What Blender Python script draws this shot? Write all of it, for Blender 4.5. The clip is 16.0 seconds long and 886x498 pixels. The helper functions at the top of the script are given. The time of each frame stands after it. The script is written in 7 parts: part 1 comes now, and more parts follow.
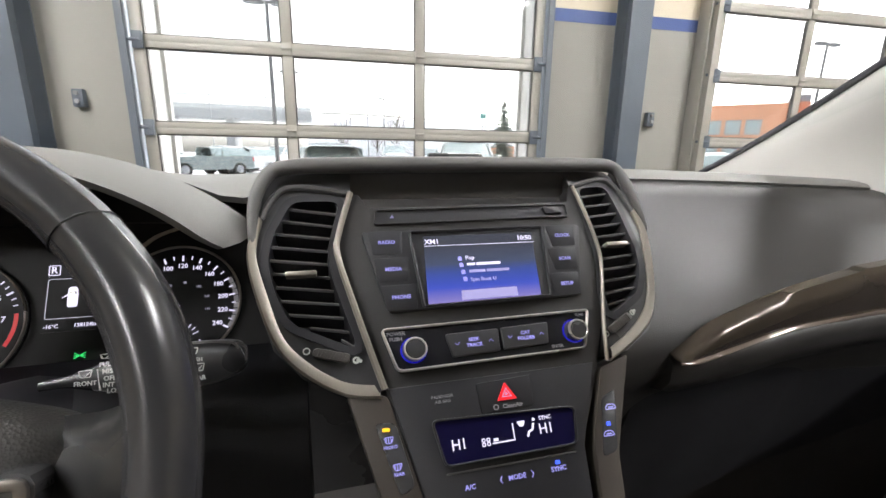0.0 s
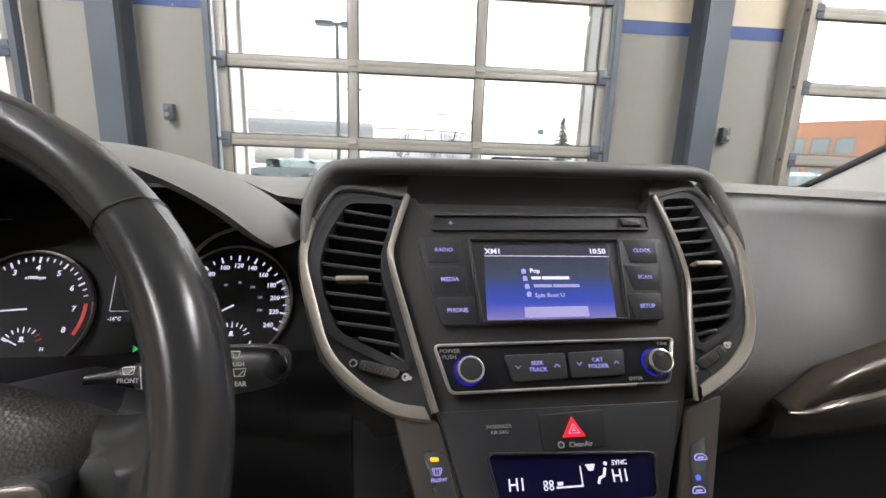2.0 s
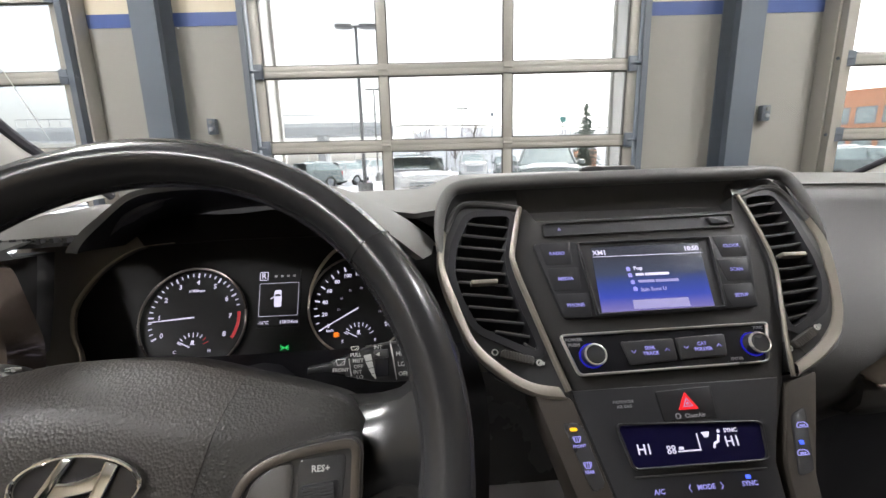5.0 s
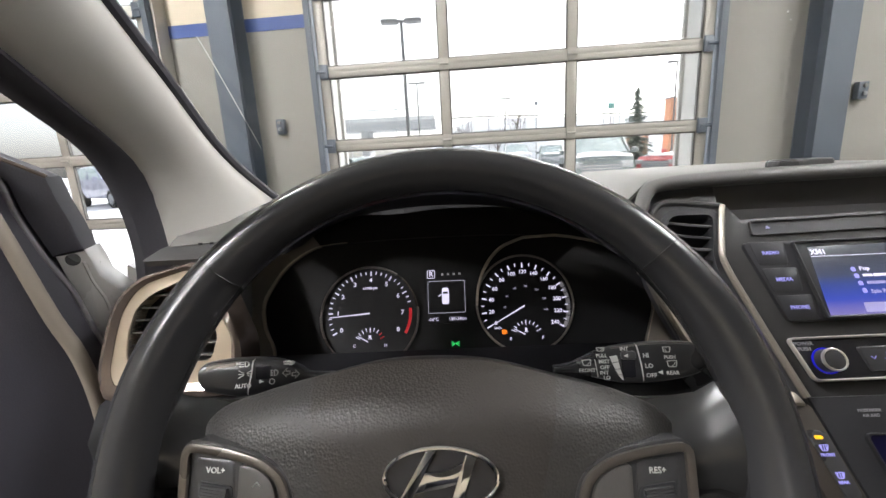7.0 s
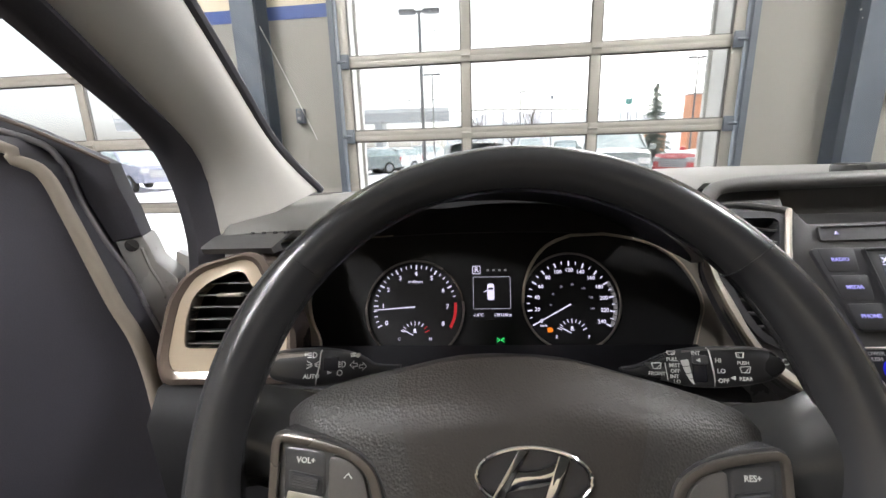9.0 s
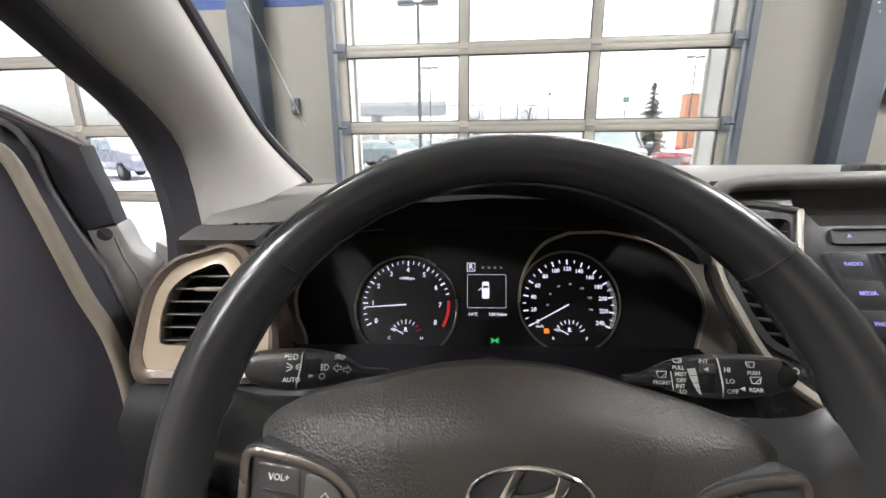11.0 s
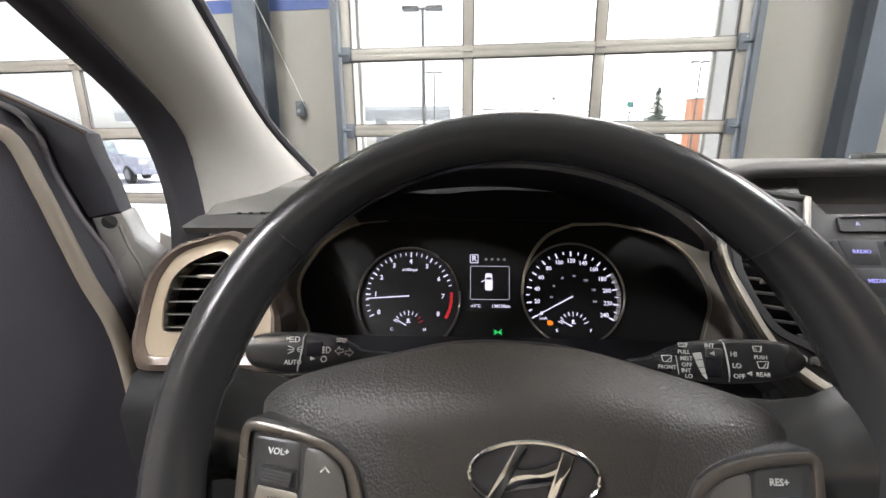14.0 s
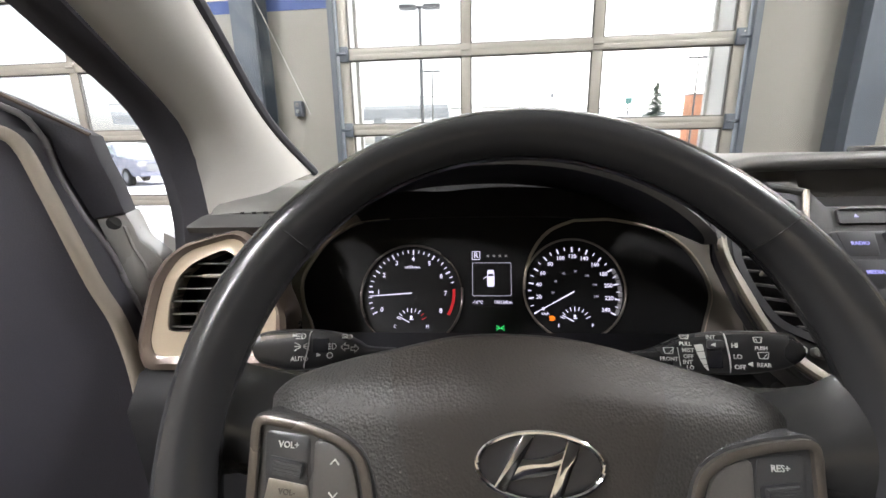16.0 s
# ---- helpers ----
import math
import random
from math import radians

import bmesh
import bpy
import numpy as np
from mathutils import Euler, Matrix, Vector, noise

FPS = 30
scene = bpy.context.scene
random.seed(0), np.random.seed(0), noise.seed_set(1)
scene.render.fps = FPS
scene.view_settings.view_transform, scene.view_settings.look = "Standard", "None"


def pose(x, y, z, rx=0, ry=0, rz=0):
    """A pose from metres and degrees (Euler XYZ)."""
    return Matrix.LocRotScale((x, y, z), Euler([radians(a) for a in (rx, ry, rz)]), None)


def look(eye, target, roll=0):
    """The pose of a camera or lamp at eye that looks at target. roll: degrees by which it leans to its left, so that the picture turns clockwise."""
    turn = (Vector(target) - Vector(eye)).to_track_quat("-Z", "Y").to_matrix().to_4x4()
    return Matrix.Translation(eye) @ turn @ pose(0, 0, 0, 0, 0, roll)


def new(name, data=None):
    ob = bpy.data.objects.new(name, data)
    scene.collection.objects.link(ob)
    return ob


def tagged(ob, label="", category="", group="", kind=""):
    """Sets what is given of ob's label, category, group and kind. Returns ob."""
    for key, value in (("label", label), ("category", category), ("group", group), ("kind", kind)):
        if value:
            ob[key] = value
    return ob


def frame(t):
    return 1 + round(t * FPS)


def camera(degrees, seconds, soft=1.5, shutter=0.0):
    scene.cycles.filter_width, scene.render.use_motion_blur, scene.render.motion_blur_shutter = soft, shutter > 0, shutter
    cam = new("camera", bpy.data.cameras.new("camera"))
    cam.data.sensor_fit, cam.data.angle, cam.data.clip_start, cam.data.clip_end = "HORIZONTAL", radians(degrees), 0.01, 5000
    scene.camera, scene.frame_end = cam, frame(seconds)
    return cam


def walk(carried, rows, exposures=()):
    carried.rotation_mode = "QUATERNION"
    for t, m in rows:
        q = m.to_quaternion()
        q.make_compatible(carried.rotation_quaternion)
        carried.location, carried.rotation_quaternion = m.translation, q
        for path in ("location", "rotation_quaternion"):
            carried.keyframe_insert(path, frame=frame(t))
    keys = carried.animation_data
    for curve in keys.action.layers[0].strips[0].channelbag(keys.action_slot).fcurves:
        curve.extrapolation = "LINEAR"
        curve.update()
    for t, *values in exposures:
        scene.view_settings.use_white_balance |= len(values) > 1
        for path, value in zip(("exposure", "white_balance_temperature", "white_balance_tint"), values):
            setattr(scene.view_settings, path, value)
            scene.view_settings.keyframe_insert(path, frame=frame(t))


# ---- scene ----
cam = camera(94.67, 16.0)
PATH = [
    (0, (-0.1049, 0.1035, 1.1099), (0.4114, 1.9834, 0.6634), 0.95),
    (0.5, (-0.0977, 0.1096, 1.1112), (0.3041, 2.0182, 0.6683), 0.32),
    (1, (-0.0976, 0.1397, 1.0809), (0.2349, 2.0598, 0.6307), 0.82),
    (1.5, (-0.0973, 0.1375, 1.0966), (0.2098, 2.0721, 0.6932), 1.73),
    (2, (-0.1053, 0.1327, 1.0993), (0.1666, 2.0764, 0.7147), 1.95),
    (2.5, (-0.1082, 0.1313, 1.1040), (0.1362, 2.0842, 0.7482), 2.07),
    (3, (-0.1212, 0.1170, 1.1132), (0.1110, 2.0707, 0.7538), 1.77),
    (3.2, (-0.1250, 0.1069, 1.1110), (0.1159, 2.0570, 0.7382), 1.56),
    (5.3, (-0.2264, 0.0915, 1.1241), (-0.0979, 2.0426, 0.7038), -2.01),
    (5.5, (-0.2648, 0.0974, 1.1282), (-0.1622, 2.0482, 0.6992), -1.98),
    (6, (-0.3397, 0.0965, 1.1278), (-0.3232, 2.0487, 0.6934), -2.30),
    (6.5, (-0.3338, 0.0850, 1.1273), (-0.3654, 2.0372, 0.6941), -2.69),
    (7, (-0.3297, 0.0928, 1.1322), (-0.3876, 2.0436, 0.6952), -3.04),
    (7.5, (-0.3308, 0.0897, 1.1304), (-0.4195, 2.0371, 0.6832), -3.34),
    (8, (-0.3371, 0.1030, 1.1188), (-0.4139, 2.0472, 0.6561), -2.87),
    (8.5, (-0.3562, 0.0964, 1.1127), (-0.4591, 2.0365, 0.6377), -2.42),
    (9, (-0.3720, 0.0932, 1.1362), (-0.4804, 2.0344, 0.6673), -1.74),
    (11.5, (-0.3722, 0.1162, 1.1285), (-0.4522, 2.0516, 0.6308), -0.35),
    (12, (-0.3690, 0.1153, 1.1237), (-0.4537, 2.0520, 0.6315), -0.39),
    (12.5, (-0.3729, 0.1060, 1.1273), (-0.4654, 2.0462, 0.6511), -0.41),
    (13, (-0.3729, 0.0985, 1.1282), (-0.4724, 2.0394, 0.6558), -0.44),
    (13.5, (-0.3745, 0.1036, 1.1208), (-0.4694, 2.0444, 0.6473), -0.34),
    (14, (-0.3716, 0.1117, 1.1180), (-0.4706, 2.0521, 0.6435), -0.34),
    (14.5, (-0.3744, 0.1077, 1.1169), (-0.4664, 2.0473, 0.6380), -0.36),
    (15, (-0.3731, 0.1133, 1.1151), (-0.4599, 2.0542, 0.6406), -0.53),
    (15.5, (-0.3749, 0.1065, 1.1183), (-0.4731, 2.0469, 0.6437), -0.79),
    (16, (-0.3737, 0.1081, 1.1172), (-0.4723, 2.0469, 0.6365), -1.03),
]
EXPOSURE = 2.58
BRIGHTEN = [(0, 0.2), (1, 0.08), (3, 0.0), (5.5, -0.05), (7.5, 0.1), (9, 0.15), (12, 0.25), (16, 0.28)]      # the clip's camera opens up on its way
walk(cam, [(t, look(eye, target, roll)) for t, eye, target, roll in PATH], [(t, EXPOSURE + e) for t, e in BRIGHTEN])

# ---- light ----
world = bpy.data.worlds.new("sky")
scene.world = world
world.use_nodes = True
wn, wl = world.node_tree.nodes, world.node_tree.links
sky = wn.new("ShaderNodeTexSky")
sky.sky_type, sky.sun_disc = "NISHITA", False
sky.sun_elevation, sky.sun_rotation = radians(38), radians(35)
sky.air_density, sky.dust_density, sky.ozone_density = 1.0, 4.0, 1.0
pale = wn.new("ShaderNodeHueSaturation")
pale.inputs["Saturation"].default_value = 0.22
wl.new(sky.outputs[0], pale.inputs["Color"])
wl.new(pale.outputs[0], wn["Background"].inputs["Color"])
wn["Background"].inputs["Strength"].default_value = 0.15
sun_data = bpy.data.lights.new("sun", "SUN")
sun_data.energy, sun_data.angle, sun_data.color = 1.0, radians(25), (0.98, 0.985, 1.0)
sun = new("sun", sun_data)
sun.matrix_world = look((20, 30, 30), (0, 0, 0))
LIT = 2.0 ** -EXPOSURE           # strength of a display that shows at its own brightness


# ---- materials ----
def material(name, color, rough=0.5, metal=0.0, grain=400.0, bump=0.0, vary=0.15, blotch=6.0, coat=0.0, cells=False, spec=0.5):
    m = bpy.data.materials.new(name)
    m.use_nodes = True
    n, l = m.node_tree.nodes, m.node_tree.links
    b = n["Principled BSDF"]
    b.inputs["Metallic"].default_value = metal
    b.inputs["Specular IOR Level"].default_value = spec
    b.inputs["Coat Weight"].default_value = coat
    b.inputs["Coat Roughness"].default_value = 0.08
    co = n.new("ShaderNodeTexCoord")
    big = n.new("ShaderNodeTexNoise")
    big.inputs["Scale"].default_value, big.inputs["Detail"].default_value = blotch, 5.0
    fine = n.new("ShaderNodeTexNoise")
    fine.inputs["Scale"].default_value, fine.inputs["Detail"].default_value = grain, 3.0
    for t in (big, fine):
        l.new(co.outputs["Object"], t.inputs["Vector"])
    both = n.new("ShaderNodeMath")
    both.operation = "MULTIPLY_ADD"
    l.new(fine.outputs[0], both.inputs[0])
    both.inputs[1].default_value = 0.45
    l.new(big.outputs[0], both.inputs[2])
    ramp = n.new("ShaderNodeMapRange")
    ramp.inputs[1].default_value, ramp.inputs[2].default_value = 0.4, 1.05
    ramp.inputs[3].default_value, ramp.inputs[4].default_value = 1.0 - vary, 1.0 + vary
    l.new(both.outputs[0], ramp.inputs[0])
    tint = n.new("ShaderNodeVectorMath")
    tint.operation = "SCALE"
    tint.inputs[0].default_value = color
    l.new(ramp.outputs[0], tint.inputs["Scale"])
    l.new(tint.outputs[0], b.inputs["Base Color"])
    rr = n.new("ShaderNodeMapRange")
    rr.inputs[1].default_value, rr.inputs[2].default_value = 0.35, 0.75
    rr.inputs[3].default_value, rr.inputs[4].default_value = max(rough - 0.07, 0.02), min(rough + 0.07, 1.0)
    l.new(big.outputs[0], rr.inputs[0])
    l.new(rr.outputs[0], b.inputs["Roughness"])
    if bump:
        h = fine
        if cells:
            h = n.new("ShaderNodeTexVoronoi")
            h.inputs["Scale"].default_value = grain
            l.new(co.outputs["Object"], h.inputs["Vector"])
        bp = n.new("ShaderNodeBump")
        bp.inputs["Strength"].default_value, bp.inputs["Distance"].default_value = bump, 0.4 / grain
        l.new(h.outputs[0], bp.inputs["Height"])
        l.new(bp.outputs[0], b.inputs["Normal"])
    return m


def glow(name, color, strength):
    m = bpy.data.materials.new(name)
    m.use_nodes = True
    b = m.node_tree.nodes["Principled BSDF"]
    b.inputs["Base Color"].default_value = (*[c * 0.3 for c in color], 1)
    b.inputs["Emission Color"].default_value = (*color, 1)
    b.inputs["Emission Strength"].default_value = strength * LIT
    b.inputs["Roughness"].default_value = 0.3
    b.inputs["Specular IOR Level"].default_value = 0.15
    return m


def clear(name, color=(1, 1, 1), gloss=0.04):
    m = bpy.data.materials.new(name)
    m.use_nodes = True
    n, l = m.node_tree.nodes, m.node_tree.links
    tr, gl = (n.new("ShaderNodeBsdf" + k) for k in ("Transparent", "Glossy"))
    mix = n.new("ShaderNodeMixShader")
    tr.inputs[0].default_value = (*color, 1)
    gl.inputs["Roughness"].default_value = 0.02
    mix.inputs[0].default_value = gloss
    l.new(tr.outputs[0], mix.inputs[1])
    l.new(gl.outputs[0], mix.inputs[2])
    l.new(mix.outputs[0], n["Material Output"].inputs[0])
    return m


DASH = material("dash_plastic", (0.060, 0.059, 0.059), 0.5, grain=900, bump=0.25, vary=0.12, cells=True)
DASH_MID = material("dash_mid_plastic", (0.095, 0.093, 0.09), 0.55, grain=900, bump=0.25, vary=0.1, cells=True)
# paled for the sunlight on the panels beside the dials
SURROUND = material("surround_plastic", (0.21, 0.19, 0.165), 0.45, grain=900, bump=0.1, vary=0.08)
# same plastic as DASH, paled for windscreen light on the dash top
DASH_LIT = material("dash_lit_plastic", (0.165, 0.162, 0.155), 0.6, grain=900, bump=0.3, vary=0.12, cells=True)
BLACK = material("black_plastic", (0.046, 0.046, 0.048), 0.3, grain=700, bump=0.05)
# dash plastic again, blackened to carry the shade under the dash
SHADED_DASH = material("shaded_dash_plastic", (0.014, 0.014, 0.016), 0.6, grain=900, bump=0.2, cells=True, spec=0.25)
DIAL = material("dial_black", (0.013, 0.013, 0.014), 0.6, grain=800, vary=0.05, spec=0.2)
STALK = material("stalk_plastic", (0.020, 0.020, 0.021), 0.3, grain=700, bump=0.05)
MATTE = material("matte_black", (0.027, 0.027, 0.030), 0.5, grain=800, bump=0.05, spec=0.3)
# passenger pad colour, lowered for the shade below the dash top
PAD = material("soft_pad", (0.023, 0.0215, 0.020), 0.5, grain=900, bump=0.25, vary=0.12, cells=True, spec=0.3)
FASCIA = material("fascia_plastic", (0.036, 0.035, 0.035), 0.5, grain=900, bump=0.15, vary=0.1, cells=True, spec=0.25)
STRIPDARK = material("dark_side_trim", (0.050, 0.043, 0.037), 0.5, grain=900, bump=0.03, vary=0.1, spec=0.2)
PADCOVER = material("satin_pad", (0.034, 0.030, 0.027), 0.42, grain=700, bump=0.42, cells=True, blotch=10, vary=0.1)
CREAM = material("cream_satin_trim", (0.50, 0.425, 0.33), 0.35, metal=0.35, grain=1200, bump=0.02, vary=0.06)
BROWN = material("gloss_brown_trim", (0.17, 0.135, 0.115), 0.13, metal=0.3, grain=300, vary=0.12, coat=0.5)
EDGETRIM = material("door_edge_trim", (0.27, 0.235, 0.195), 0.6, grain=900, bump=0.1, vary=0.06)
SPOKE = material("gloss_spoke", (0.022, 0.022, 0.022), 0.26, grain=80, vary=0.1, coat=0.1)
DARKTRIM = material("dark_gloss_trim", (0.07, 0.057, 0.045), 0.22, metal=0.5, grain=300, vary=0.15)
GLOSS = material("gloss_black", (0.018, 0.018, 0.021), 0.2, grain=60, vary=0.2)
LEATHER = material("black_leather", (0.038, 0.036, 0.034), 0.46, grain=700, bump=0.55, cells=True, blotch=14)
RIM = material("worn_leather", (0.034, 0.034, 0.036), 0.24, grain=1500, bump=0.03, vary=0.03, blotch=2)
SILVER = material("satin_silver", (0.27, 0.245, 0.21), 0.46, metal=0.65, grain=1200, bump=0.02)
BRONZE = material("satin_grey_trim", (0.13, 0.115, 0.102), 0.33, metal=0.6, grain=1200, bump=0.02)
SILVERB = material("bright_silver", (0.62, 0.6, 0.56), 0.3, metal=0.6, grain=1200, bump=0.01)
CHROME = material("chrome", (0.75, 0.75, 0.75), 0.08, metal=1.0, grain=50, vary=0.05)
GREYKEY = material("grey_keys", (0.075, 0.07, 0.066), 0.42, grain=900, bump=0.03)
PILLAR = material("pillar_fabric", (0.56, 0.55, 0.525), 0.85, grain=1500, bump=0.3, vary=0.06)
SEALLIP = material("glossy_rubber", (0.15, 0.145, 0.155), 0.3, grain=300, vary=0.1)
SEAL = material("black_rubber", (0.042, 0.041, 0.05), 0.7, grain=500, bump=0.2)
# dark card colour raised and blued for flare over the open door
DOORCARD = material("door_card", (0.056, 0.055, 0.072), 0.6, grain=800, bump=0.25, cells=True)
PAINT = material("silver_car_paint", (0.3, 0.295, 0.29), 0.3, grain=40, vary=0.05, coat=0.6)
WALLLOW = material("grey_wall_paint", (0.27, 0.256, 0.235), 0.75, grain=60, bump=0.1, vary=0.06, blotch=1.3)
WALLTOP = material("cream_wall_paint", (0.58, 0.51, 0.395), 0.75, grain=60, bump=0.1, vary=0.06, blotch=1.3)
STRIPE = material("blue_stripe_paint", (0.04, 0.075, 0.24), 0.6, grain=80, vary=0.1, blotch=3)
STEEL = material("blue_grey_steel", (0.085, 0.102, 0.128), 0.5, grain=80, bump=0.05, vary=0.15, blotch=4)
GASKET = material("rubber_gasket", (0.09, 0.085, 0.08), 0.7, grain=200, vary=0.1)
ALU = material("door_aluminium", (0.34, 0.32, 0.29), 0.5, metal=0.25, grain=150, bump=0.04, vary=0.08, blotch=5)
TRACK = material("galvanised_track", (0.3, 0.31, 0.33), 0.45, metal=0.7, grain=90, bump=0.05)
CONCRETE = material("concrete", (0.3, 0.29, 0.275), 0.55, grain=30, bump=0.15, vary=0.2, blotch=0.8)
CEIL = material("ceiling_paint", (0.7, 0.69, 0.66), 0.8, grain=30, vary=0.05)
SNOW = material("snow", (0.82, 0.83, 0.85), 0.8, grain=6, bump=0.6, vary=0.06, blotch=0.25)
# orange raised towards the washed-out look of outdoor haze
BRICKORANGE = material("orange_cladding", (0.70, 0.34, 0.20), 0.7, grain=20, bump=0.1, vary=0.1, blotch=0.4)
GREYBUILD = material("grey_cladding", (0.26, 0.28, 0.31), 0.7, grain=20, vary=0.1, blotch=0.4)
# pole, needle and far concrete colours lightened for the haze outdoors
POLE = material("dark_pole_paint", (0.16, 0.16, 0.165), 0.5, grain=50, vary=0.1)
NEEDLES = material("hazed_needles", (0.13, 0.165, 0.135), 0.8, grain=30, vary=0.35, blotch=3)
FARGREY = material("hazed_far_concrete", (0.42, 0.43, 0.435), 0.8, grain=3, vary=0.15, blotch=0.2)
FARPALE = material("hazed_far_parapet", (0.6, 0.61, 0.61), 0.8, grain=3, vary=0.12, blotch=0.2)
BARK = material("bark", (0.14, 0.12, 0.105), 0.9, grain=40, bump=0.4, vary=0.3)
CARGREY = material("grey_car_paint", (0.2, 0.235, 0.235), 0.3, grain=30, vary=0.1, coat=0.5)
CARRED = material("red_car_paint", (0.55, 0.06, 0.07), 0.3, grain=30, vary=0.1, coat=0.5)
CARBLUE = material("blue_car_paint", (0.30, 0.31, 0.40), 0.3, grain=30, vary=0.1, coat=0.5)
CARWHITE = material("white_parked_paint", (0.7, 0.7, 0.7), 0.3, grain=30, vary=0.05, coat=0.5)
# window glass paled to carry the same haze
CARGLASS = material("hazed_glass", (0.40, 0.48, 0.48), 0.3, grain=20)
SIGNTEAL = material("teal_sign", (0.12, 0.3, 0.28), 0.5, grain=20, vary=0.05)
CORNERRED = material("red_orange_cladding", (0.5, 0.14, 0.07), 0.7, grain=20, bump=0.1, vary=0.1, blotch=0.4)
TYRE = material("tyre_rubber", (0.02, 0.02, 0.02), 0.8, grain=90, bump=0.2)
LAMPGLASS = material("lamp_lens", (0.6, 0.6, 0.6), 0.15, grain=60, vary=0.1)
SEATCLOTH = material("seat_cloth", (0.05, 0.047, 0.045), 0.9, grain=900, bump=0.4)
GLASS = clear("windscreen_glass", (0.96, 0.97, 0.965), 0.03)
# tinted well below clear glass to dim the bright lot behind
PANE = clear("dimmed_pane_glass", (0.64, 0.645, 0.65), 0.03)
WHITE_LIT = glow("lit_white_marks", (0.80, 0.76, 1.0), 1.0)
BLUE_LIT = glow("lit_blue_marks", (0.42, 0.40, 1.0), 0.75)
HALO = glow("blue_halo", (0.03, 0.03, 1.0), 0.3)
DOT = glow("blue_dot", (0.06, 0.12, 1.0), 1.6)
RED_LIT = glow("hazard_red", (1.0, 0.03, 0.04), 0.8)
RED_ZONE = glow("red_zone", (0.9, 0.05, 0.06), 0.35)
AMBER = glow("amber_lamp", (1.0, 0.45, 0.02), 1.6)
ORANGE = glow("orange_lamp", (1.0, 0.25, 0.02), 0.9)
GREEN = glow("green_lamp", (0.05, 0.85, 0.2), 0.9)
DISPLAY_LINE = glow("display_line", (0.8, 0.78, 0.95), 0.55)
FAINT = glow("faint_white_marks", (0.75, 0.72, 0.95), 0.4)
DIM = glow("dim_marks", (0.6, 0.58, 0.62), 0.16)
PINK = glow("screen_key", (0.45, 0.42, 0.75), 0.7)
PRINT = material("white_print", (0.55, 0.55, 0.53), 0.5, grain=80, vary=0.05)


def screen_material():
    m = bpy.data.materials.new("radio_display")
    m.use_nodes = True
    n, l = m.node_tree.nodes, m.node_tree.links
    b = n["Principled BSDF"]
    b.inputs["Base Color"].default_value, b.inputs["Roughness"].default_value = (0.01, 0.01, 0.012, 1), 0.15
    co, sep, ramp = n.new("ShaderNodeTexCoord"), n.new("ShaderNodeSeparateXYZ"), n.new("ShaderNodeValToRGB")
    l.new(co.outputs["Generated"], sep.inputs[0])
    l.new(sep.outputs["Z"], ramp.inputs[0])
    e = ramp.color_ramp
    e.elements[0].position, e.elements[0].color = 0.0, (0.30, 0.25, 0.62, 1)
    e.elements[1].position, e.elements[1].color = 1.0, (0.055, 0.06, 0.085, 1)
    for p, c in ((0.22, (0.06, 0.10, 0.62, 1)), (0.42, (0.05, 0.09, 0.40, 1)), (0.56, (0.07, 0.09, 0.16, 1)), (0.84, (0.06, 0.065, 0.09, 1))):
        e.elements.new(p).color = c
    l.new(ramp.outputs[0], b.inputs["Emission Color"])
    b.inputs["Emission Strength"].default_value = 0.8 * LIT
    return m


SCREEN = screen_material()
LCD = glow("climate_display", (0.02, 0.018, 0.10), 0.02)


# ---- shape helpers ----
PLACE = [Matrix.Identity(4)]      # where the set of things that is being built stands


def thing(name, label, category, base=(0, 0, 0), group="", kind=""):
    ob = new(name)
    ob.location = PLACE[0] @ Vector(base)
    ob.empty_display_size = 0.05
    return tagged(ob, label, category, group, kind)


def part(name, bm, mat, parent=None, label="", smooth=40):
    bmesh.ops.recalc_face_normals(bm, faces=bm.faces)
    me = bpy.data.meshes.new(name)
    bm.transform(PLACE[0])
    bm.to_mesh(me)
    bm.free()
    me.materials.append(mat)
    if smooth:
        me.polygons.foreach_set("use_smooth", [True] * len(me.polygons))
        me.set_sharp_from_angle(angle=radians(smooth))
    ob = new(name, me)
    if parent is not None:
        ob.parent = parent
        if parent.type == "EMPTY":
            ob.matrix_parent_inverse = Matrix.Translation(parent.location).inverted()
    if label:
        ob["label"] = label
    return ob


def axes(o, u, v):
    u, v = Vector(u).normalized(), Vector(v).normalized()
    w = u.cross(v)
    m = Matrix((u, v, w)).transposed().to_4x4()
    m.translation = o
    return m


WORLD = Matrix.Identity(4)


def box(bm, lo, hi, m=WORLD, bevel=0.0):
    lo, hi = Vector(lo), Vector(hi)
    r = bmesh.ops.create_cube(bm, size=1.0, matrix=m @ Matrix.Translation((lo + hi) / 2) @ Matrix.Diagonal((*(hi - lo), 1)))
    if bevel:
        es = list({e for v in r["verts"] for e in v.link_edges})
        bmesh.ops.bevel(bm, geom=es, offset=bevel, segments=2, profile=0.5, affect="EDGES")
    return bm


def cyl(bm, a, b, r0, r1=None, n=16, caps=True):
    a, b = Vector(a), Vector(b)
    d = b - a
    m = Matrix.Translation((a + b) / 2) @ d.to_track_quat("Z", "Y").to_matrix().to_4x4()
    bmesh.ops.create_cone(bm, cap_ends=caps, segments=n, radius1=r0, radius2=r0 if r1 is None else r1, depth=d.length, matrix=m)
    return bm


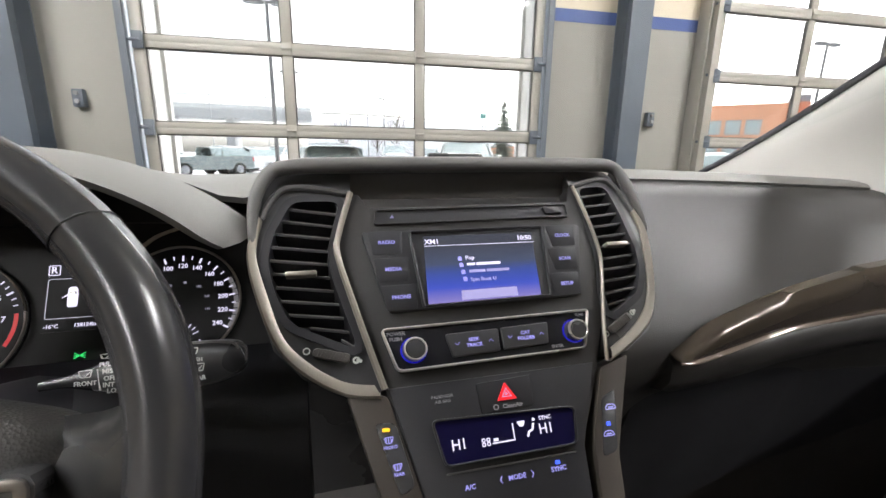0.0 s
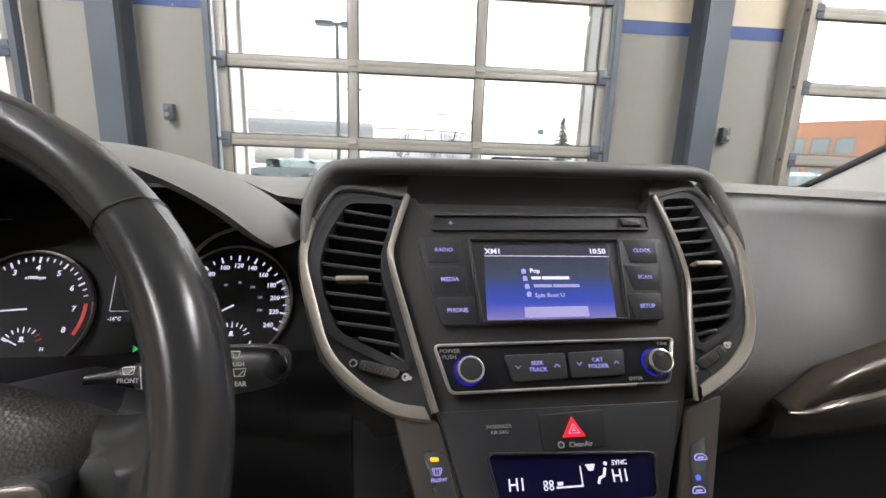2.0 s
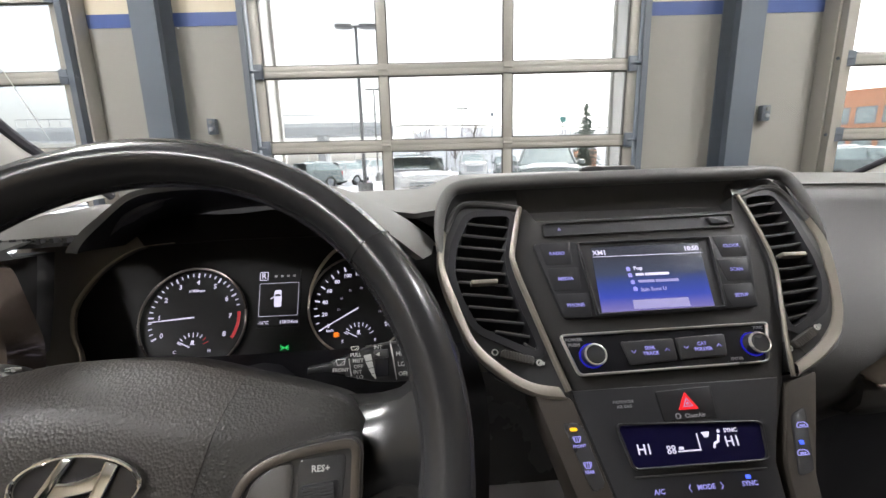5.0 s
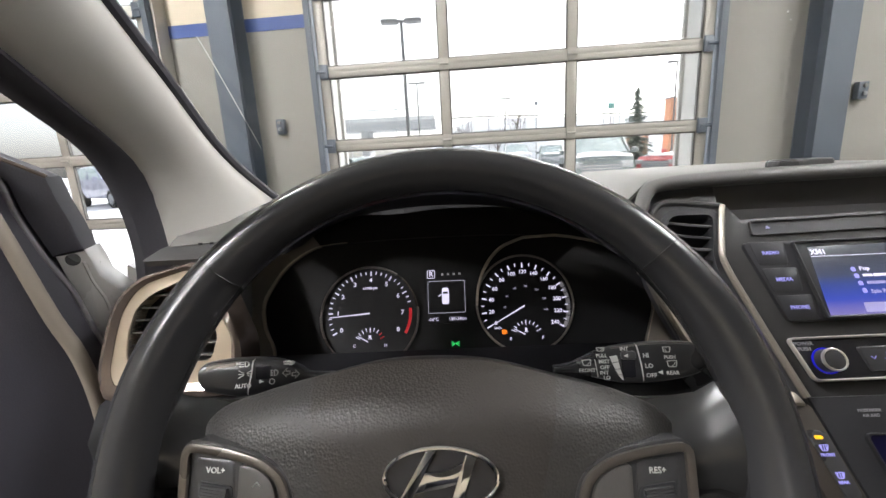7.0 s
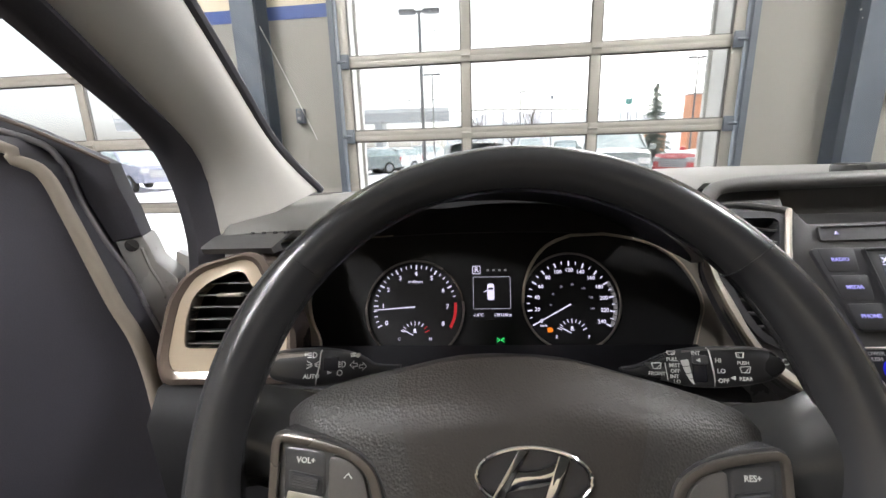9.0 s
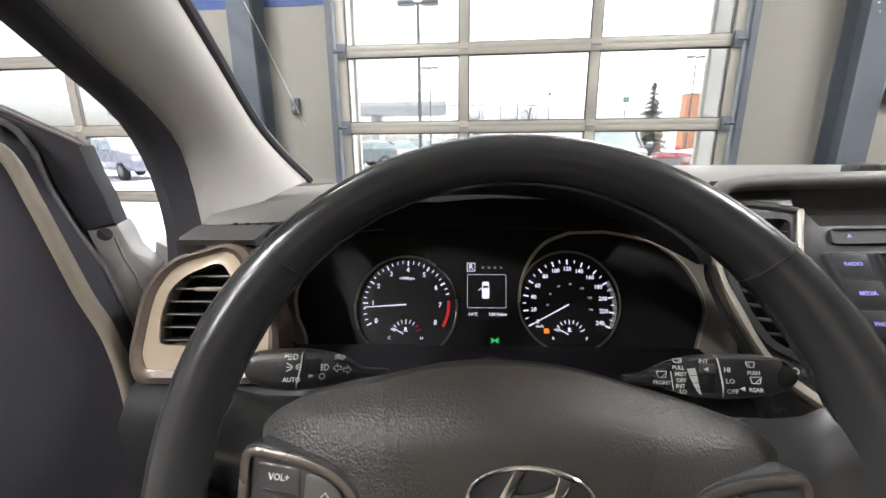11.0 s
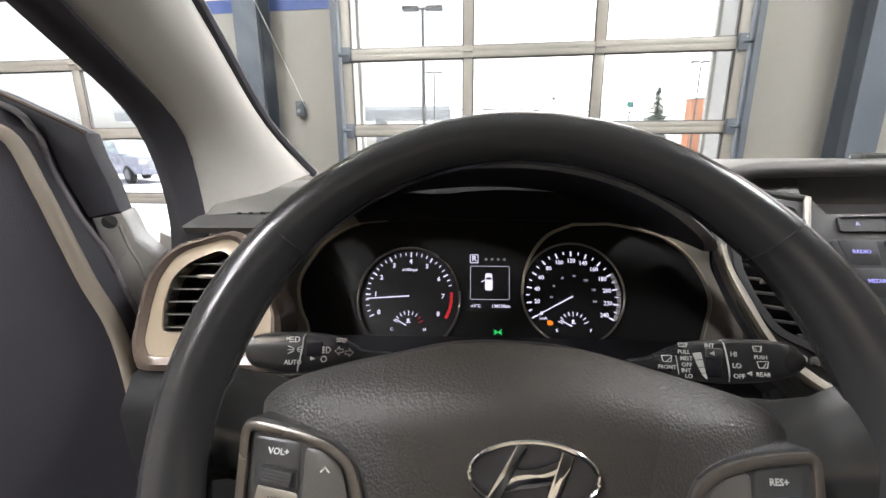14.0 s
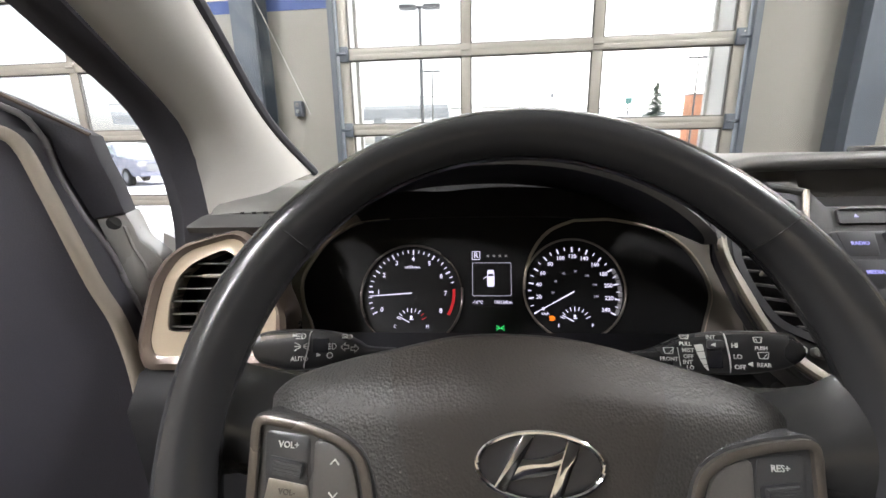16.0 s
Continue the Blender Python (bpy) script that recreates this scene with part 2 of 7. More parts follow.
def rounded(pts, r, n=4):
    out, k = [], len(pts)
    for i in range(k):
        p, a, b = Vector(pts[i]), Vector(pts[i - 1]), Vector(pts[(i + 1) % k])
        ri = r[i] if isinstance(r, (list, tuple)) else r
        da, db = (a - p), (b - p)
        ri = min(ri, da.length * 0.45, db.length * 0.45)
        s, e = p + da.normalized() * ri, p + db.normalized() * ri
        for j in range(n + 1):
            t = j / n
            out.append(tuple(s * (1 - t) ** 2 + p * 2 * t * (1 - t) + e * t * t))
    return out


def inset(pts, d):
    k = len(pts)
    area = sum(pts[i - 1][0] * pts[i][1] - pts[i][0] * pts[i - 1][1] for i in range(k))
    sgn = 1 if area > 0 else -1
    out = []
    for i in range(k):
        p, a, b = Vector(pts[i][:2]), Vector(pts[i - 1][:2]), Vector(pts[(i + 1) % k][:2])
        e1, e2 = (p - a).normalized(), (b - p).normalized()
        n1, n2 = Vector((-e1.y, e1.x)), Vector((-e2.y, e2.x))
        nn = (n1 + n2)
        nn = nn.normalized() if nn.length > 1e-6 else n1
        c = max(nn.dot(n1), 0.5)
        out.append(tuple(p + nn * (sgn * d / c)))
    return out


def prism(bm, pts, w0, w1, m, bevel=0.0):
    lo = [bm.verts.new(m @ Vector((p[0], p[1], w0))) for p in pts]
    if bevel:
        q = inset(pts, bevel)
        mid = [bm.verts.new(m @ Vector((p[0], p[1], w1 - bevel * (1 if w1 > w0 else -1)))) for p in pts]
        q2 = inset(pts, bevel * 0.3)
        mid2 = [bm.verts.new(m @ Vector((p[0], p[1], w1 - 0.3 * bevel * (1 if w1 > w0 else -1)))) for p in q2]
        hi = [bm.verts.new(m @ Vector((p[0], p[1], w1))) for p in q]
        loops = [lo, mid, mid2, hi]
    else:
        hi = [bm.verts.new(m @ Vector((p[0], p[1], w1))) for p in pts]
        loops = [lo, hi]
    k = len(pts)
    for a, b in zip(loops, loops[1:]):
        for i in range(k):
            bm.faces.new((a[i], a[(i + 1) % k], b[(i + 1) % k], b[i]))
    bm.faces.new(lo)
    bm.faces.new(loops[-1])
    return bm


def band(bm, outer, inner, w0, w1, m, bulge=0.0):
    k = len(outer)
    mid = [((a[0] + b[0]) / 2, (a[1] + b[1]) / 2) for a, b in zip(outer, inner)]
    loops = [(outer, w0), (outer, w1)] + ([(mid, w1 + bulge)] if bulge else []) + [(inner, w1), (inner, w0)]
    vs = [[bm.verts.new(m @ Vector((p[0], p[1], w))) for p in lp] for lp, w in loops]
    for a, b in zip(vs, vs[1:] + vs[:1]):
        for i in range(k):
            bm.faces.new((a[i], a[(i + 1) % k], b[(i + 1) % k], b[i]))
    return bm


def spline(pts, n=6, closed=False):
    pts = [Vector(p) for p in pts]
    k, out = len(pts), []
    for i in range(k if closed else k - 1):
        if closed:
            p0, p1, p2, p3 = pts[i - 1], pts[i], pts[(i + 1) % k], pts[(i + 2) % k]
        else:
            p0, p1, p2, p3 = pts[max(i - 1, 0)], pts[i], pts[i + 1], pts[min(i + 2, k - 1)]
        for j in range(n):
            t = j / n
            out.append(0.5 * ((2 * p1) + (p2 - p0) * t + (2 * p0 - 5 * p1 + 4 * p2 - p3) * t * t + (3 * p1 - p0 - 3 * p2 + p3) * t ** 3))
    if not closed:
        out.append(pts[-1])
    return out


def tube(bm, pts, r, n=8, closed=False, flat=1.0, up=(0, 0, 1)):
    """r: one radius, or one for each point; flat: height over width of the section."""
    pts = [Vector(p) for p in pts]
    k, rings = len(pts), []
    for i, p in enumerate(pts):
        a = pts[i - 1] if (i or closed) else p
        b = pts[(i + 1) % k] if (i < k - 1 or closed) else p
        d = (b - a).normalized()
        s = d.cross(Vector(up))
        s = s.normalized() if s.length > 1e-5 else d.orthogonal().normalized()
        q = s.cross(d).normalized()
        ri = r[i] if isinstance(r, (list, tuple)) else r
        rings.append([bm.verts.new(p + s * (ri * math.cos(2 * math.pi * j / n)) + q * (ri * flat * math.sin(2 * math.pi * j / n))) for j in range(n)])
    for i in range(k if closed else k - 1):
        a, b = rings[i], rings[(i + 1) % k]
        for j in range(n):
            bm.faces.new((a[j], a[(j + 1) % n], b[(j + 1) % n], b[j]))
    if not closed:
        bm.faces.new(rings[0])
        bm.faces.new(rings[-1])
    return bm


def loft(bm, rows, closed=False, thick=None):
    """A sheet through rows of equally many points; thick: a vector by which it is doubled and closed at its rim."""
    vs = [[bm.verts.new(Vector(p)) for p in row] for row in rows]
    k = len(rows[0])
    for a, b in zip(vs, vs[1:]):
        for j in range(k if closed else k - 1):
            bm.faces.new((a[j], a[(j + 1) % k], b[(j + 1) % k], b[j]))
    if thick is not None:
        t = Vector(thick)
        ws = [[bm.verts.new(v.co + t) for v in row] for row in vs]
        for a, b in zip(ws, ws[1:]):
            for j in range(k if closed else k - 1):
                bm.faces.new((a[j], b[j], b[(j + 1) % k], a[(j + 1) % k]))
        for j in range(k if closed else k - 1):
            bm.faces.new((vs[0][j], vs[0][(j + 1) % k], ws[0][(j + 1) % k], ws[0][j]))
            bm.faces.new((vs[-1][j], ws[-1][j], ws[-1][(j + 1) % k], vs[-1][(j + 1) % k]))
        if not closed:
            for i in range(len(vs) - 1):
                for j in (0, k - 1):
                    bm.faces.new((vs[i][j], vs[i + 1][j], ws[i + 1][j], ws[i][j]))
    return bm


def circle(cx, cy, r, n=32, a0=0, a1=360):
    full = abs(a1 - a0) >= 360
    return [(cx + r * math.cos(radians(a0 + (a1 - a0) * i / (n if full else n - 1))), cy + r * math.sin(radians(a0 + (a1 - a0) * i / (n if full else n - 1)))) for i in range(n)]


def writing(text, size, at, m, mat, parent, name="lettering", align="CENTER", deep=0.0003):
    cu = bpy.data.curves.new("text", "FONT")
    cu.body, cu.size, cu.align_x, cu.align_y, cu.extrude, cu.resolution_u, cu.offset = text, size, align, "CENTER", deep / 2, 2, size * 0.018
    tmp = bpy.data.objects.new("text", cu)
    scene.collection.objects.link(tmp)
    bpy.context.view_layer.update()
    me = bpy.data.meshes.new_from_object(tmp.evaluated_get(bpy.context.evaluated_depsgraph_get()))
    bpy.data.objects.remove(tmp)
    bpy.data.curves.remove(cu)
    me.transform(m @ Matrix.Translation((at[0], at[1], (at[2] if len(at) > 2 else 0.0) + deep / 2)))
    me.materials.clear()
    me.materials.append(mat)
    me.name = name
    ob = new(name, me)
    ob.parent = parent
    if parent.type == "EMPTY":
        ob.matrix_parent_inverse = Matrix.Translation(parent.location).inverted()
    return ob


def bars(bm, m, rows, w=0.0004):
    """rows of (x, y, length, height): plain bars for writing that cannot be read."""
    for x, y, length, h in rows:
        box(bm, (x, y - h / 2, 0), (x + length, y + h / 2, w), m)
    return bm


# ---- the service bay ----
GROUND = -0.12
PLACE[0] = Matrix.Translation((0, 3.188, GROUND)) @ Matrix.Rotation(radians(-4.0), 4, "Z") @ Matrix.Translation((0, -3.188, 0))   # the car stands a little askew in its bay
WY, DY = 3.298, 3.188          # inner face of the front wall; plane of the overhead doors
DOORS = {"door_1": (-5.228, -2.525), "door_2": (-1.2545, 1.454), "door_3": (2.915, 5.618)}
SEC = 0.519
ROWS = [0.0] + [0.338 + SEC * k for k in range(7)]      # joints between the sections of a door
DOOR_TOP = ROWS[-1]

ground = bmesh.new()
loft(ground, [[(x, y, 0.0) for x in (-900, -60, 60, 900)] for y in (-900, -60, 3.9, 60, 900)])
tagged(part("ground", ground, SNOW), "snow-covered lot that reaches the horizon", "ground", kind="structure")
slab = bmesh.new()
box(slab, (-9.2, -8.2, -0.2), (9.2, WY + 0.3, 0.0))
tagged(part("floor", slab, CONCRETE), "grey concrete floor of the service bay", "floor", kind="structure")


def wall_front():
    xs = [-9.2]
    for a, b in DOORS.values():
        xs += [a - 0.03, b + 0.03]
    xs.append(9.2)
    low, top, stripe = bmesh.new(), bmesh.new(), bmesh.new()
    for a, b in zip(xs[::2], xs[1::2]):
        box(low, (a, WY, 0.0), (b, WY + 0.3, 2.29))
        box(stripe, (a, WY - 0.004, 2.245), (b, WY + 0.002, 2.335))
        box(top, (a, WY, 2.29), (b, WY + 0.3, DOOR_TOP))
    box(top, (-9.2, WY, DOOR_TOP), (9.2, WY + 0.3, 4.9))
    wall = tagged(part("wall_north", low, WALLLOW), "grey-beige painted wall below a blue stripe", "wall", kind="structure")
    part("upper_wall", top, WALLTOP, wall, "cream-painted upper wall")
    part("stripe", stripe, STRIPE, wall, "blue painted stripe")
    for n, lo, hi in (("wall_south", (-9.2, -8.5, 0), (9.2, -8.2, 4.9)), ("wall_west", (-9.5, -8.5, 0), (-9.2, WY + 0.3, 4.9)), ("wall_east", (9.2, -8.5, 0), (9.5, WY + 0.3, 4.9))):
        bm = bmesh.new()
        box(bm, lo, hi)
        tagged(part(n, bm, WALLTOP), "plain cream-painted bay wall", "wall", kind="structure")
    bm = bmesh.new()
    box(bm, (-9.5, -8.5, 4.9), (9.5, WY + 0.3, 5.1))
    tagged(part("ceiling", bm, CEIL), "white painted bay ceiling", "ceiling", kind="structure")


wall_front()


def overhead_door(name, x0, x1, mulls):
    d = tagged(new(name), "glazed aluminium overhead door with three panes across, shut", "overhead door", kind="structure")
    d.location = PLACE[0] @ Vector(((x0 + x1) / 2, DY, 0))
    rows = ROWS
    stile = 0.066
    bm = bmesh.new()
    for xa in (x0, x1 - stile):
        box(bm, (xa, DY - 0.022, 0.0), (xa + stile, DY + 0.022, DOOR_TOP), bevel=0.004)
    part("stile", bm, ALU, d)
    for k, z in enumerate(rows):
        bm = bmesh.new()
        h = 0.037
        if 0 < k < 7:
            box(bm, (x0 + stile, DY - 0.024, z - h), (x1 - stile, DY + 0.02, z - 0.0002), bevel=0.0006)
            box(bm, (x0 + stile, DY - 0.024, z + 0.0002), (x1 - stile, DY + 0.02, z + h), bevel=0.0006)
        else:
            box(bm, (x0 + stile, DY - 0.024, z - (0 if k == 0 else h)), (x1 - stile, DY + 0.02, z + (0.09 if k == 0 else 0)), bevel=0.004)
        part("rail", bm, ALU, d)
    for mx in mulls:
        for k in range(7):
            bm = bmesh.new()
            box(bm, (mx - 0.031, DY - 0.02, rows[k] + 0.037), (mx + 0.031, DY + 0.018, rows[k + 1] - 0.037), bevel=0.004)
            part("mullion", bm, ALU, d)
        for k in range(1, 7):
            bm = bmesh.new()
            box(bm, (mx - 0.032, DY - 0.034, rows[k] - 0.039), (mx + 0.032, DY - 0.024, rows[k] + 0.039), bevel=0.003)
            cyl(bm, (mx - 0.031, DY - 0.036, rows[k]), (mx + 0.031, DY - 0.036, rows[k]), 0.009, n=8)
            part("hinge", bm, ALU, d)
    edges = [x0 + stile] + [v for mx in mulls for v in (mx - 0.031, mx + 0.031)] + [x1 - stile]
    for a, b in zip(edges[::2], edges[1::2]):
        for k in range(7):
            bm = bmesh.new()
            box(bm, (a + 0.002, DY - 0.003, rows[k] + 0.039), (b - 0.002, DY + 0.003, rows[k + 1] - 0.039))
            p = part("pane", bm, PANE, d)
            # the tint darkens only the view; daylight enters unshadowed
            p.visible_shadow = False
            bm = bmesh.new()
            zl, zh = rows[k] + (0.09 if k == 0 else 0.037), rows[k + 1] - 0.037
            ring = [(a, zl), (b, zl), (b, zh), (a, zh)]
            band(bm, ring, inset(ring, 0.009), -0.012, 0.012, axes((0, DY, 0), (1, 0, 0), (0, 0, 1)))
            part("gasket", bm, GASKET, d, "dark rubber gasket")
    for sx, s in ((x0, -1), (x1, 1)):
        bm = bmesh.new()
        box(bm, (min(sx + s * 0.012, sx + s * 0.045), DY - 0.07, 0.0), (max(sx + s * 0.012, sx + s * 0.045), DY - 0.03, DOOR_TOP + 0.4))
        box(bm, (min(sx + s * 0.045, sx + s * 0.053), DY - 0.07, 0.0), (max(sx + s * 0.045, sx + s * 0.053), WY, DOOR_TOP + 0.4))
        part("track", bm, ALU if name == "door_3" else STEEL, d, "steel guide track")
        bm = bmesh.new()
        box(bm, (min(sx + s * 0.056, sx + s * 0.074), DY - 0.02, 0.0), (max(sx + s * 0.056, sx + s * 0.074), WY, DOOR_TOP + 0.1), bevel=0.004)
        part("jamb", bm, ALU, d)
        for k in range(1, 7):
            bm = bmesh.new()
            cyl(bm, (sx - s * 0.05, DY - 0.045, rows[k]), (sx + s * 0.06, DY - 0.045, rows[k]), 0.012, n=10)
            box(bm, (min(sx - s * 0.07, sx - s * 0.01), DY - 0.05, rows[k] - 0.05), (max(sx - s * 0.07, sx - s * 0.01), DY - 0.026, rows[k] + 0.05), bevel=0.003)
            part("roller", bm, STEEL, d)
    # outer reveal of the opening
    bm = bmesh.new()
    for a, b in ((x0 - 0.03, x0 + 0.004), (x1 - 0.004, x1 + 0.03)):
        box(bm, (a, WY + 0.303, 0), (b, WY + 0.34, DOOR_TOP))
    for a, b in ((x0 - 0.029, x0 - 0.018), (x1 + 0.018, x1 + 0.029)):
        box(bm, (a, WY + 0.004, 0), (b, WY + 0.296, DOOR_TOP))
    part("reveal", bm, CEIL, d, "pale outer door reveal")
    return d


overhead_door("door_1", *DOORS["door_1"], (-4.315, -3.430))
overhead_door("door_2", *DOORS["door_2"], (-0.346, 0.537))
overhead_door("door_3", *DOORS["door_3"], (3.826, 4.704))


def column(x):
    c = thing("steel_column", "blue-grey painted steel column standing against the wall", "column", (x, WY - 0.1, 0), "columns of the bay")
    bm = bmesh.new()
    box(bm, (x - 0.088, WY - 0.2, 0), (x + 0.088, WY - 0.187, 4.9))
    box(bm, (x - 0.088, WY - 0.013, 0), (x + 0.088, WY, 4.9))
    box(bm, (x - 0.005, WY - 0.187, 0), (x + 0.005, WY - 0.013, 4.9))
    part("beam", bm, STEEL, c)
    bm = bmesh.new()
    box(bm, (x - 0.15, WY - 0.24, 0), (x + 0.15, WY, 0.02), bevel=0.003)
    part("base_plate", bm, STEEL, c)


column(-1.925)
column(2.193)


def switch_box(x, z):
    s = thing("door_switch", "small dark wall switch box with two buttons", "switch", (x, WY, z), "door switches")
    bm = bmesh.new()
    box(bm, (x - 0.031, WY - 0.05, z - 0.056), (x + 0.031, WY, z + 0.056), bevel=0.006)
    part("housing", bm, STEEL, s)
    for dz, mt in ((0.03, POLE), (-0.02, TRACK)):
        bm = bmesh.new()
        cyl(bm, (x, WY - 0.066, z + dz), (x, WY - 0.054, z + dz), 0.014, n=12)
        part("button", bm, mt, s)


switch_box(-1.646, 1.55)
switch_box(2.485, 1.55)


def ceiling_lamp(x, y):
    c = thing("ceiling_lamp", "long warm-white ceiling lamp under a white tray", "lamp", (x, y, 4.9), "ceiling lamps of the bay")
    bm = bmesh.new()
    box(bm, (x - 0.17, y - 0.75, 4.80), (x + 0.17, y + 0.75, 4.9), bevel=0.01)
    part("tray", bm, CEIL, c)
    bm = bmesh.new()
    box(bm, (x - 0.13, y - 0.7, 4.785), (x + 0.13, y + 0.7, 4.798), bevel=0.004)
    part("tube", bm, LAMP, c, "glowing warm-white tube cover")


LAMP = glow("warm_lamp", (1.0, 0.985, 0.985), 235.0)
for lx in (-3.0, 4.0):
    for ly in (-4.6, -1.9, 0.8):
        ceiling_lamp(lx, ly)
PLACE[0] = Matrix.Identity(4)


# ---- outside ----
def parked_car(name, label, at, turn, paint, length=4.5, width=1.8, height=1.65, snowy=True):
    c = thing(name, label, "car", group="cars parked outside")
    hl, hw = length / 2, width / 2
    hood, sill = height * 0.65, height * 0.22
    # nose to tail: (y, half width factor, belt height, roof height, roof half width factor)
    prof = [(-hl, 0.80, hood * 0.80, hood * 0.80), (-hl * 0.93, 0.93, hood * 0.93, hood * 0.93), (-hl * 0.5, 1.0, hood, hood * 1.02), (-hl * 0.36, 1.0, hood * 1.02, hood * 1.05),
            (-hl * 0.02, 1.0, hood * 1.04, height * 0.97), (hl * 0.3, 1.0, hood * 1.05, height), (hl * 0.75, 1.0, hood * 1.06, height * 0.97), (hl * 0.95, 0.95, hood * 1.05, hood * 1.12), (hl, 0.88, hood * 0.95, hood * 0.95)]
    body, cab = bmesh.new(), bmesh.new()
    rows = [[(-hw * f * 0.94, y, sill), (-hw * f, y, sill + 0.18), (-hw * f, y, (sill + b) / 2), (-hw * f * 0.95, y, b), (-hw * f * 0.5, y, b + 0.03), (hw * f * 0.5, y, b + 0.03), (hw * f * 0.95, y, b), (hw * f, y, (sill + b) / 2), (hw * f, y, sill + 0.18), (hw * f * 0.94, y, sill)] for y, f, b, r in prof]
    loft(body, rows, closed=True)
    body.faces.new([v for v in body.verts][:10])
    body.faces.new([v for v in body.verts][-10:])
    part("body", body, paint, c, smooth=30)
    mid = [p for p in prof if p[3] > p[2] + 0.03]
    rows = [[(-hw * f * 0.93, y, b), (-hw * f * (0.93 - 0.2 * (r - b) / height), y, b + (r - b) * 0.85), (-hw * f * 0.6, y, r), (hw * f * 0.6, y, r), (hw * f * (0.93 - 0.2 * (r - b) / height), y, b + (r - b) * 0.85), (hw * f * 0.93, y, b)] for y, f, b, r in mid]
    loft(cab, rows, closed=True)
    part("windows", cab, CARGLASS, c, "tinted windows, paled for haze", smooth=25)
    roof = bmesh.new()
    loft(roof, [[(-hw * f * 0.76, y, r - 0.06), (-hw * f * 0.62, y, r + 0.012), (hw * f * 0.62, y, r + 0.012), (hw * f * 0.76, y, r - 0.06)] for y, f, b, r in mid[1:-1]], thick=(0, 0, -0.03))
    part("roof", roof, paint, c, smooth=30)
    for sx in (-1, 1):
        post = bmesh.new()
        tube(post, [(sx * hw * 0.93, mid[0][0], mid[0][2]), (sx * hw * 0.84, (mid[0][0] + mid[1][0]) / 2, (mid[0][2] + mid[1][3]) / 2), (sx * hw * 0.77, mid[1][0], mid[1][3] - 0.04)], 0.05, n=6)
        part("window_post", post, paint, c)
        post = bmesh.new()
        tube(post, [(sx * hw * 0.95, hl * 0.22, mid[1][2]), (sx * hw * 0.8, hl * 0.24, height * 0.95)], 0.05, n=6)
        part("window_post", post, paint, c)
    if snowy:
        cap = bmesh.new()
        loft(cap, [[(-hw * 0.66, y, r + 0.015), (-hw * 0.45, y, r + 0.05), (hw * 0.45, y, r + 0.055), (hw * 0.66, y, r + 0.015)] for y, f, b, r in mid[1:-1]], thick=(0, 0, -0.03))
        part("roof_snow", cap, SNOW, c, "thin layer of snow")
        cap = bmesh.new()
        loft(cap, [[(-hw * 0.7, y, b + 0.012), (-hw * 0.4, y, b + 0.055), (hw * 0.45, y, b + 0.05), (hw * 0.7, y, b + 0.012)] for y, f, b, r in prof[1:4]], thick=(0, 0, -0.03))
        part("bonnet_snow", cap, SNOW, c, "thin layer of snow")
    for sx in (-1, 1):
        for y in (-hl * 0.62, hl * 0.6):
            w = bmesh.new()
            cyl(w, (sx * (hw - 0.2), y, 0.34), (sx * (hw + 0.01), y, 0.34), 0.34, n=20)
            wheel = part("wheel", w, TYRE, c, "black tyre")
            w = bmesh.new()
            cyl(w, (sx * (hw + 0.011), y, 0.34), (sx * (hw + 0.025), y, 0.34), 0.21, 0.19, n=14)
            part("rim", w, TRACK, wheel)
        lamp = bmesh.new()
        box(lamp, (sx * hw * 0.68 - 0.17, -hl * 1.0 - 0.005, hood * 0.68), (sx * hw * 0.68 + 0.17, -hl * 0.93, hood * 0.84), bevel=0.03)
        part("headlight", lamp, LAMPGLASS, c, "clear headlight")
        tail = bmesh.new()
        box(tail, (sx * hw * 0.8 - 0.1, hl * 0.93, hood * 0.75), (sx * hw * 0.8 + 0.1, hl * 1.005, hood * 0.98), bevel=0.03)
        part("tail_light", tail, CARRED, c, "red tail light")
        mir = bmesh.new()
        box(mir, (sx * (hw + 0.1) - 0.1, -hl * 0.3, hood * 1.02), (sx * (hw + 0.1) + 0.1, -hl * 0.3 + 0.08, hood * 1.02 + 0.14), bevel=0.03)
        part("mirror", mir, paint, c)
    g = bmesh.new()
    box(g, (-hw * 0.58, -hl * 1.0 - 0.012, hood * 0.5), (hw * 0.58, -hl * 0.95, hood * 0.80), bevel=0.02)
    grille = part("grille", g, GREYBUILD, c, "dark grey grille")
    for i in range(4):
        g = bmesh.new()
        box(g, (-hw * 0.55, -hl * 1.0 - 0.03, hood * (0.53 + 0.065 * i)), (hw * 0.55, -hl * 0.98, hood * (0.56 + 0.065 * i)))
        part("grille_bar", g, LAMPGLASS, grille, "pale grille bar")
    b = bmesh.new()
    box(b, (-hw * 0.84, -hl * 1.02, sill), (hw * 0.84, -hl * 0.93, sill + 0.2), bevel=0.04)
    part("bumper", b, paint, c)
    c.matrix_basis = pose(at[0], at[1], GROUND, 0, 0, turn)
    return c


def polar(az, dist, z=0.0):
    return (-0.33 + dist * math.sin(radians(az + 2.4)), 0.1 + dist * math.cos(radians(az + 2.4)), z)


parked_car("parked_car", "white sedan parked nose-on in the snow", polar(-0.8, 13.0), 8, CARWHITE, 4.6, 1.9, 1.5)
parked_car("parked_truck", "white pickup parked far off in the snow", polar(6.5, 32), -5, CARWHITE, 5.2, 1.95, 1.95)
parked_car("parked_car", "grey hatchback parked beside a white pickup", polar(11.0, 33), -10, CARGREY, 4.3, 1.8, 1.75)
parked_car("parked_suv", "grey-green compact suv parked nose-on with snow on its bonnet", polar(16.7, 14.2), -16, CARGREY, 4.4, 1.85, 1.70)
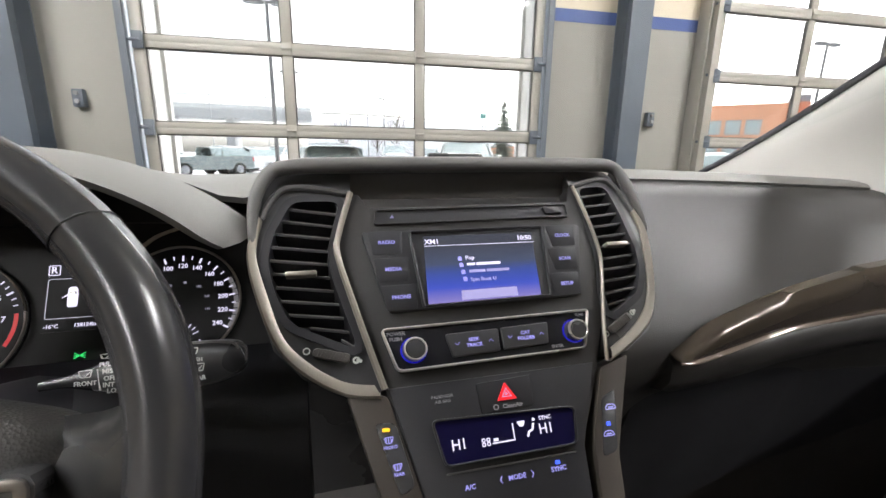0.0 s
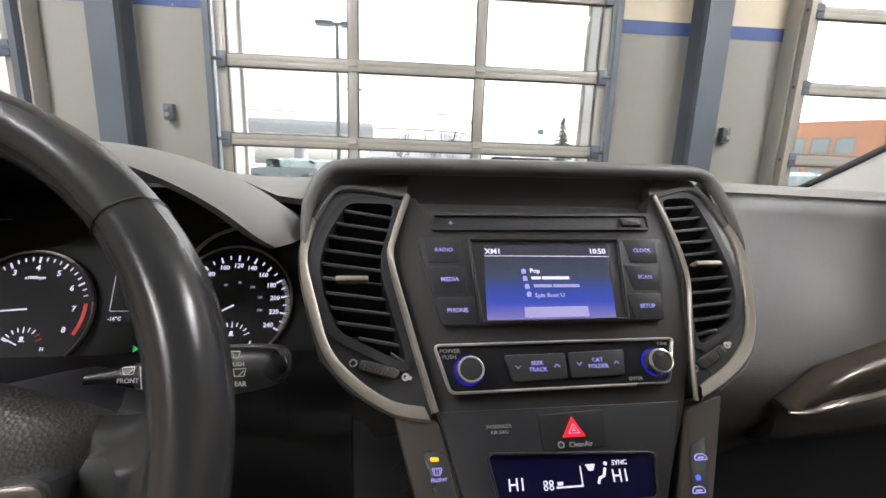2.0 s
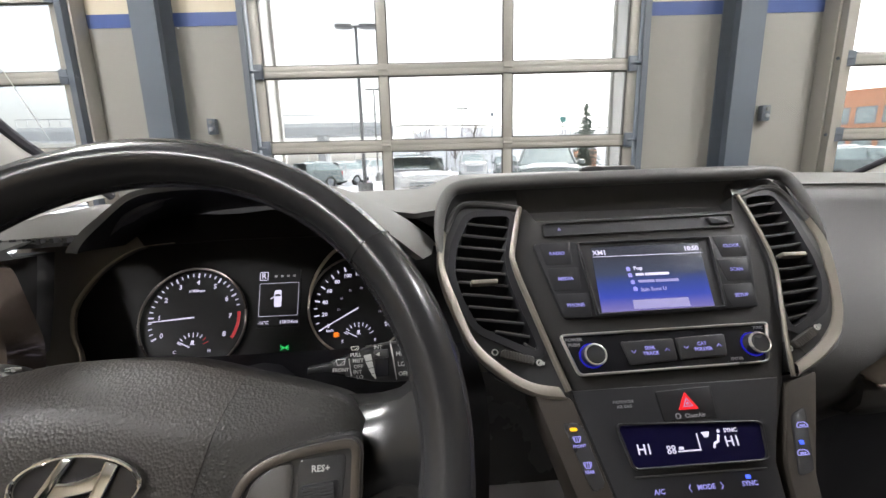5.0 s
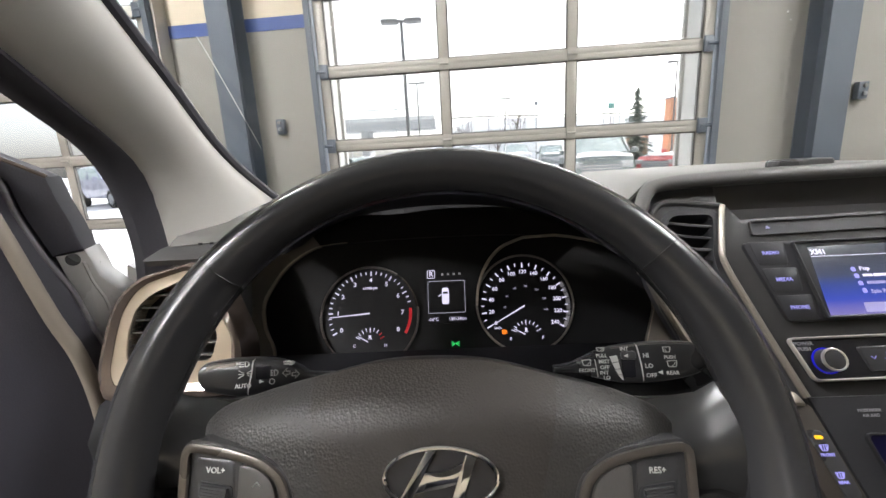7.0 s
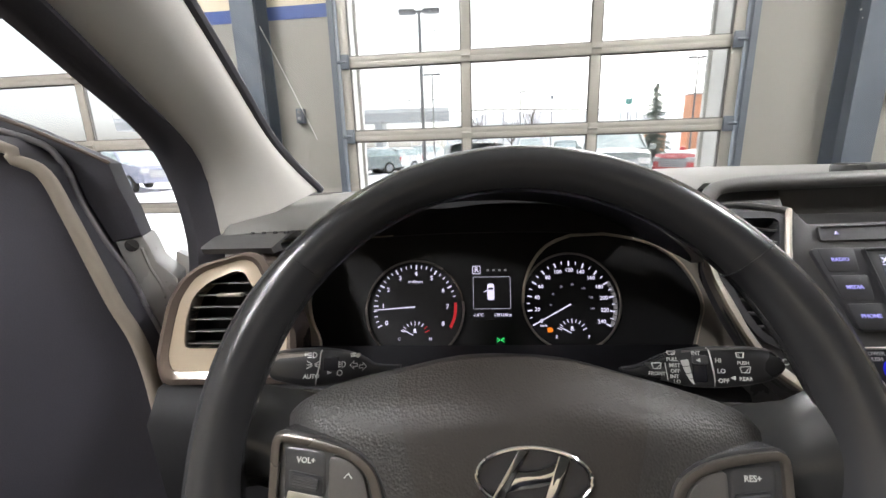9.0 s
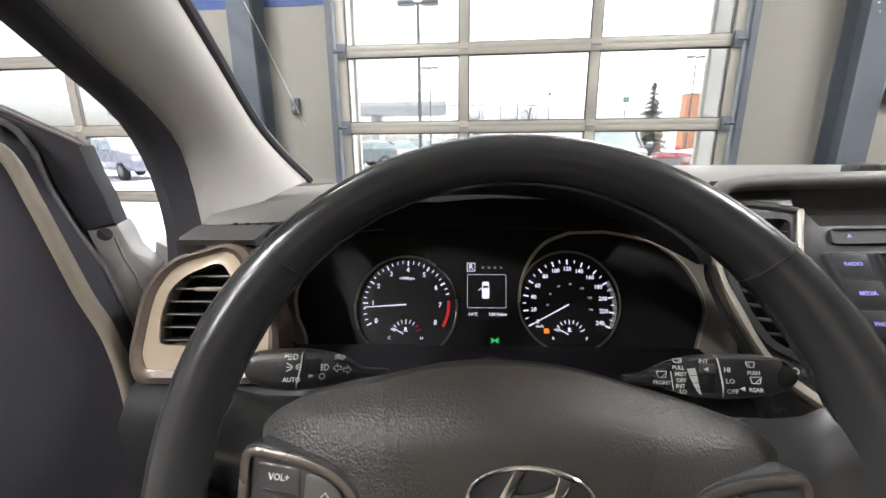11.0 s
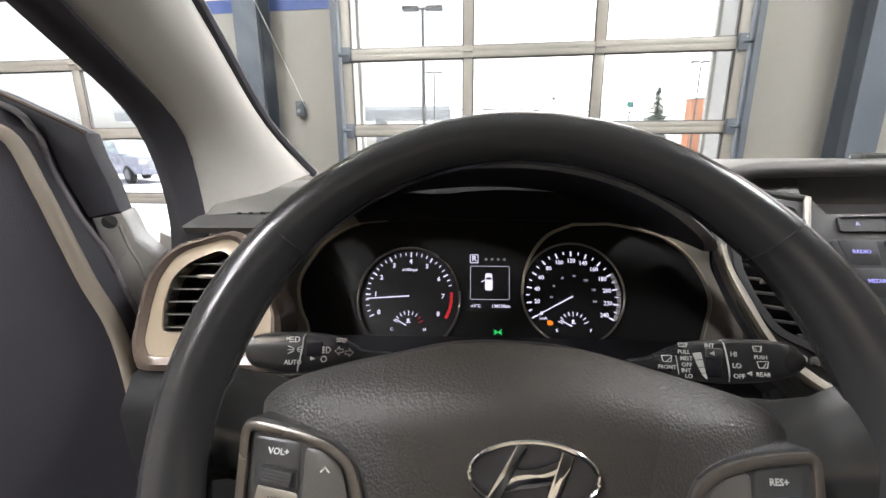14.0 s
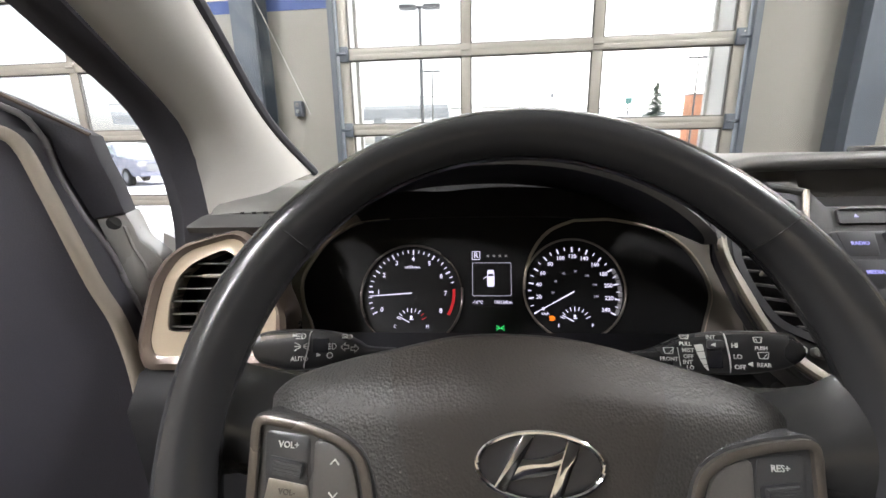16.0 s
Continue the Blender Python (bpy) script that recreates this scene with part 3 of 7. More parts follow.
parked_car("parked_car", "red car with snow on its roof", polar(28.3, 17), -66, CARRED, 4.5, 1.8, 1.52)
parked_car("parked_suv", "blue suv parked behind snow", polar(-41.6, 22), 60, CARBLUE, 4.6, 1.85, 1.65)
parked_car("parked_car", "white car parked beside a pole", polar(-12.6, 27), -38, CARWHITE, 4.5, 1.8, 1.5)
parked_car("parked_car", "grey car parked near the lot's edge", polar(-16.4, 25), -50, CARGREY, 4.5, 1.8, 1.5)
parked_car("parked_suv", "white suv parked beyond a lamp pole", polar(-8.3, 33), -30, CARWHITE, 4.6, 1.9, 1.7)
parked_car("parked_car", "grey car parked before an orange building", polar(48, 22), 70, CARGREY, 4.5, 1.8, 1.5)
parked_car("parked_car", "pale car parked before a bay door", polar(-34, 26), 70, CARWHITE, 4.5, 1.8, 1.5)


def street_lamp(az, el, dist, heads, label, paint=POLE):
    x, y, _ = polar(az, dist)
    h = 1.13 + dist * math.tan(radians(el))
    s = thing("street_lamp", label, "street lamp", (x, y, GROUND), "lamps of the lot")
    bm = bmesh.new()
    cyl(bm, (x, y, GROUND), (x, y, h), 0.07, 0.05, n=10)
    part("pole", bm, paint, s)
    bm = bmesh.new()
    cyl(bm, (x, y, GROUND), (x, y, 0.55), 0.25, n=12)
    part("footing", bm, CONCRETE, s)
    if heads:
        bm = bmesh.new()
        box(bm, (x - 0.2 if -1 in heads else x, y - 0.05, h - 0.06), (x + 0.2, y + 0.05, h))
        part("arm", bm, paint, s)
    for sx in heads:
        bm = bmesh.new()
        box(bm, (x + 0.1 if sx > 0 else x - 0.64, y - 0.14, h - 0.09), (x + 0.64 if sx > 0 else x - 0.1, y + 0.14, h + 0.04), bevel=0.04)
        part("head", bm, POLE, s)
    return s


street_lamp(-7.9, 16.8, 14, (-1, 1), "tall dark lamp pole with two flat heads")
street_lamp(-6.4, 9.64, 33, (-1, 1), "dark lamp pole with two flat heads")
street_lamp(5.1, 7.1, 46, (-1, 1), "distant lamp pole with two flat heads")
street_lamp(25.1, 9.3, 33, (-1, 1), "lamp pole before an orange building")
street_lamp(53.8, 11.0, 26, (-1, 1), "lamp pole beside an orange building")
street_lamp(2.9, 5.5, 60, (1,), "short lamp pole with one head beside a snow bank")
for az, el in ((0.6, 9.4), (18.55, 8.2), (-9.5, 9.7), (-15.6, 7.6), (-2.6, 7.8), (17.4, 6.4), (19.2, 6.4)):
    street_lamp(az, el, 70, (), "thin pale mast far behind the lot", FARGREY)


def road_sign(az, dist, el, shape):
    x, y, _ = polar(az, dist)
    h = 1.13 + dist * math.tan(radians(el))
    s = thing("road_sign", "small %s road sign on a thin post" % shape, "road sign", (x, y, GROUND))
    bm = bmesh.new()
    cyl(bm, (x, y, GROUND), (x, y, h), 0.05, n=8)
    part("post", bm, POLE, s)
    bm = bmesh.new()
    if shape == "round":
        cyl(bm, (x, y - 0.08, h), (x, y - 0.05, h), 0.24, n=20)
    else:
        box(bm, (x - 0.36, y - 0.08, h - 0.3), (x + 0.36, y - 0.05, h + 0.3), bevel=0.01)
    part("plate", bm, GREYBUILD if shape == "round" else SIGNTEAL, s)


road_sign(9.1, 50, 6.2, "round")
road_sign(18.2, 50, 5.15, "square teal")


def spruce(az, dist, el):
    x, y, _ = polar(az, dist)
    h = 1.13 + dist * math.tan(radians(el))
    rnd = random.Random(5)
    t = thing("spruce_tree", "dark green spruce standing in the snow", "tree", (x, y, GROUND))
    bm = bmesh.new()
    cyl(bm, (x, y, GROUND), (x, y, h * 0.97), 0.13, 0.02, n=8)
    part("trunk", bm, BARK, t)
    bm = bmesh.new()
    z = 0.35
    while z < h * 0.98:
        reach = (h - z) * 0.27 + 0.10
        for k in range(13):
            a = rnd.uniform(0, 2 * math.pi)
            r = reach * rnd.uniform(0.45, 1.15)
            lift = rnd.uniform(-0.06, 0.06)
            dx, dy = math.cos(a), math.sin(a)
            droop = r * rnd.uniform(0.15, 0.4)
            for s in range(4):
                f0, f1 = s / 4, (s + 1.3) / 4
                for side in (-1, 1):
                    w = 0.26 * r * (1.1 - f0)
                    p0 = Vector((x + dx * r * f0, y + dy * r * f0, z + lift - droop * f0))
                    p1 = Vector((x + dx * r * f1, y + dy * r * f1, z + lift - droop * f1))
                    q = p0 + Vector((-dy * w * side, dx * w * side, -0.06 - 0.04 * rnd.random())) + (p1 - p0) * 0.6
                    bm.faces.new([bm.verts.new(v) for v in (p0, p1, q)])
        z += 0.13
    part("crown", bm, NEEDLES, t, "drooping needle-covered branches", smooth=0)


spruce(21.2, 30, 7.3)


def bare_tree(az, dist, el, seed):
    x, y, _ = polar(az, dist)
    h = 1.13 + dist * math.tan(radians(el))
    rnd = random.Random(seed)
    t = thing("bare_tree", "leafless tree at the lot's edge", "tree", (x, y, GROUND), "bare trees")
    bm = bmesh.new()
    tube(bm, [(x, y, GROUND), (x + 0.05, y, h * 0.3), (x, y, h * 0.6)], [0.12, 0.09, 0.05], n=6)
    part("trunk", bm, BARK, t)
    bm = bmesh.new()
    for k in range(26):
        z0 = h * rnd.uniform(0.22, 0.6)
        a = rnd.uniform(0, 6.28)
        r = h * rnd.uniform(0.10, 0.26)
        tip = Vector((x + math.cos(a) * r, y + math.sin(a) * r, z0 + h * rnd.uniform(0.2, 0.45)))
        mid = Vector((x + math.cos(a) * r * 0.5, y + math.sin(a) * r * 0.5, z0 + h * 0.1))
        tube(bm, [(x, y, z0), mid, tip], [0.06, 0.04, 0.015], n=4)
    part("limbs", bm, BARK, t, smooth=0)


bare_tree(-0.3, 60, 6.3, 1)
bare_tree(6.6, 62, 7.3, 2)
bare_tree(4.0, 62, 4.6, 3)


def orange_building():
    c = math.radians(47)
    o = Vector(polar(47.5, 46))
    u = Vector((math.cos(c), -math.sin(c), 0))
    m = axes(o, u, (0, 0, 1))
    b = thing("office_building", "two-storey orange office building with square windows", "building", tuple(o))
    bm = bmesh.new()
    box(bm, (-8.5, GROUND, -10), (3.3, 5.75, 0), m)
    part("wall", bm, BRICKORANGE, b)
    bm = bmesh.new()
    box(bm, (-8.6, 5.75, -10.1), (3.3, 5.87, 0.06), m)
    part("roof", bm, BRICKORANGE, b, "orange flat roof edge")
    bm = bmesh.new()
    box(bm, (3.9, 5.9, -6), (5.0, 6.7, -2), m)
    part("roof_plant", bm, GREYBUILD, b, "grey roof plant room")
    bm = bmesh.new()
    box(bm, (3.304, GROUND, -9), (4.7, 5.9, 0.25), m)
    part("corner_block", bm, CORNERRED, b, "red-orange corner block")
    bm = bmesh.new()
    box(bm, (4.704, GROUND, -8), (12, 5.2, -1.5), m)
    part("annex", bm, GREYBUILD, b, "grey clad annex")
    for row in (1.0, 3.4):
        for k in range(6):
            x = -6.67 + k * 1.47
            w = bmesh.new()
            band(w, [(x - 0.08, row - 0.08), (x + 1.08, row - 0.08), (x + 1.08, row + 1.18), (x - 0.08, row + 1.18)], [(x, row), (x + 1.0, row), (x + 1.0, row + 1.1), (x, row + 1.1)], 0.0, 0.06, m)
            win = part("window", w, GREYBUILD, b)
            w = bmesh.new()
            box(w, (x, row, 0.005), (x + 1.0, row + 1.1, 0.02), m)
            part("pane", w, CARGLASS, win)
    # the far corner block
    o2 = Vector(polar(26.3, 52))
    b2 = thing("orange_shop", "orange clad shop with a flat roof", "building", tuple(o2))
    bm = bmesh.new()
    box(bm, (o2.x - 1.6, o2.y, GROUND), (o2.x + 7, o2.y + 1.2, 5.95))
    part("wall", bm, BRICKORANGE, b2)
    bm = bmesh.new()
    box(bm, (o2.x - 1.7, o2.y - 0.1, 5.95), (o2.x + 7.1, o2.y + 1.3, 6.1))
    part("roof", bm, GREYBUILD, b2)
    o3 = Vector(polar(21.1, 50))
    b3 = thing("low_shed", "low brick-red shed behind parked cars", "building", tuple(o3))
    bm = bmesh.new()
    box(bm, (o3.x - 0.8, o3.y, GROUND), (o3.x + 1.4, o3.y + 3, 2.25))
    part("wall", bm, BRICKORANGE, b3)
    bm = bmesh.new()
    box(bm, (o3.x - 0.9, o3.y - 0.1, 2.25), (o3.x + 1.5, o3.y + 3.1, 2.35))
    part("roof", bm, SNOW, b3)


orange_building()


def overpass():
    o = thing("overpass", "pale concrete road bridge far behind the lot", "bridge", polar(-14, 90))
    y = 88.0
    bm = bmesh.new()
    box(bm, (-75, y, 7.3), (-3.2, y + 8, 9.0), bevel=0.05)
    part("deck", bm, FARGREY, o)
    bm = bmesh.new()
    box(bm, (-75, y - 0.2, 9.0), (-3.2, y, 9.75))
    part("parapet", bm, FARPALE, o)
    bm = bmesh.new()
    for k in range(36):
        box(bm, (-75 + 2 * k, y - 0.15, 9.8), (-74.9 + 2 * k, y - 0.05, 11.3))
    box(bm, (-75, y - 0.15, 11.2), (-3.2, y - 0.05, 11.34))
    part("fence", bm, TRACK, o)
    for px in (-60, -45, -30, -19):
        bm = bmesh.new()
        box(bm, (px, y + 1, GROUND), (px + 1.6, y + 7, 7.3), bevel=0.1)
        part("pier", bm, FARGREY, o)
    bm = bmesh.new()
    rows = []
    for k in range(26):
        x = -4 + k * 2.6
        top = min(8.9 - 0.033 * max(x - 9, 0), 5.6 + 0.95 * k) + 0.06 * math.sin(k * 1.7)
        rows.append([(x, y - 6 - 3 * math.sin(k * 0.9), GROUND), (x, y - 1, top * 0.7), (x, y + 5, top), (x, y + 16, GROUND)])
    loft(bm, rows)
    tagged(part("snow_bank", bm, SNOW), "long snow-covered embankment at the lot's end", "snow bank", kind="structure")
    bm = bmesh.new()
    tube(bm, [(-3 + k * 5, y + 4.8, 9.3 - 0.033 * max(k * 5 - 12, 0) + 0.03 * math.sin(k)) for k in range(14)], 0.13, n=5)
    for k in range(24):
        z = 9.3 - 0.033 * max(k * 2.7 - 12, 0)
        cyl(bm, (-3 + k * 2.7, y + 4.8, z - 1.6), (-3 + k * 2.7, y + 4.8, z), 0.05, n=5)
    tagged(part("guard_rail", bm, POLE), "thin grey guard rail on the snow bank", "rail")
    bm = bmesh.new()
    rnd = random.Random(3)
    for k in range(60):
        x, yy, r = rnd.uniform(-45, 45), rnd.uniform(36, 60), rnd.uniform(0.5, 1.4)
        bmesh.ops.create_icosphere(bm, subdivisions=2, radius=1.0, matrix=Matrix.Translation((x, yy, -0.1)) @ Matrix.Diagonal((r * rnd.uniform(1, 2.2), r, r * 0.45, 1)))
    tagged(part("snow_heaps", bm, SNOW), "ploughed heaps of snow round the lot", "snow", kind="stuff")


overpass()


# ---- the car's shell ----
XC = 0.0213                       # the car's middle
STK = axes((XC, 0.3881, 0.9675), (1, 0, 0), (0, 0.694, 1)) @ Matrix.Diagonal((1.04, 0.985, 1, 1))     # face of the centre stack
CLU = axes((-0.3431, 0.5329, 0.9613), (1, 0, 0), (0, 0.493, 1)) @ Matrix.Diagonal((1.0415, 1.055, 1, 1))     # face of the instruments
WHL = axes((-0.346, 0.2909, 0.9613), (1, 0, 0), (0, math.sin(0.4129), math.cos(0.4129))) @ Matrix.Rotation(radians(-1.6), 4, "Z")   # plane of the steering wheel, turned a touch to the right


RIMM = axes((-0.3407, 0.2721, 0.9809), (1, 0, 0), (0, math.sin(0.52), math.cos(0.52)))     # plane of the rim, which stands proud of the hub


def on(m, u, v, w=0.0):
    return m @ Vector((u, v, w))


def mirror(p):
    return (2 * XC - p[0], p[1], p[2])


def windscreen():
    bm = bmesh.new()
    rows = []
    for i in range(9):
        t = i / 8
        x = -0.675 + 1.40 * t
        s = (2 * t - 1) ** 2
        rows.append([(x, 0.88 - 0.06 * s, 1.076), (x, 0.60 - 0.11 * s, 1.235 - 0.02 * s), (x, 0.36 - 0.09 * s, 1.37 - 0.03 * s), (x * 0.96, 0.12 - 0.05 * s, 1.48 - 0.03 * s)])
    loft(bm, rows, thick=(0, 0.003, 0.003))
    g = tagged(part("windscreen", bm, GLASS), "clear curved windscreen with a long crack", "windscreen", kind="structure")
    g.visible_shadow = False
    bm = bmesh.new()
    pts = spline([(-0.557, 0.497, 1.252), (-0.545, 0.501, 1.222), (-0.527, 0.503, 1.178), (-0.516, 0.505, 1.150)], 4)
    tube(bm, pts, [0.0005 * (1 - 0.6 * i / len(pts)) for i in range(len(pts))], n=5)
    part("crack", bm, PRINT, g, "thin white crack line")
    bm = bmesh.new()
    rnd = random.Random(8)
    for k in range(26):
        x, y = rnd.uniform(-0.5, 0.55), rnd.uniform(0.45, 0.62)
        z = 1.235 - (y - 0.60) * 0.62 - 0.015 * ((x - XC) / 0.6) ** 2
        bmesh.ops.create_icosphere(bm, subdivisions=1, radius=rnd.uniform(0.0005, 0.0012), matrix=Matrix.Translation((x, y - 0.10 * ((x - XC) / 0.62) ** 2, z)))
    part("specks", bm, PRINT, g, "specks of dried salt")


windscreen()


def pillar(name, flip, label):
    f = mirror if flip else (lambda p: p)
    if flip:                     # the far pillar's own line
        front = spline([(0.630, 0.18, 1.49), (0.650, 0.40, 1.340), (0.660, 0.590, 1.215), (0.660, 0.707, 1.141), (0.658, 0.827, 1.074)], 5)
        back = spline([(0.715, 0.12, 1.45), (0.708, 0.34, 1.310), (0.716, 0.47, 1.195), (0.730, 0.505, 1.110), (0.738, 0.490, 1.025)], 5)
        front, back = [Vector(mirror(p)) for p in front], [Vector(mirror(p)) for p in back]
    else:
        front, back = None, None
    front = front or spline([(-0.575, 0.10, 1.515), (-0.580, 0.30, 1.365), (-0.585, 0.47, 1.225), (-0.583, 0.555, 1.147), (-0.570, 0.645, 1.088)], 5)
    back = back or spline([(-0.655, 0.06, 1.455), (-0.648, 0.26, 1.322), (-0.643, 0.42, 1.203), (-0.640, 0.503, 1.129), (-0.640, 0.522, 1.045)], 5)
    cross = []
    for a, b in zip(front, back):
        n = Vector((0.62, -0.62, 0.30)).normalized()
        row = []
        for j in range(9):
            t = j / 8
            bow = 0.030 * math.sin(math.pi * t) ** 0.8 * (0.75 + 0.25 * (1 - t))
            row.append(f(tuple(a.lerp(b, t) + n * bow)))
        cross.append(row)
    bm = bmesh.new()
    loft(bm, cross, thick=(-0.02 if not flip else 0.02, 0.02, 0))
    p = tagged(part(name, bm, PILLAR, smooth=60), label, "pillar trim", kind="structure")
    bm = bmesh.new()
    tube(bm, [f(tuple(v + Vector((0.001, 0.002, 0.001)))) for v in front], 0.0056, n=8)
    part("glass_edge", bm, SEAL, p, "black glass edge band")
    # the dark rubber door seal behind the trim
    bm = bmesh.new()
    if flip:
        seal = [v + Vector((-0.02, -0.01, 0)) for v in back]
        seal += [Vector((-0.712, 0.48 - 0.02 * i, 1.0 - 0.06 * i)) for i in range(5)]
        rim_ = list(back) + [v + Vector((0.02, 0.01, 0)) for v in seal[-5:]]
    else:
        rim_ = spline([(-0.655, 0.05, 1.455), (-0.648, 0.25, 1.322), (-0.643, 0.412, 1.203), (-0.640, 0.501, 1.129), (-0.640, 0.522, 1.045), (-0.648, 0.490, 0.95), (-0.652, 0.465, 0.85), (-0.655, 0.46, 0.70)], 5)
        seal = spline([(-0.680, 0.05, 1.445), (-0.678, 0.255, 1.312), (-0.675, 0.415, 1.203), (-0.675, 0.491, 1.140), (-0.675, 0.514, 1.045), (-0.676, 0.488, 0.95), (-0.676, 0.452, 0.85), (-0.677, 0.445, 0.70)], 5)
    loft(bm, [[f(tuple(a + Vector((0.004, 0.004, 0)))), f(tuple(a.lerp(b, 0.35) + Vector((0.006, -0.006, 0)))), f(tuple(a.lerp(b, 0.75) + Vector((0.006, -0.008, 0)))), f(tuple(b)), f(tuple(b + Vector((-0.003, 0.012, 0))))] for a, b in zip(rim_, seal)], thick=(0, 0.006, 0))
    part("door_seal", bm, SEAL, p, "black rubber door seal")
    bm = bmesh.new()
    rows = [[f((v.x - 0.004, v.y + 0.012, v.z)), f((v.x - 0.05, v.y + 0.05, v.z))] for v in seal if v.z < 1.03]
    loft(bm, rows, thick=(0, 0.012, 0))
    part("door_jamb", bm, PAINT, p, "silver painted door jamb")


pillar("pillar_left", False, "pale grey windscreen pillar trim with a black seal")
pillar("pillar_right", True, "pale grey windscreen pillar trim with a black seal")


def shell():
    bm = bmesh.new()
    loft(bm, [[(-0.62 + 1.29 * i / 6, y, z - 0.03 * (i / 3 - 1) ** 2) for i in range(7)] for y, z in ((0.13, 1.50), (-0.2, 1.56), (-1.2, 1.58), (-2.2, 1.54))], thick=(0, 0, 0.03))
    tagged(part("headliner", bm, PILLAR), "pale grey car headliner", "headliner", kind="structure")
    bm = bmesh.new()
    box(bm, (-0.68, -2.3, 0.35), (0.73, 0.9, 0.40))
    tagged(part("car_floor", bm, SEATCLOTH), "dark carpeted car floor", "car floor", kind="structure")
    bm = bmesh.new()
    box(bm, (-0.68, 0.88, 0.35), (0.73, 0.92, 1.06))
    tagged(part("bulkhead", bm, BLACK), "black bulkhead under the windscreen", "bulkhead", kind="structure")
    bm = bmesh.new()
    box(bm, (-0.68, -2.34, 0.35), (0.73, -2.3, 1.05))
    tagged(part("tailgate", bm, DOORCARD), "dark lower tailgate trim", "tailgate", kind="structure")
    bm = bmesh.new()
    box(bm, (0.71, -2.3, 0.35), (0.76, 0.52, 1.04), bevel=0.01)
    # unseen solid panel instead of rear side windows, added to block light
    box(bm, (0.71, -2.3, 1.02), (0.74, -0.62, 1.46), bevel=0.01)
    d = tagged(part("passenger_door", bm, DOORCARD), "dark passenger door trim, shut, with an added light-blocking rear panel", "car door", kind="structure")
    bm = bmesh.new()
    box(bm, (0.725, -0.62, 1.04), (0.729, 0.30, 1.42))
    g = part("side_glass", bm, GLASS, d)
    g.visible_shadow = False
    bm = bmesh.new()
    box(bm, (-0.72, -2.3, 0.35), (-0.68, -0.75, 1.04), bevel=0.01)
    tagged(part("rear_door", bm, DOORCARD), "dark rear door trim, shut", "car door", kind="structure")


shell()


# ---- the dashboard ----
def dashboard():
    d = thing("dashboard", "dark grey moulded dashboard, its top pad paled as if daylit", "dashboard", (XC, 0.6, 0.4))
    # top pad
    bm = bmesh.new()
    xs = [-0.630, -0.60, -0.57, -0.545, -0.53, -0.51, -0.49, -0.46, -0.42, -0.38, -0.34, -0.30, -0.26, -0.23, -0.205, -0.185, -0.165, -0.13, -0.05, 0.03, 0.11, 0.16, 0.19, 0.23, 0.30, 0.40, 0.50, 0.60, 0.70]
    rows = []
    for x in xs:
        s = ((x - XC) / 0.63) ** 2
        mid = max(0.0, 1 - ((x - XC) / 0.21) ** 6)            # crest over the centre stack
        left = x < -0.16
        zf = 1.086 + 0.0125 * mid - (0.018 if left else 0) - 0.012 * s
        yf = 0.57 - 0.055 * mid - (0.04 if left else 0.0) - 0.03 * max(0, s - 0.3)
        back = 0.87 - 0.15 * s
        h = max(0.0, 1 - abs((x + 0.342) / 0.198) ** 2.0) ** 0.5
        over = max(0.0, 0.972 + 0.137 * h - zf) if h > 0 else 0.0      # swell that carries the instrument hood
        yf -= 0.035 * min(1.0, over / 0.03)
        zt = 1.097 + 0.007 * mid - (0.012 if left else 0) - 0.012 * s
        row = []
        for t, z in ((0, zf), (0.035, zf + 0.005), (0.12, zf * 0.5 + zt * 0.5 + 0.003), (0.2, zf * 0.25 + zt * 0.75 + 0.002), (0.3, zt), (0.45, zt), (0.6, zt - 0.003), (1.0, 1.074)):
            y = yf + (back - yf) * t
            f = min(1.0, max(0.0, (y - 0.495) / 0.15))
            row.append((x, y, max(z, z + (over + zf - z) * (1 - f * f * (3 - 2 * f))) if over > 0 else z))
        rows.append(row)
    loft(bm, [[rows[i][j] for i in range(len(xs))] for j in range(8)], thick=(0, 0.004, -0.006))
    pad = part("top_pad", bm, DASH_LIT, d, "grained grey top pad, paled as if daylit", smooth=50)
    bm = bmesh.new()
    prism(bm, rounded([(-0.030, -0.012), (0.030, -0.012), (0.026, 0.012), (-0.026, 0.012)], 0.008), -0.004, 0.007, Matrix.Translation((XC - 0.002, 0.520, 1.1055)), bevel=0.003)
    part("sun_sensor", bm, BLACK, pad, "small black sun sensor")
    bm = bmesh.new()
    tube(bm, spline([(-0.20, 0.655, 1.0875), (-0.05, 0.685, 1.1005), (0.10, 0.69, 1.1010), (0.25, 0.665, 1.096)], 5), 0.0016, n=5, flat=0.4)
    part("seam", bm, BLACK, pad, "dark seam of the speaker lid")
    bm = bmesh.new()
    for k in range(7):
        x = -0.60 + 0.012 * k
        box(bm, (x, 0.51, 1.053), (x + 0.004, 0.55, 1.0575))
    prism(bm, rounded([(-0.606, 0.50), (-0.53, 0.52), (-0.53, 0.56), (-0.606, 0.55)], 0.008), 1.048, 1.0545, WORLD, bevel=0.001)
    part("demister_vent", bm, BLACK, pad, "small black demister vent")

    # passenger side: from the ridge down to the knee roll
    prof = [(0.575, 1.086), (0.556, 1.081), (0.546, 1.068), (0.524, 1.041), (0.487, 1.014), (0.449, 0.988), (0.416, 0.962), (0.398, 0.935), (0.396, 0.905), (0.425, 0.86), (0.465, 0.78), (0.51, 0.62), (0.56, 0.45)]
    bm = bmesh.new()
    rows = []
    for k in range(12):
        t = k / 11
        x = 0.150 + 0.56 * t
        lean = 0.06 * t * t
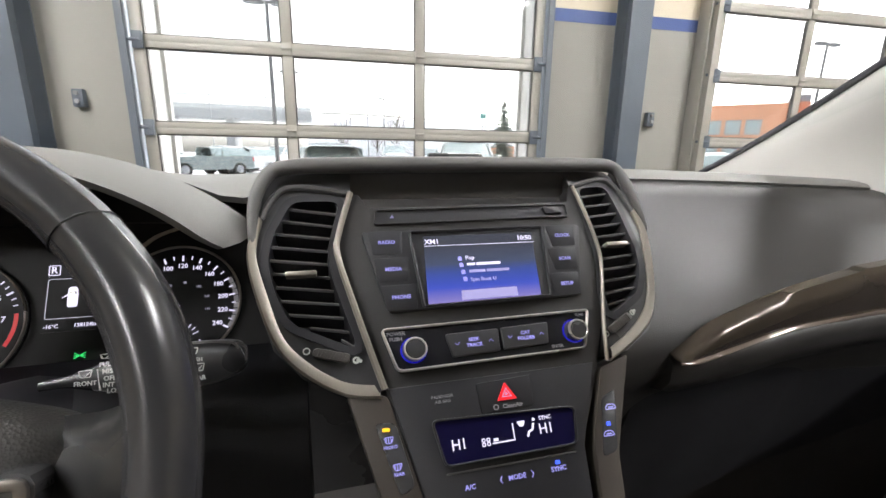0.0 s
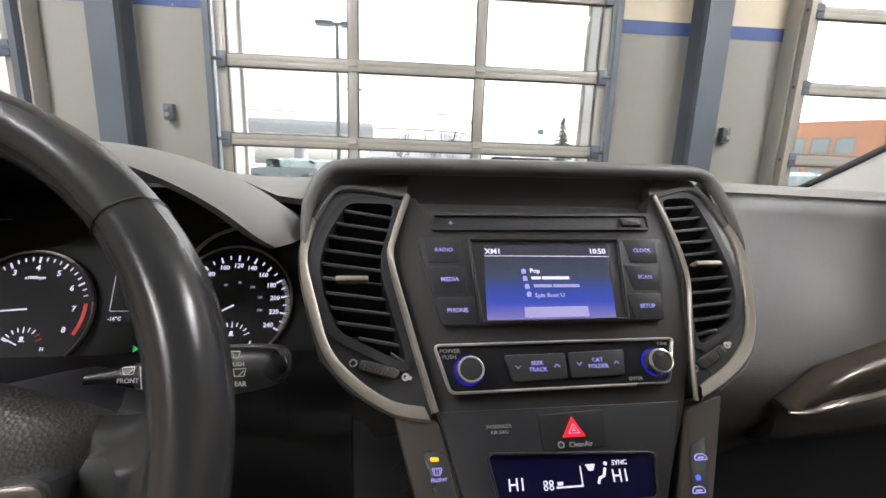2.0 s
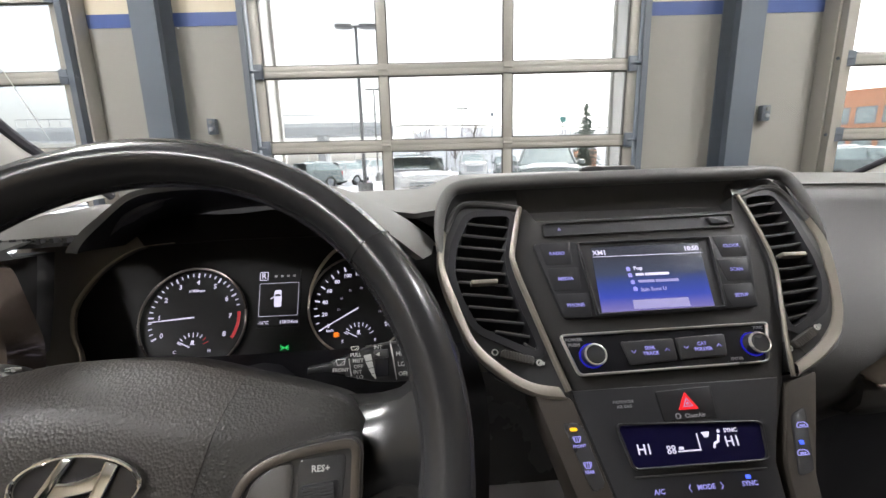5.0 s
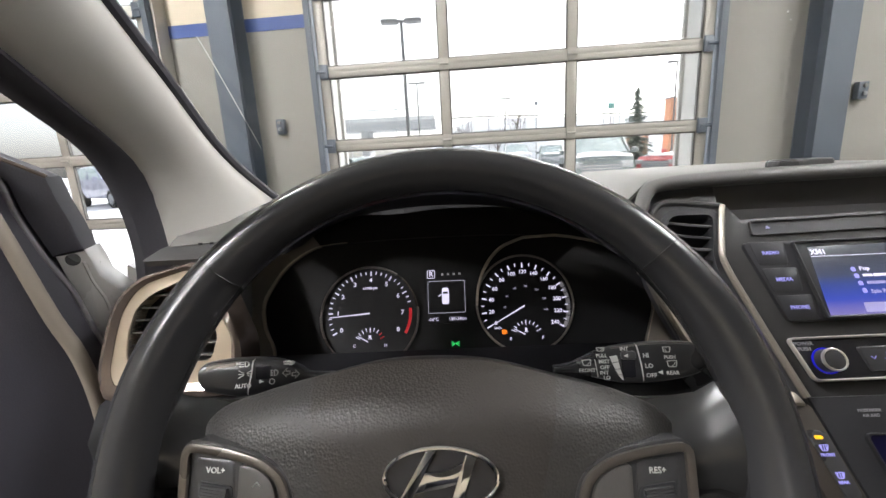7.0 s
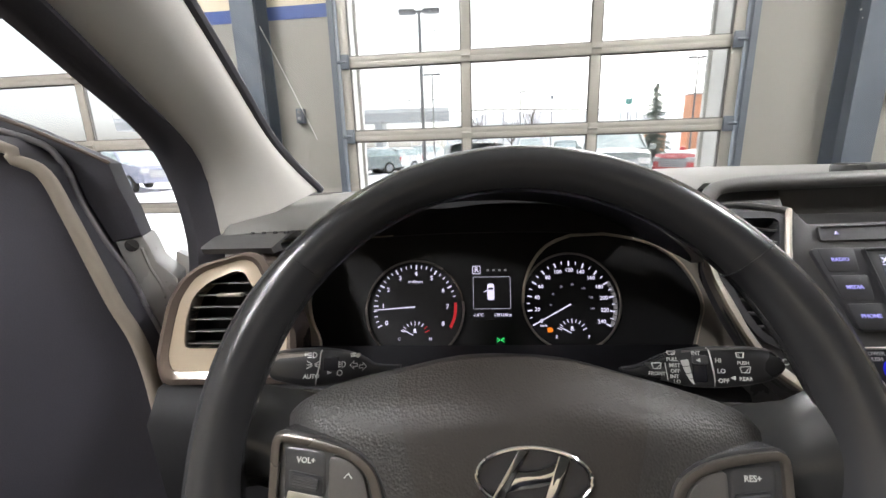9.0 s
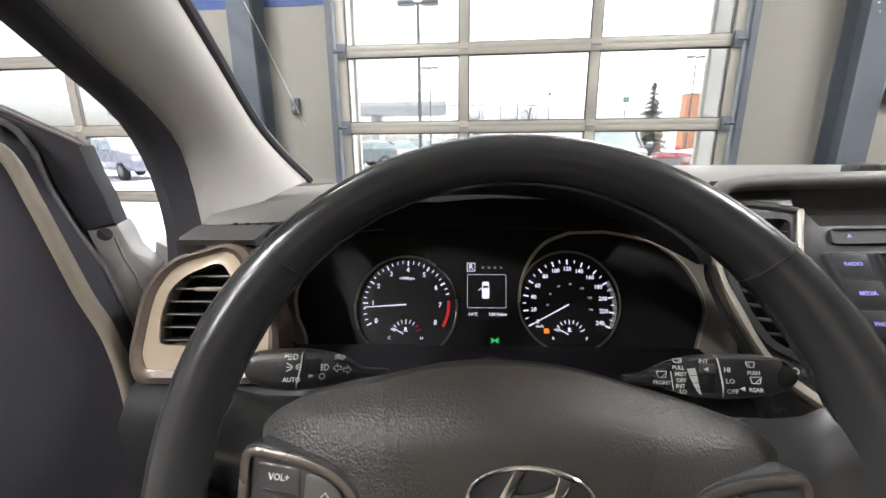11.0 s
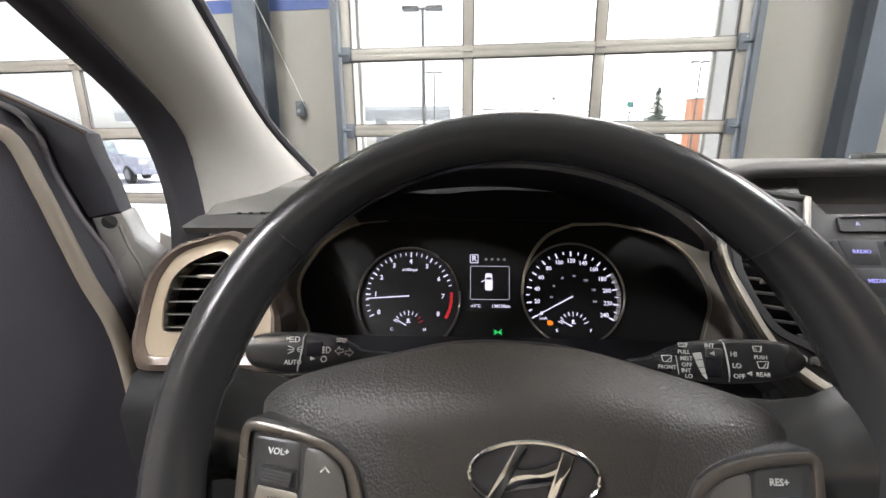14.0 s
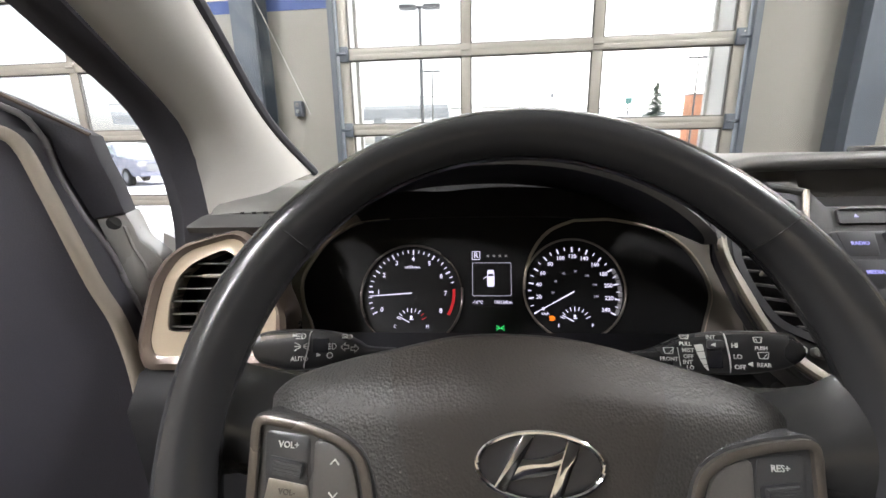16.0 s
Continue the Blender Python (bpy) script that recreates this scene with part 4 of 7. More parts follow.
        rows.append([(x, y - lean * (0.4 + 0.6 * (1.07 - z) / 0.17) * 0.6 - 0.01 * t, z - 0.016 * t + 0.06 * t * min(1.0, max(0, (0.98 - z) / 0.08))) for y, z in prof])
    loft(bm, rows, thick=(0, 0.02, -0.004))
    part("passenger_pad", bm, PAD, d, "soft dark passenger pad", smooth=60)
    # trim strip that sweeps up to the door
    strip_lo = [(0.204, 0.381, 0.9245), (0.216, 0.380, 0.924), (0.240, 0.380, 0.928), (0.264, 0.380, 0.933), (0.331, 0.378, 0.948), (0.408, 0.375, 0.955), (0.469, 0.372, 0.959), (0.70, 0.350, 0.972)]
    strip_hi = [(0.205, 0.384, 0.9265), (0.217, 0.384, 0.935), (0.245, 0.384, 0.954), (0.280, 0.384, 0.967), (0.336, 0.383, 0.984), (0.412, 0.380, 1.000), (0.451, 0.378, 1.007), (0.70, 0.356, 1.035)]
    a, b = spline(strip_lo, 4), spline(strip_hi, 4)
    bm = bmesh.new()
    loft(bm, [[p, p.lerp(q, 0.35) + Vector((0, -0.004, 0.0)), p.lerp(q, 0.7) + Vector((0, -0.004, 0)), q] for p, q in zip(a, b)], thick=(0, 0.012, 0))
    part("trim_strip", bm, DARKTRIM, d, "satin bronze-grey trim strip", smooth=60)
    bm = bmesh.new()
    tube(bm, [p + Vector((0, -0.001, -0.001)) for p in a], [0.0012 + 0.0016 * min(1.0, i / 6) for i in range(len(a))], n=6)
    part("strip_ridge", bm, BROWN, d, "glossy brown ridge under the strip", smooth=60)
    # lower pad, and the glove box falling away under it, blackened for footwell shade
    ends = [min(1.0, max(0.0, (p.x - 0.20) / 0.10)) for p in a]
    for name, low, mat, label in (("lower_pad", [(0.0, -0.001), (-0.005, -0.005), (-0.005, -0.025), (0.004, -0.040)], PAD, "soft dark lower pad"), ("glove_box", [(0.006, -0.040), (0.030, -0.050), (0.045, -0.10), (0.07, -0.20), (0.11, -0.30), (0.16, -0.42)], SHADED_DASH, "glove box lid, blackened for the footwell's shade")):
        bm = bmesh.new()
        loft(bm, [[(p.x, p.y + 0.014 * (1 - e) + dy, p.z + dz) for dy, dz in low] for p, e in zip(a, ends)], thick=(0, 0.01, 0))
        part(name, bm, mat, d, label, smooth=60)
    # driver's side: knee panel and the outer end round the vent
    # the knee panel's near-black colour stands for shade below the column
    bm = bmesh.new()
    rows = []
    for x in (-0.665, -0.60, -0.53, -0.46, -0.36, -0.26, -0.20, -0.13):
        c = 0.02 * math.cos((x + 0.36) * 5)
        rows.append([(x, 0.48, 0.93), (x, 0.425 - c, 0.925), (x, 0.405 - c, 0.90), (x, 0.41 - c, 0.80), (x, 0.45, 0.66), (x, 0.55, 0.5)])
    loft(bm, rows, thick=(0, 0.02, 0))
    part("knee_panel", bm, SHADED_DASH, d, "knee panel, blackened for the shade under the dash", smooth=50)
    bm = bmesh.new()
    rows = []
    for x in (-0.634, -0.628, -0.61, -0.58, -0.565, -0.558):
        e = 0.010 if x < -0.631 else 0.0
        rows.append([(x, 0.535, 1.056), (x, 0.50, 1.055), (x, 0.466 + e, 1.05), (x, 0.470 + e, 1.044), (x, 0.515, 1.04), (x, 0.50, 0.985), (x, 0.485, 0.945), (x, 0.44 + e, 0.938), (x, 0.425 + e, 0.92)])
    loft(bm, rows, thick=(0, 0.02, 0))
    part("end_panel", bm, DASH, d, "dark dash end round the vent", smooth=50)
    bm = bmesh.new()
    prism(bm, rounded([(-0.645, 0.885), (-0.575, 0.885), (-0.57, 0.93), (-0.645, 0.93)], 0.004), -0.385, -0.45, axes((0, 0, 0), (1, 0, 0), (0, 0, 1)) @ Matrix.Diagonal((1, 1, -1, 1)), bevel=0.002)
    part("switch_blank", bm, GREYKEY, d, "grey-brown blank panel under the vent")

    # hood over the instruments: one sheet from the tunnel over the lip to the flanks
    cx, cz, ha, hb = -0.342, 0.972, 0.181, 0.135
    rows = []
    n = 40
    for ring in range(7):
        row = []
        for k in range(n + 1):
            th = radians(31 + 118 * k / n)
            c, s = math.cos(th), math.sin(th)
            e = 2.0 if c > 0 else 2.25
            ex, ez = math.copysign(abs(c) ** (2 / e), c), math.copysign(abs(s) ** (2 / e), s)
            up = max(0.0, s)
            if ring == 0:
                q = (cx + ex * (ha + 0.014), 0.520 + 0.045 * up, cz + ez * (hb - 0.032 * up))
            elif ring == 1:
                q = (cx + ex * (ha + 0.002), 0.455 + 0.01 * up, cz + ez * (hb - 0.003))
            elif ring == 2:
                q = (cx + ex * ha, 0.412 - 0.004 * up, cz + ez * (hb - 0.002))
            elif ring == 3:
                q = (cx + ex * (ha + 0.007), 0.408 - 0.004 * up, cz + ez * (hb + 0.002))
            elif ring == 4:
                q = (cx + ex * (ha + 0.016), 0.424, cz + ez * (hb + 0.005 * up))
            elif ring == 5:
                q = (cx + ex * (ha + 0.030 - 0.012 * up), 0.470 + 0.03 * up, cz + ez * (hb + 0.005 * up))
            else:
                q = (cx + ex * (ha + 0.045), 0.60 + 0.10 * up, cz + ez * (hb - 0.045 * up))
            if ring == 0:
                q = (q[0], 0.540 + 0.493 * (q[2] - 0.9613), q[2])
            if c < 0 and 0 < ring < 6:      # the far side of the lip stands further back
                f = min(1.0, max(0.0, (-0.36 - q[0]) / 0.12))
                q = (q[0], q[1] + (0.075 if ring > 1 else 0.04) * f * f * (3 - 2 * f), q[2])
            low = min(1.0, max(0.0, (1.058 - q[2]) / 0.045))      # the lip fades back into the dash at its ends
            if ring > 0:
                q = (q[0], q[1] + (0.512 + 0.004 * ring - q[1]) * low * low, q[2])
            if ring > 1 and q[0] > -0.168:
                q = (-0.168 + 0.3 * (q[0] + 0.168), q[1], q[2])
            row.append(q)
        rows.append(row)
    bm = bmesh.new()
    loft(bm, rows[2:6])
    # hood takes the paled colour for daylight falling on it
    hood = part("instrument_hood", bm, DASH_LIT, d, "grained hood over the instruments, paled as if daylit", smooth=60)
    # inside of the hood sheet, in black for the shade there
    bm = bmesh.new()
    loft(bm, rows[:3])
    part("tunnel", bm, MATTE, hood, "tunnel in front of the dials, blackened for the hood's shade", smooth=60)
    # column shroud
    bm = bmesh.new()
    loft(bm, [[(-0.3413 + r * math.cos(a) * 1.15, y, 0.918 + dz + r * math.sin(a)) for a in [2 * math.pi * i / 20 for i in range(20)]] for y, dz, r in ((0.31, 0.0, 0.045), (0.34, 0.0, 0.050), (0.42, -0.02, 0.052), (0.50, -0.05, 0.055))], closed=True)
    part("column_shroud", bm, MATTE, d, "black steering column shroud", smooth=60)
    return d


dashboard()


def ignition_switch():
    g = thing("ignition_switch", "black ignition barrel with a chrome ring under the wheel", "ignition switch", (-0.234, 0.42, 0.856))
    bm = bmesh.new()
    cyl(bm, (-0.234, 0.425, 0.856), (-0.234, 0.404, 0.856), 0.0120, 0.0105, n=24)
    part("barrel", bm, BLACK, g)
    bm = bmesh.new()
    tube(bm, [(-0.234 + 0.0098 * math.cos(2 * math.pi * i / 32), 0.403, 0.856 + 0.0135 * math.sin(2 * math.pi * i / 32)) for i in range(32)], 0.0013, n=8, closed=True)
    part("ring", bm, CHROME, g, "thin chrome ring")


ignition_switch()


# ---- centre stack ----
V_OPEN = [(-0.1519, 0.1271), (-0.1153, 0.1271), (-0.1259, 0.0843), (-0.1243, 0.0617), (-0.1093, 0.0078), (-0.1100, 0.0020), (-0.1533, 0.0249), (-0.1636, 0.0487), (-0.1690, 0.0744), (-0.1651, 0.0977)]
V_IN = [(-0.1065, 0.1345), (-0.117, 0.0964), (-0.1187, 0.0774), (-0.1085, 0.0346), (-0.0977, -0.0067), (-0.0912, -0.0300)]
V_OUT = [(-0.0947, -0.0335), (-0.1168, -0.0290), (-0.1411, -0.0135), (-0.1599, 0.0083), (-0.1722, 0.0425), (-0.1803, 0.081), (-0.1745, 0.112), (-0.162, 0.1362), (-0.1441, 0.1409)]


R_OPEN = [(0.1069, 0.1380), (0.1370, 0.1405), (0.1440, 0.1133), (0.1495, 0.0720), (0.1480, 0.0500), (0.1370, 0.0265), (0.1040, 0.0082), (0.1035, 0.0237), (0.1115, 0.0620), (0.1105, 0.1053)]
R_IN = [(0.1010, 0.1400), (0.1080, 0.1018), (0.1095, 0.0651), (0.1015, 0.0300), (0.0945, 0.0020), (0.0880, -0.0300)]
R_OUT = [(0.0925, -0.0280), (0.1155, -0.0165), (0.1335, -0.0040), (0.1460, 0.0110), (0.1560, 0.0360), (0.1650, 0.0850), (0.1600, 0.1120), (0.1490, 0.1400), (0.1340, 0.1490)]


def span(poly, v):
    xs = []
    for i in range(len(poly)):
        a, b = poly[i - 1], poly[i]
        if (a[1] - v) * (b[1] - v) < 0:
            xs.append(a[0] + (b[0] - a[0]) * (v - a[1]) / (b[1] - a[1]))
    return (min(xs), max(xs)) if len(xs) > 1 else None


def centre_vent(flip):
    v = thing("air_vent", "dark slatted air vent in a satin silver frame, beside the radio", "air vent", tuple(on(STK, 0.14 if flip else -0.14, 0.06)), "centre air vents")
    opening, inner, outer = (R_OPEN, R_IN, R_OUT) if flip else (V_OPEN, V_IN, V_OUT)
    opening = rounded(opening, 0.008, 3)
    bm = bmesh.new()
    back = inset(opening, 0.004)
    band(bm, inset(opening, -0.006), opening, -0.012, 0.001, STK)
    loft(bm, [[on(STK, p[0], p[1], 0) for p in opening], [on(STK, p[0], p[1], -0.03) for p in back]], closed=True)
    prism(bm, back, -0.031, -0.030, STK)
    part("duct", bm, MATTE, v, "black vent duct")
    # plate round the opening
    plate = rounded([*inner, *outer], 0.006, 3)
    bm = bmesh.new()
    k = 64
    ring_o = resample(plate, k)
    ring_i = resample(opening, k)
    ring_i = align(ring_o, ring_i)
    band(bm, ring_o, ring_i, -0.02, -0.001, STK)
    part("plate", bm, BLACK, v, "dark vent plate")
    bm = bmesh.new()
    pts = spline([on(STK, p[0], p[1], 0.002) for p in inner], 5)
    tube(bm, pts, 0.0018 if flip else 0.0026, n=8)
    part("inner_trim", bm, SILVER, v, "satin silver inner trim")
    bm = bmesh.new()
    pts = spline([(p[0], p[1], 0) for p in outer[:7]], 5)
    mid_u = sum(p[0] for p in opening) / len(opening)
    mid_v = sum(p[1] for p in opening) / len(opening)
    rows = []
    for i, p in enumerate(pts):
        f = i / (len(pts) - 1)
        width = 0.0082 * (1 - 0.72 * max(0.0, f - 0.35) / 0.65)
        q = p + (Vector((mid_u, mid_v, 0)) - p).normalized() * width
        o = p + (p - q).normalized() * 0.003
        rows.append([on(STK, o.x, o.y, -0.006), on(STK, o.x, o.y, 0.0015), on(STK, *o.lerp(q, 0.2).xy, 0.0032), on(STK, *o.lerp(q, 0.75).xy, 0.0026), on(STK, q.x, q.y, 0.001), on(STK, q.x, q.y, -0.003)])
    loft(bm, rows)
    part("outer_trim", bm, SILVER, v, "satin silver outer trim")
    bm = bmesh.new()
    pts = spline([on(STK, p[0], p[1], 0.0) for p in outer[6:]] + [on(STK, *inner[0], 0.0)], 5)
    tube(bm, pts, 0.003, n=8)
    part("upper_trim", bm, DASH, v)
    lo, hi = min(p[1] for p in opening), max(p[1] for p in opening)
    for i in range(11):
        vv = hi - 0.008 - i * 0.0112
        s = span(opening, vv)
        if not s or s[1] - s[0] < 0.01:
            continue
        a, b = s
        dv = 0.0030 if not flip else -0.0016
        bm = bmesh.new()
        rows = [[on(STK, a + 0.0008, vv + dv, -0.002), on(STK, b - 0.0008, vv - dv, -0.002)], [on(STK, a + 0.0008, vv + dv + 0.0007, -0.0035), on(STK, b - 0.0008, vv - dv + 0.0007, -0.0035)], [on(STK, a + 0.0008, vv + dv - 0.0045, -0.016), on(STK, b - 0.0008, vv - dv - 0.0045, -0.016)]]
        loft(bm, rows, thick=STK.to_3x3() @ Vector((0, -0.0018, 0)))
        slat = part("slat", bm, MATTE, v)
        bm = bmesh.new()
        tube(bm, [on(STK, a + 0.001, vv + dv, -0.0018), on(STK, b - 0.001, vv - dv, -0.0018)], 0.0006, n=6)
        part("slat_edge", bm, DASH_MID, slat, "grey front edge of a slat")
        if i == 5:
            bm = bmesh.new()
            c = (a + b) / 2
            box(bm, (c - 0.011, vv - 0.0022, -0.004), (c + 0.011, vv + 0.0018, 0.005), STK, bevel=0.001)
            part("tab", bm, SILVER, slat, "satin silver vent tab")
    sgn = -1 if flip else 1
    m = STK @ Matrix.Translation((0.1110, 0.0005, 0.0) if flip else (-0.126, -0.0015, 0.0)) @ Matrix.Rotation(radians(28 if flip else -17), 4, "Z")
    bm = bmesh.new()
    prism(bm, rounded([(-0.013, -0.0035), (0.013, -0.0035), (0.013, 0.0035), (-0.013, 0.0035)], 0.003), -0.006, 0.003, m, bevel=0.0015)
    tw = part("thumb_wheel", bm, GREYKEY, v, "ribbed grey thumb wheel")
    for q in range(9):
        bm = bmesh.new()
        box(bm, (-0.010 + q * 0.0023, -0.003, 0.0025), (-0.0092 + q * 0.0023, 0.003, 0.0036), m)
        part("rib", bm, GREYKEY, tw)
    bm = bmesh.new()
    band(bm, circle(-0.0175, 0.0, 0.0026, 16), circle(-0.0175, 0.0, 0.0018, 16), -0.0005, 0.0002, m)
    part("mark", bm, PRINT, v)
    bm = bmesh.new()
    band(bm, circle(0.0175, 0.0, 0.0026, 16), circle(0.0175, 0.0, 0.0014, 16), -0.0005, 0.0002, m)
    box(bm, (0.0175, -0.0012, -0.0004), (0.0215, 0.0012, 0.0002), m)
    part("mark", bm, PRINT, v)


def resample(poly, k):
    pts = [Vector(p[:2]) for p in poly]
    seg = [(pts[i] - pts[i - 1]).length for i in range(1, len(pts))] + [(pts[0] - pts[-1]).length]
    total, out = sum(seg), []
    for j in range(k):
        d, i = total * j / k, 0
        while d > seg[i] and i < len(seg) - 1:
            d -= seg[i]
            i += 1
        out.append(tuple(pts[i].lerp(pts[(i + 1) % len(pts)], d / seg[i] if seg[i] else 0)))
    return out


def align(ref, ring):
    """The ring turned, and reversed if need be, so that its points lie next to those of ref."""
    def area(p):
        return sum(p[i - 1][0] * p[i][1] - p[i][0] * p[i - 1][1] for i in range(len(p)))
    if area(ref) * area(ring) < 0:
        ring = ring[::-1]
    k = len(ref)
    best = min(range(k), key=lambda s: sum((ref[i][0] - ring[(i + s) % k][0]) ** 2 + (ref[i][1] - ring[(i + s) % k][1]) ** 2 for i in range(0, k, 3)))
    return [ring[(i + best) % k] for i in range(k)]


def centre_stack():
    c = thing("centre_stack", "dark grey centre stack under a padded brow", "centre stack", tuple(on(STK, 0, -0.3)))
    face = [(0.0930, 0.1255), (-0.0925, 0.1215), (-0.1000, 0.1345), (-0.1065, 0.1345), (-0.117, 0.0964), (-0.1187, 0.0774), (-0.1085, 0.0346), (-0.0977, -0.0067), (-0.0890, -0.0345), (-0.0728, -0.098), (-0.060, -0.16), (0.046, -0.16), (0.0526, -0.0885), (0.0800, -0.0345), (0.0945, 0.0020), (0.1015, 0.0300), (0.1095, 0.0651), (0.1080, 0.1018), (0.1010, 0.1400), (0.0985, 0.1410)]
    bm = bmesh.new()
    prism(bm, face, -0.05, -0.0015, STK, bevel=0.001)
    part("fascia", bm, FASCIA, c, "dark grey fascia", smooth=30)
    bm = bmesh.new()
    low = [(-0.0890, -0.0300), (0.076, -0.0300), (0.0515, -0.0900), (0.046, -0.158), (-0.059, -0.158), (-0.0725, -0.096)]
    prism(bm, low, -0.04, 0.0008, STK, bevel=0.0008)
    part("lower_fascia", bm, MATTE, c, "matt black lower fascia", smooth=30)
    # brow over the stack
    brow = spline([on(STK, u, v, w) for u, v, w in [(-0.1795, 0.0840, 0.0), (-0.1788, 0.1222, 0.004), (-0.1700, 0.1480, 0.006), (-0.1540, 0.1570, 0.006), (-0.105, 0.1600, 0.006), (0.0, 0.1620, 0.006), (0.11, 0.1630, 0.006), (0.1440, 0.1620, 0.006), (0.1560, 0.1500, 0.006), (0.1640, 0.122, 0.004), (0.1700, 0.0900, 0.0)]], 5)
    bm = bmesh.new()
    k = len(brow)
    rr = [0.0010 + 0.0080 * math.sin(math.pi * i / (k - 1)) ** 0.6 for i in range(k)]
    tube(bm, brow, rr, n=12, flat=0.8)
    # brow colour set halfway between the lit top and the shaded front
    part("brow", bm, DASH_MID, c, "padded grey brow", smooth=60)
    # flanks from the brow back into the dash
    for side, rows_uv in ((-1, [(-0.1785, 0.140), (-0.1790, 0.1222), (-0.1835, 0.084), (-0.1760, 0.0425), (-0.1640, 0.0060), (-0.1450, -0.016), (-0.119, -0.031)]), (1, [(0.160, 0.165), (0.1660, 0.122), (0.1720, 0.09), (0.1640, 0.045), (0.153, 0.010), (0.139, -0.008), (0.1130, -0.0235)])):
        bm = bmesh.new()
        if side > 0:
            loft(bm, [[on(STK, u, v, -0.002), on(STK, u + 0.004, v, -0.010), on(STK, u + 0.012, v, -0.06), on(STK, u + 0.02, v - 0.01, -0.12)] for u, v in rows_uv], thick=(-0.006, 0, 0))
        else:
            loft(bm, [[on(STK, u, v, -0.002), on(STK, u + 0.002, v, -0.010), on(STK, u + 0.036, v, -0.06), on(STK, u + 0.075, v - 0.01, -0.12)] for u, v in rows_uv], thick=(0.004, 0, 0))
        part("flank", bm, DASH, c, smooth=60)
    # tray under the brow, with the disc slot
    bm = bmesh.new()
    rows = [[on(STK, -0.108 + 0.214 * i / 10, v, w) for i in range(11)] for v, w in ((0.1195, -0.002), (0.127, -0.012), (0.140, -0.020), (0.153, -0.012), (0.160, 0.002))]
    loft(bm, rows)
    part("recess", bm, DASH, c, "dark recess under the brow")
    for side, ps in ((-1, [(-0.1065, 0.1345), (-0.1441, 0.1409), (-0.162, 0.1362), (-0.1745, 0.112), (-0.1788, 0.1222), (-0.1700, 0.1500), (-0.1540, 0.1600), (-0.105, 0.1640)]), (1, [(0.1020, 0.1430), (0.1330, 0.1500), (0.1460, 0.1400), (0.1530, 0.1120), (0.1590, 0.1220), (0.1520, 0.1540), (0.1400, 0.1650), (0.100, 0.1660)])):
        bm = bmesh.new()
        prism(bm, ps, -0.03, -0.004, STK)
        part("gusset", bm, BLACK, c)
    bm = bmesh.new()
    band(bm, rounded([(-0.089, 0.1045), (0.090, 0.1075), (0.0905, 0.1215), (-0.0875, 0.1185)], 0.003), rounded([(-0.0875, 0.1062), (0.0885, 0.1092), (0.089, 0.1205), (-0.0860, 0.1175)], 0.002), -0.003, 0.0008, STK)
    slot = part("disc_slot", bm, FASCIA, c, "long disc slot frame")
    bm = bmesh.new()
    prism(bm, [(-0.0875, 0.1062), (0.0885, 0.1092), (0.089, 0.1205), (-0.0860, 0.1175)], -0.004, -0.0012, STK)
    part("slot_lid", bm, MATTE, slot)
    bm = bmesh.new()
    prism(bm, rounded([(0.066, 0.1105), (0.083, 0.1105), (0.080, 0.118), (0.064, 0.118)], 0.002), -0.001, 0.0025, STK, bevel=0.001)
    part("eject_key", bm, MATTE, slot)
    bm = bmesh.new()
    prism(bm, [(-0.0755, 0.1105), (-0.0722, 0.1105), (-0.0738, 0.1135)], -0.0006, 0.0003, STK)
    part("eject_mark", bm, PINK, slot)
    # silver lower side strips with keys
    for side in (-1, 1):
        bm = bmesh.new()
        o = [(-0.1175, -0.0290), (-0.0895, -0.0345), (-0.0733, -0.098), (-0.0600, -0.160), (-0.078, -0.162), (-0.0960, -0.110)] if side < 0 else [(0.1100, -0.0265), (0.0810, -0.0345), (0.0600, -0.0885), (0.0520, -0.150), (0.071, -0.152), (0.0785, -0.100)]
        prism(bm, rounded(o, 0.004, 2), -0.03, 0.001, STK, bevel=0.0015)
        strip = part("side_strip", bm, STRIPDARK, c, "satin grey-brown side strip", smooth=30)
        bm = bmesh.new()
        o = [(-0.1000, -0.0520), (-0.0860, -0.0535), (-0.0765, -0.096), (-0.0865, -0.100)] if side < 0 else [(0.0745, -0.0585), (0.0880, -0.0530), (0.0770, -0.098), (0.0640, -0.101)]
        prism(bm, rounded(o, 0.004, 3), -0.001, 0.0022, STK, bevel=0.0008)
        part("key_plate", bm, BLACK, strip)
    bm = bmesh.new()
    prism(bm, rounded([(-0.0955, -0.0560), (-0.0905, -0.0562), (-0.0902, -0.0586), (-0.0952, -0.0584)], 0.001), 0.002, 0.003, STK)
    part("amber_lamp", bm, AMBER, c, "lit amber lamp")
    bm = bmesh.new()
    prism(bm, rounded([(0.0728, -0.0766), (0.0758, -0.0766), (0.0756, -0.0796), (0.0726, -0.0796)], 0.0006), 0.002, 0.003, STK)
    part("blue_lamp", bm, DOT, c, "lit blue lamp")
    writing("FRONT", 0.0030, (-0.0905, -0.0690, 0.0023), STK, BLUE_LIT, c)
    writing("REAR", 0.0030, (-0.0865, -0.0865, 0.0023), STK, BLUE_LIT, c)
    shield = [(-0.0034, 0.0022), (0.0034, 0.0022), (0.0019, -0.0022), (-0.0019, -0.0022)]
    for at in ((-0.0914, -0.0643), (-0.0870, -0.0820)):
        bm = bmesh.new()
        m = STK @ Matrix.Translation((*at, 0.0022))
        band(bm, rounded(shield, 0.0012), inset(rounded(shield, 0.0012), 0.0006), 0, 0.0004, m)
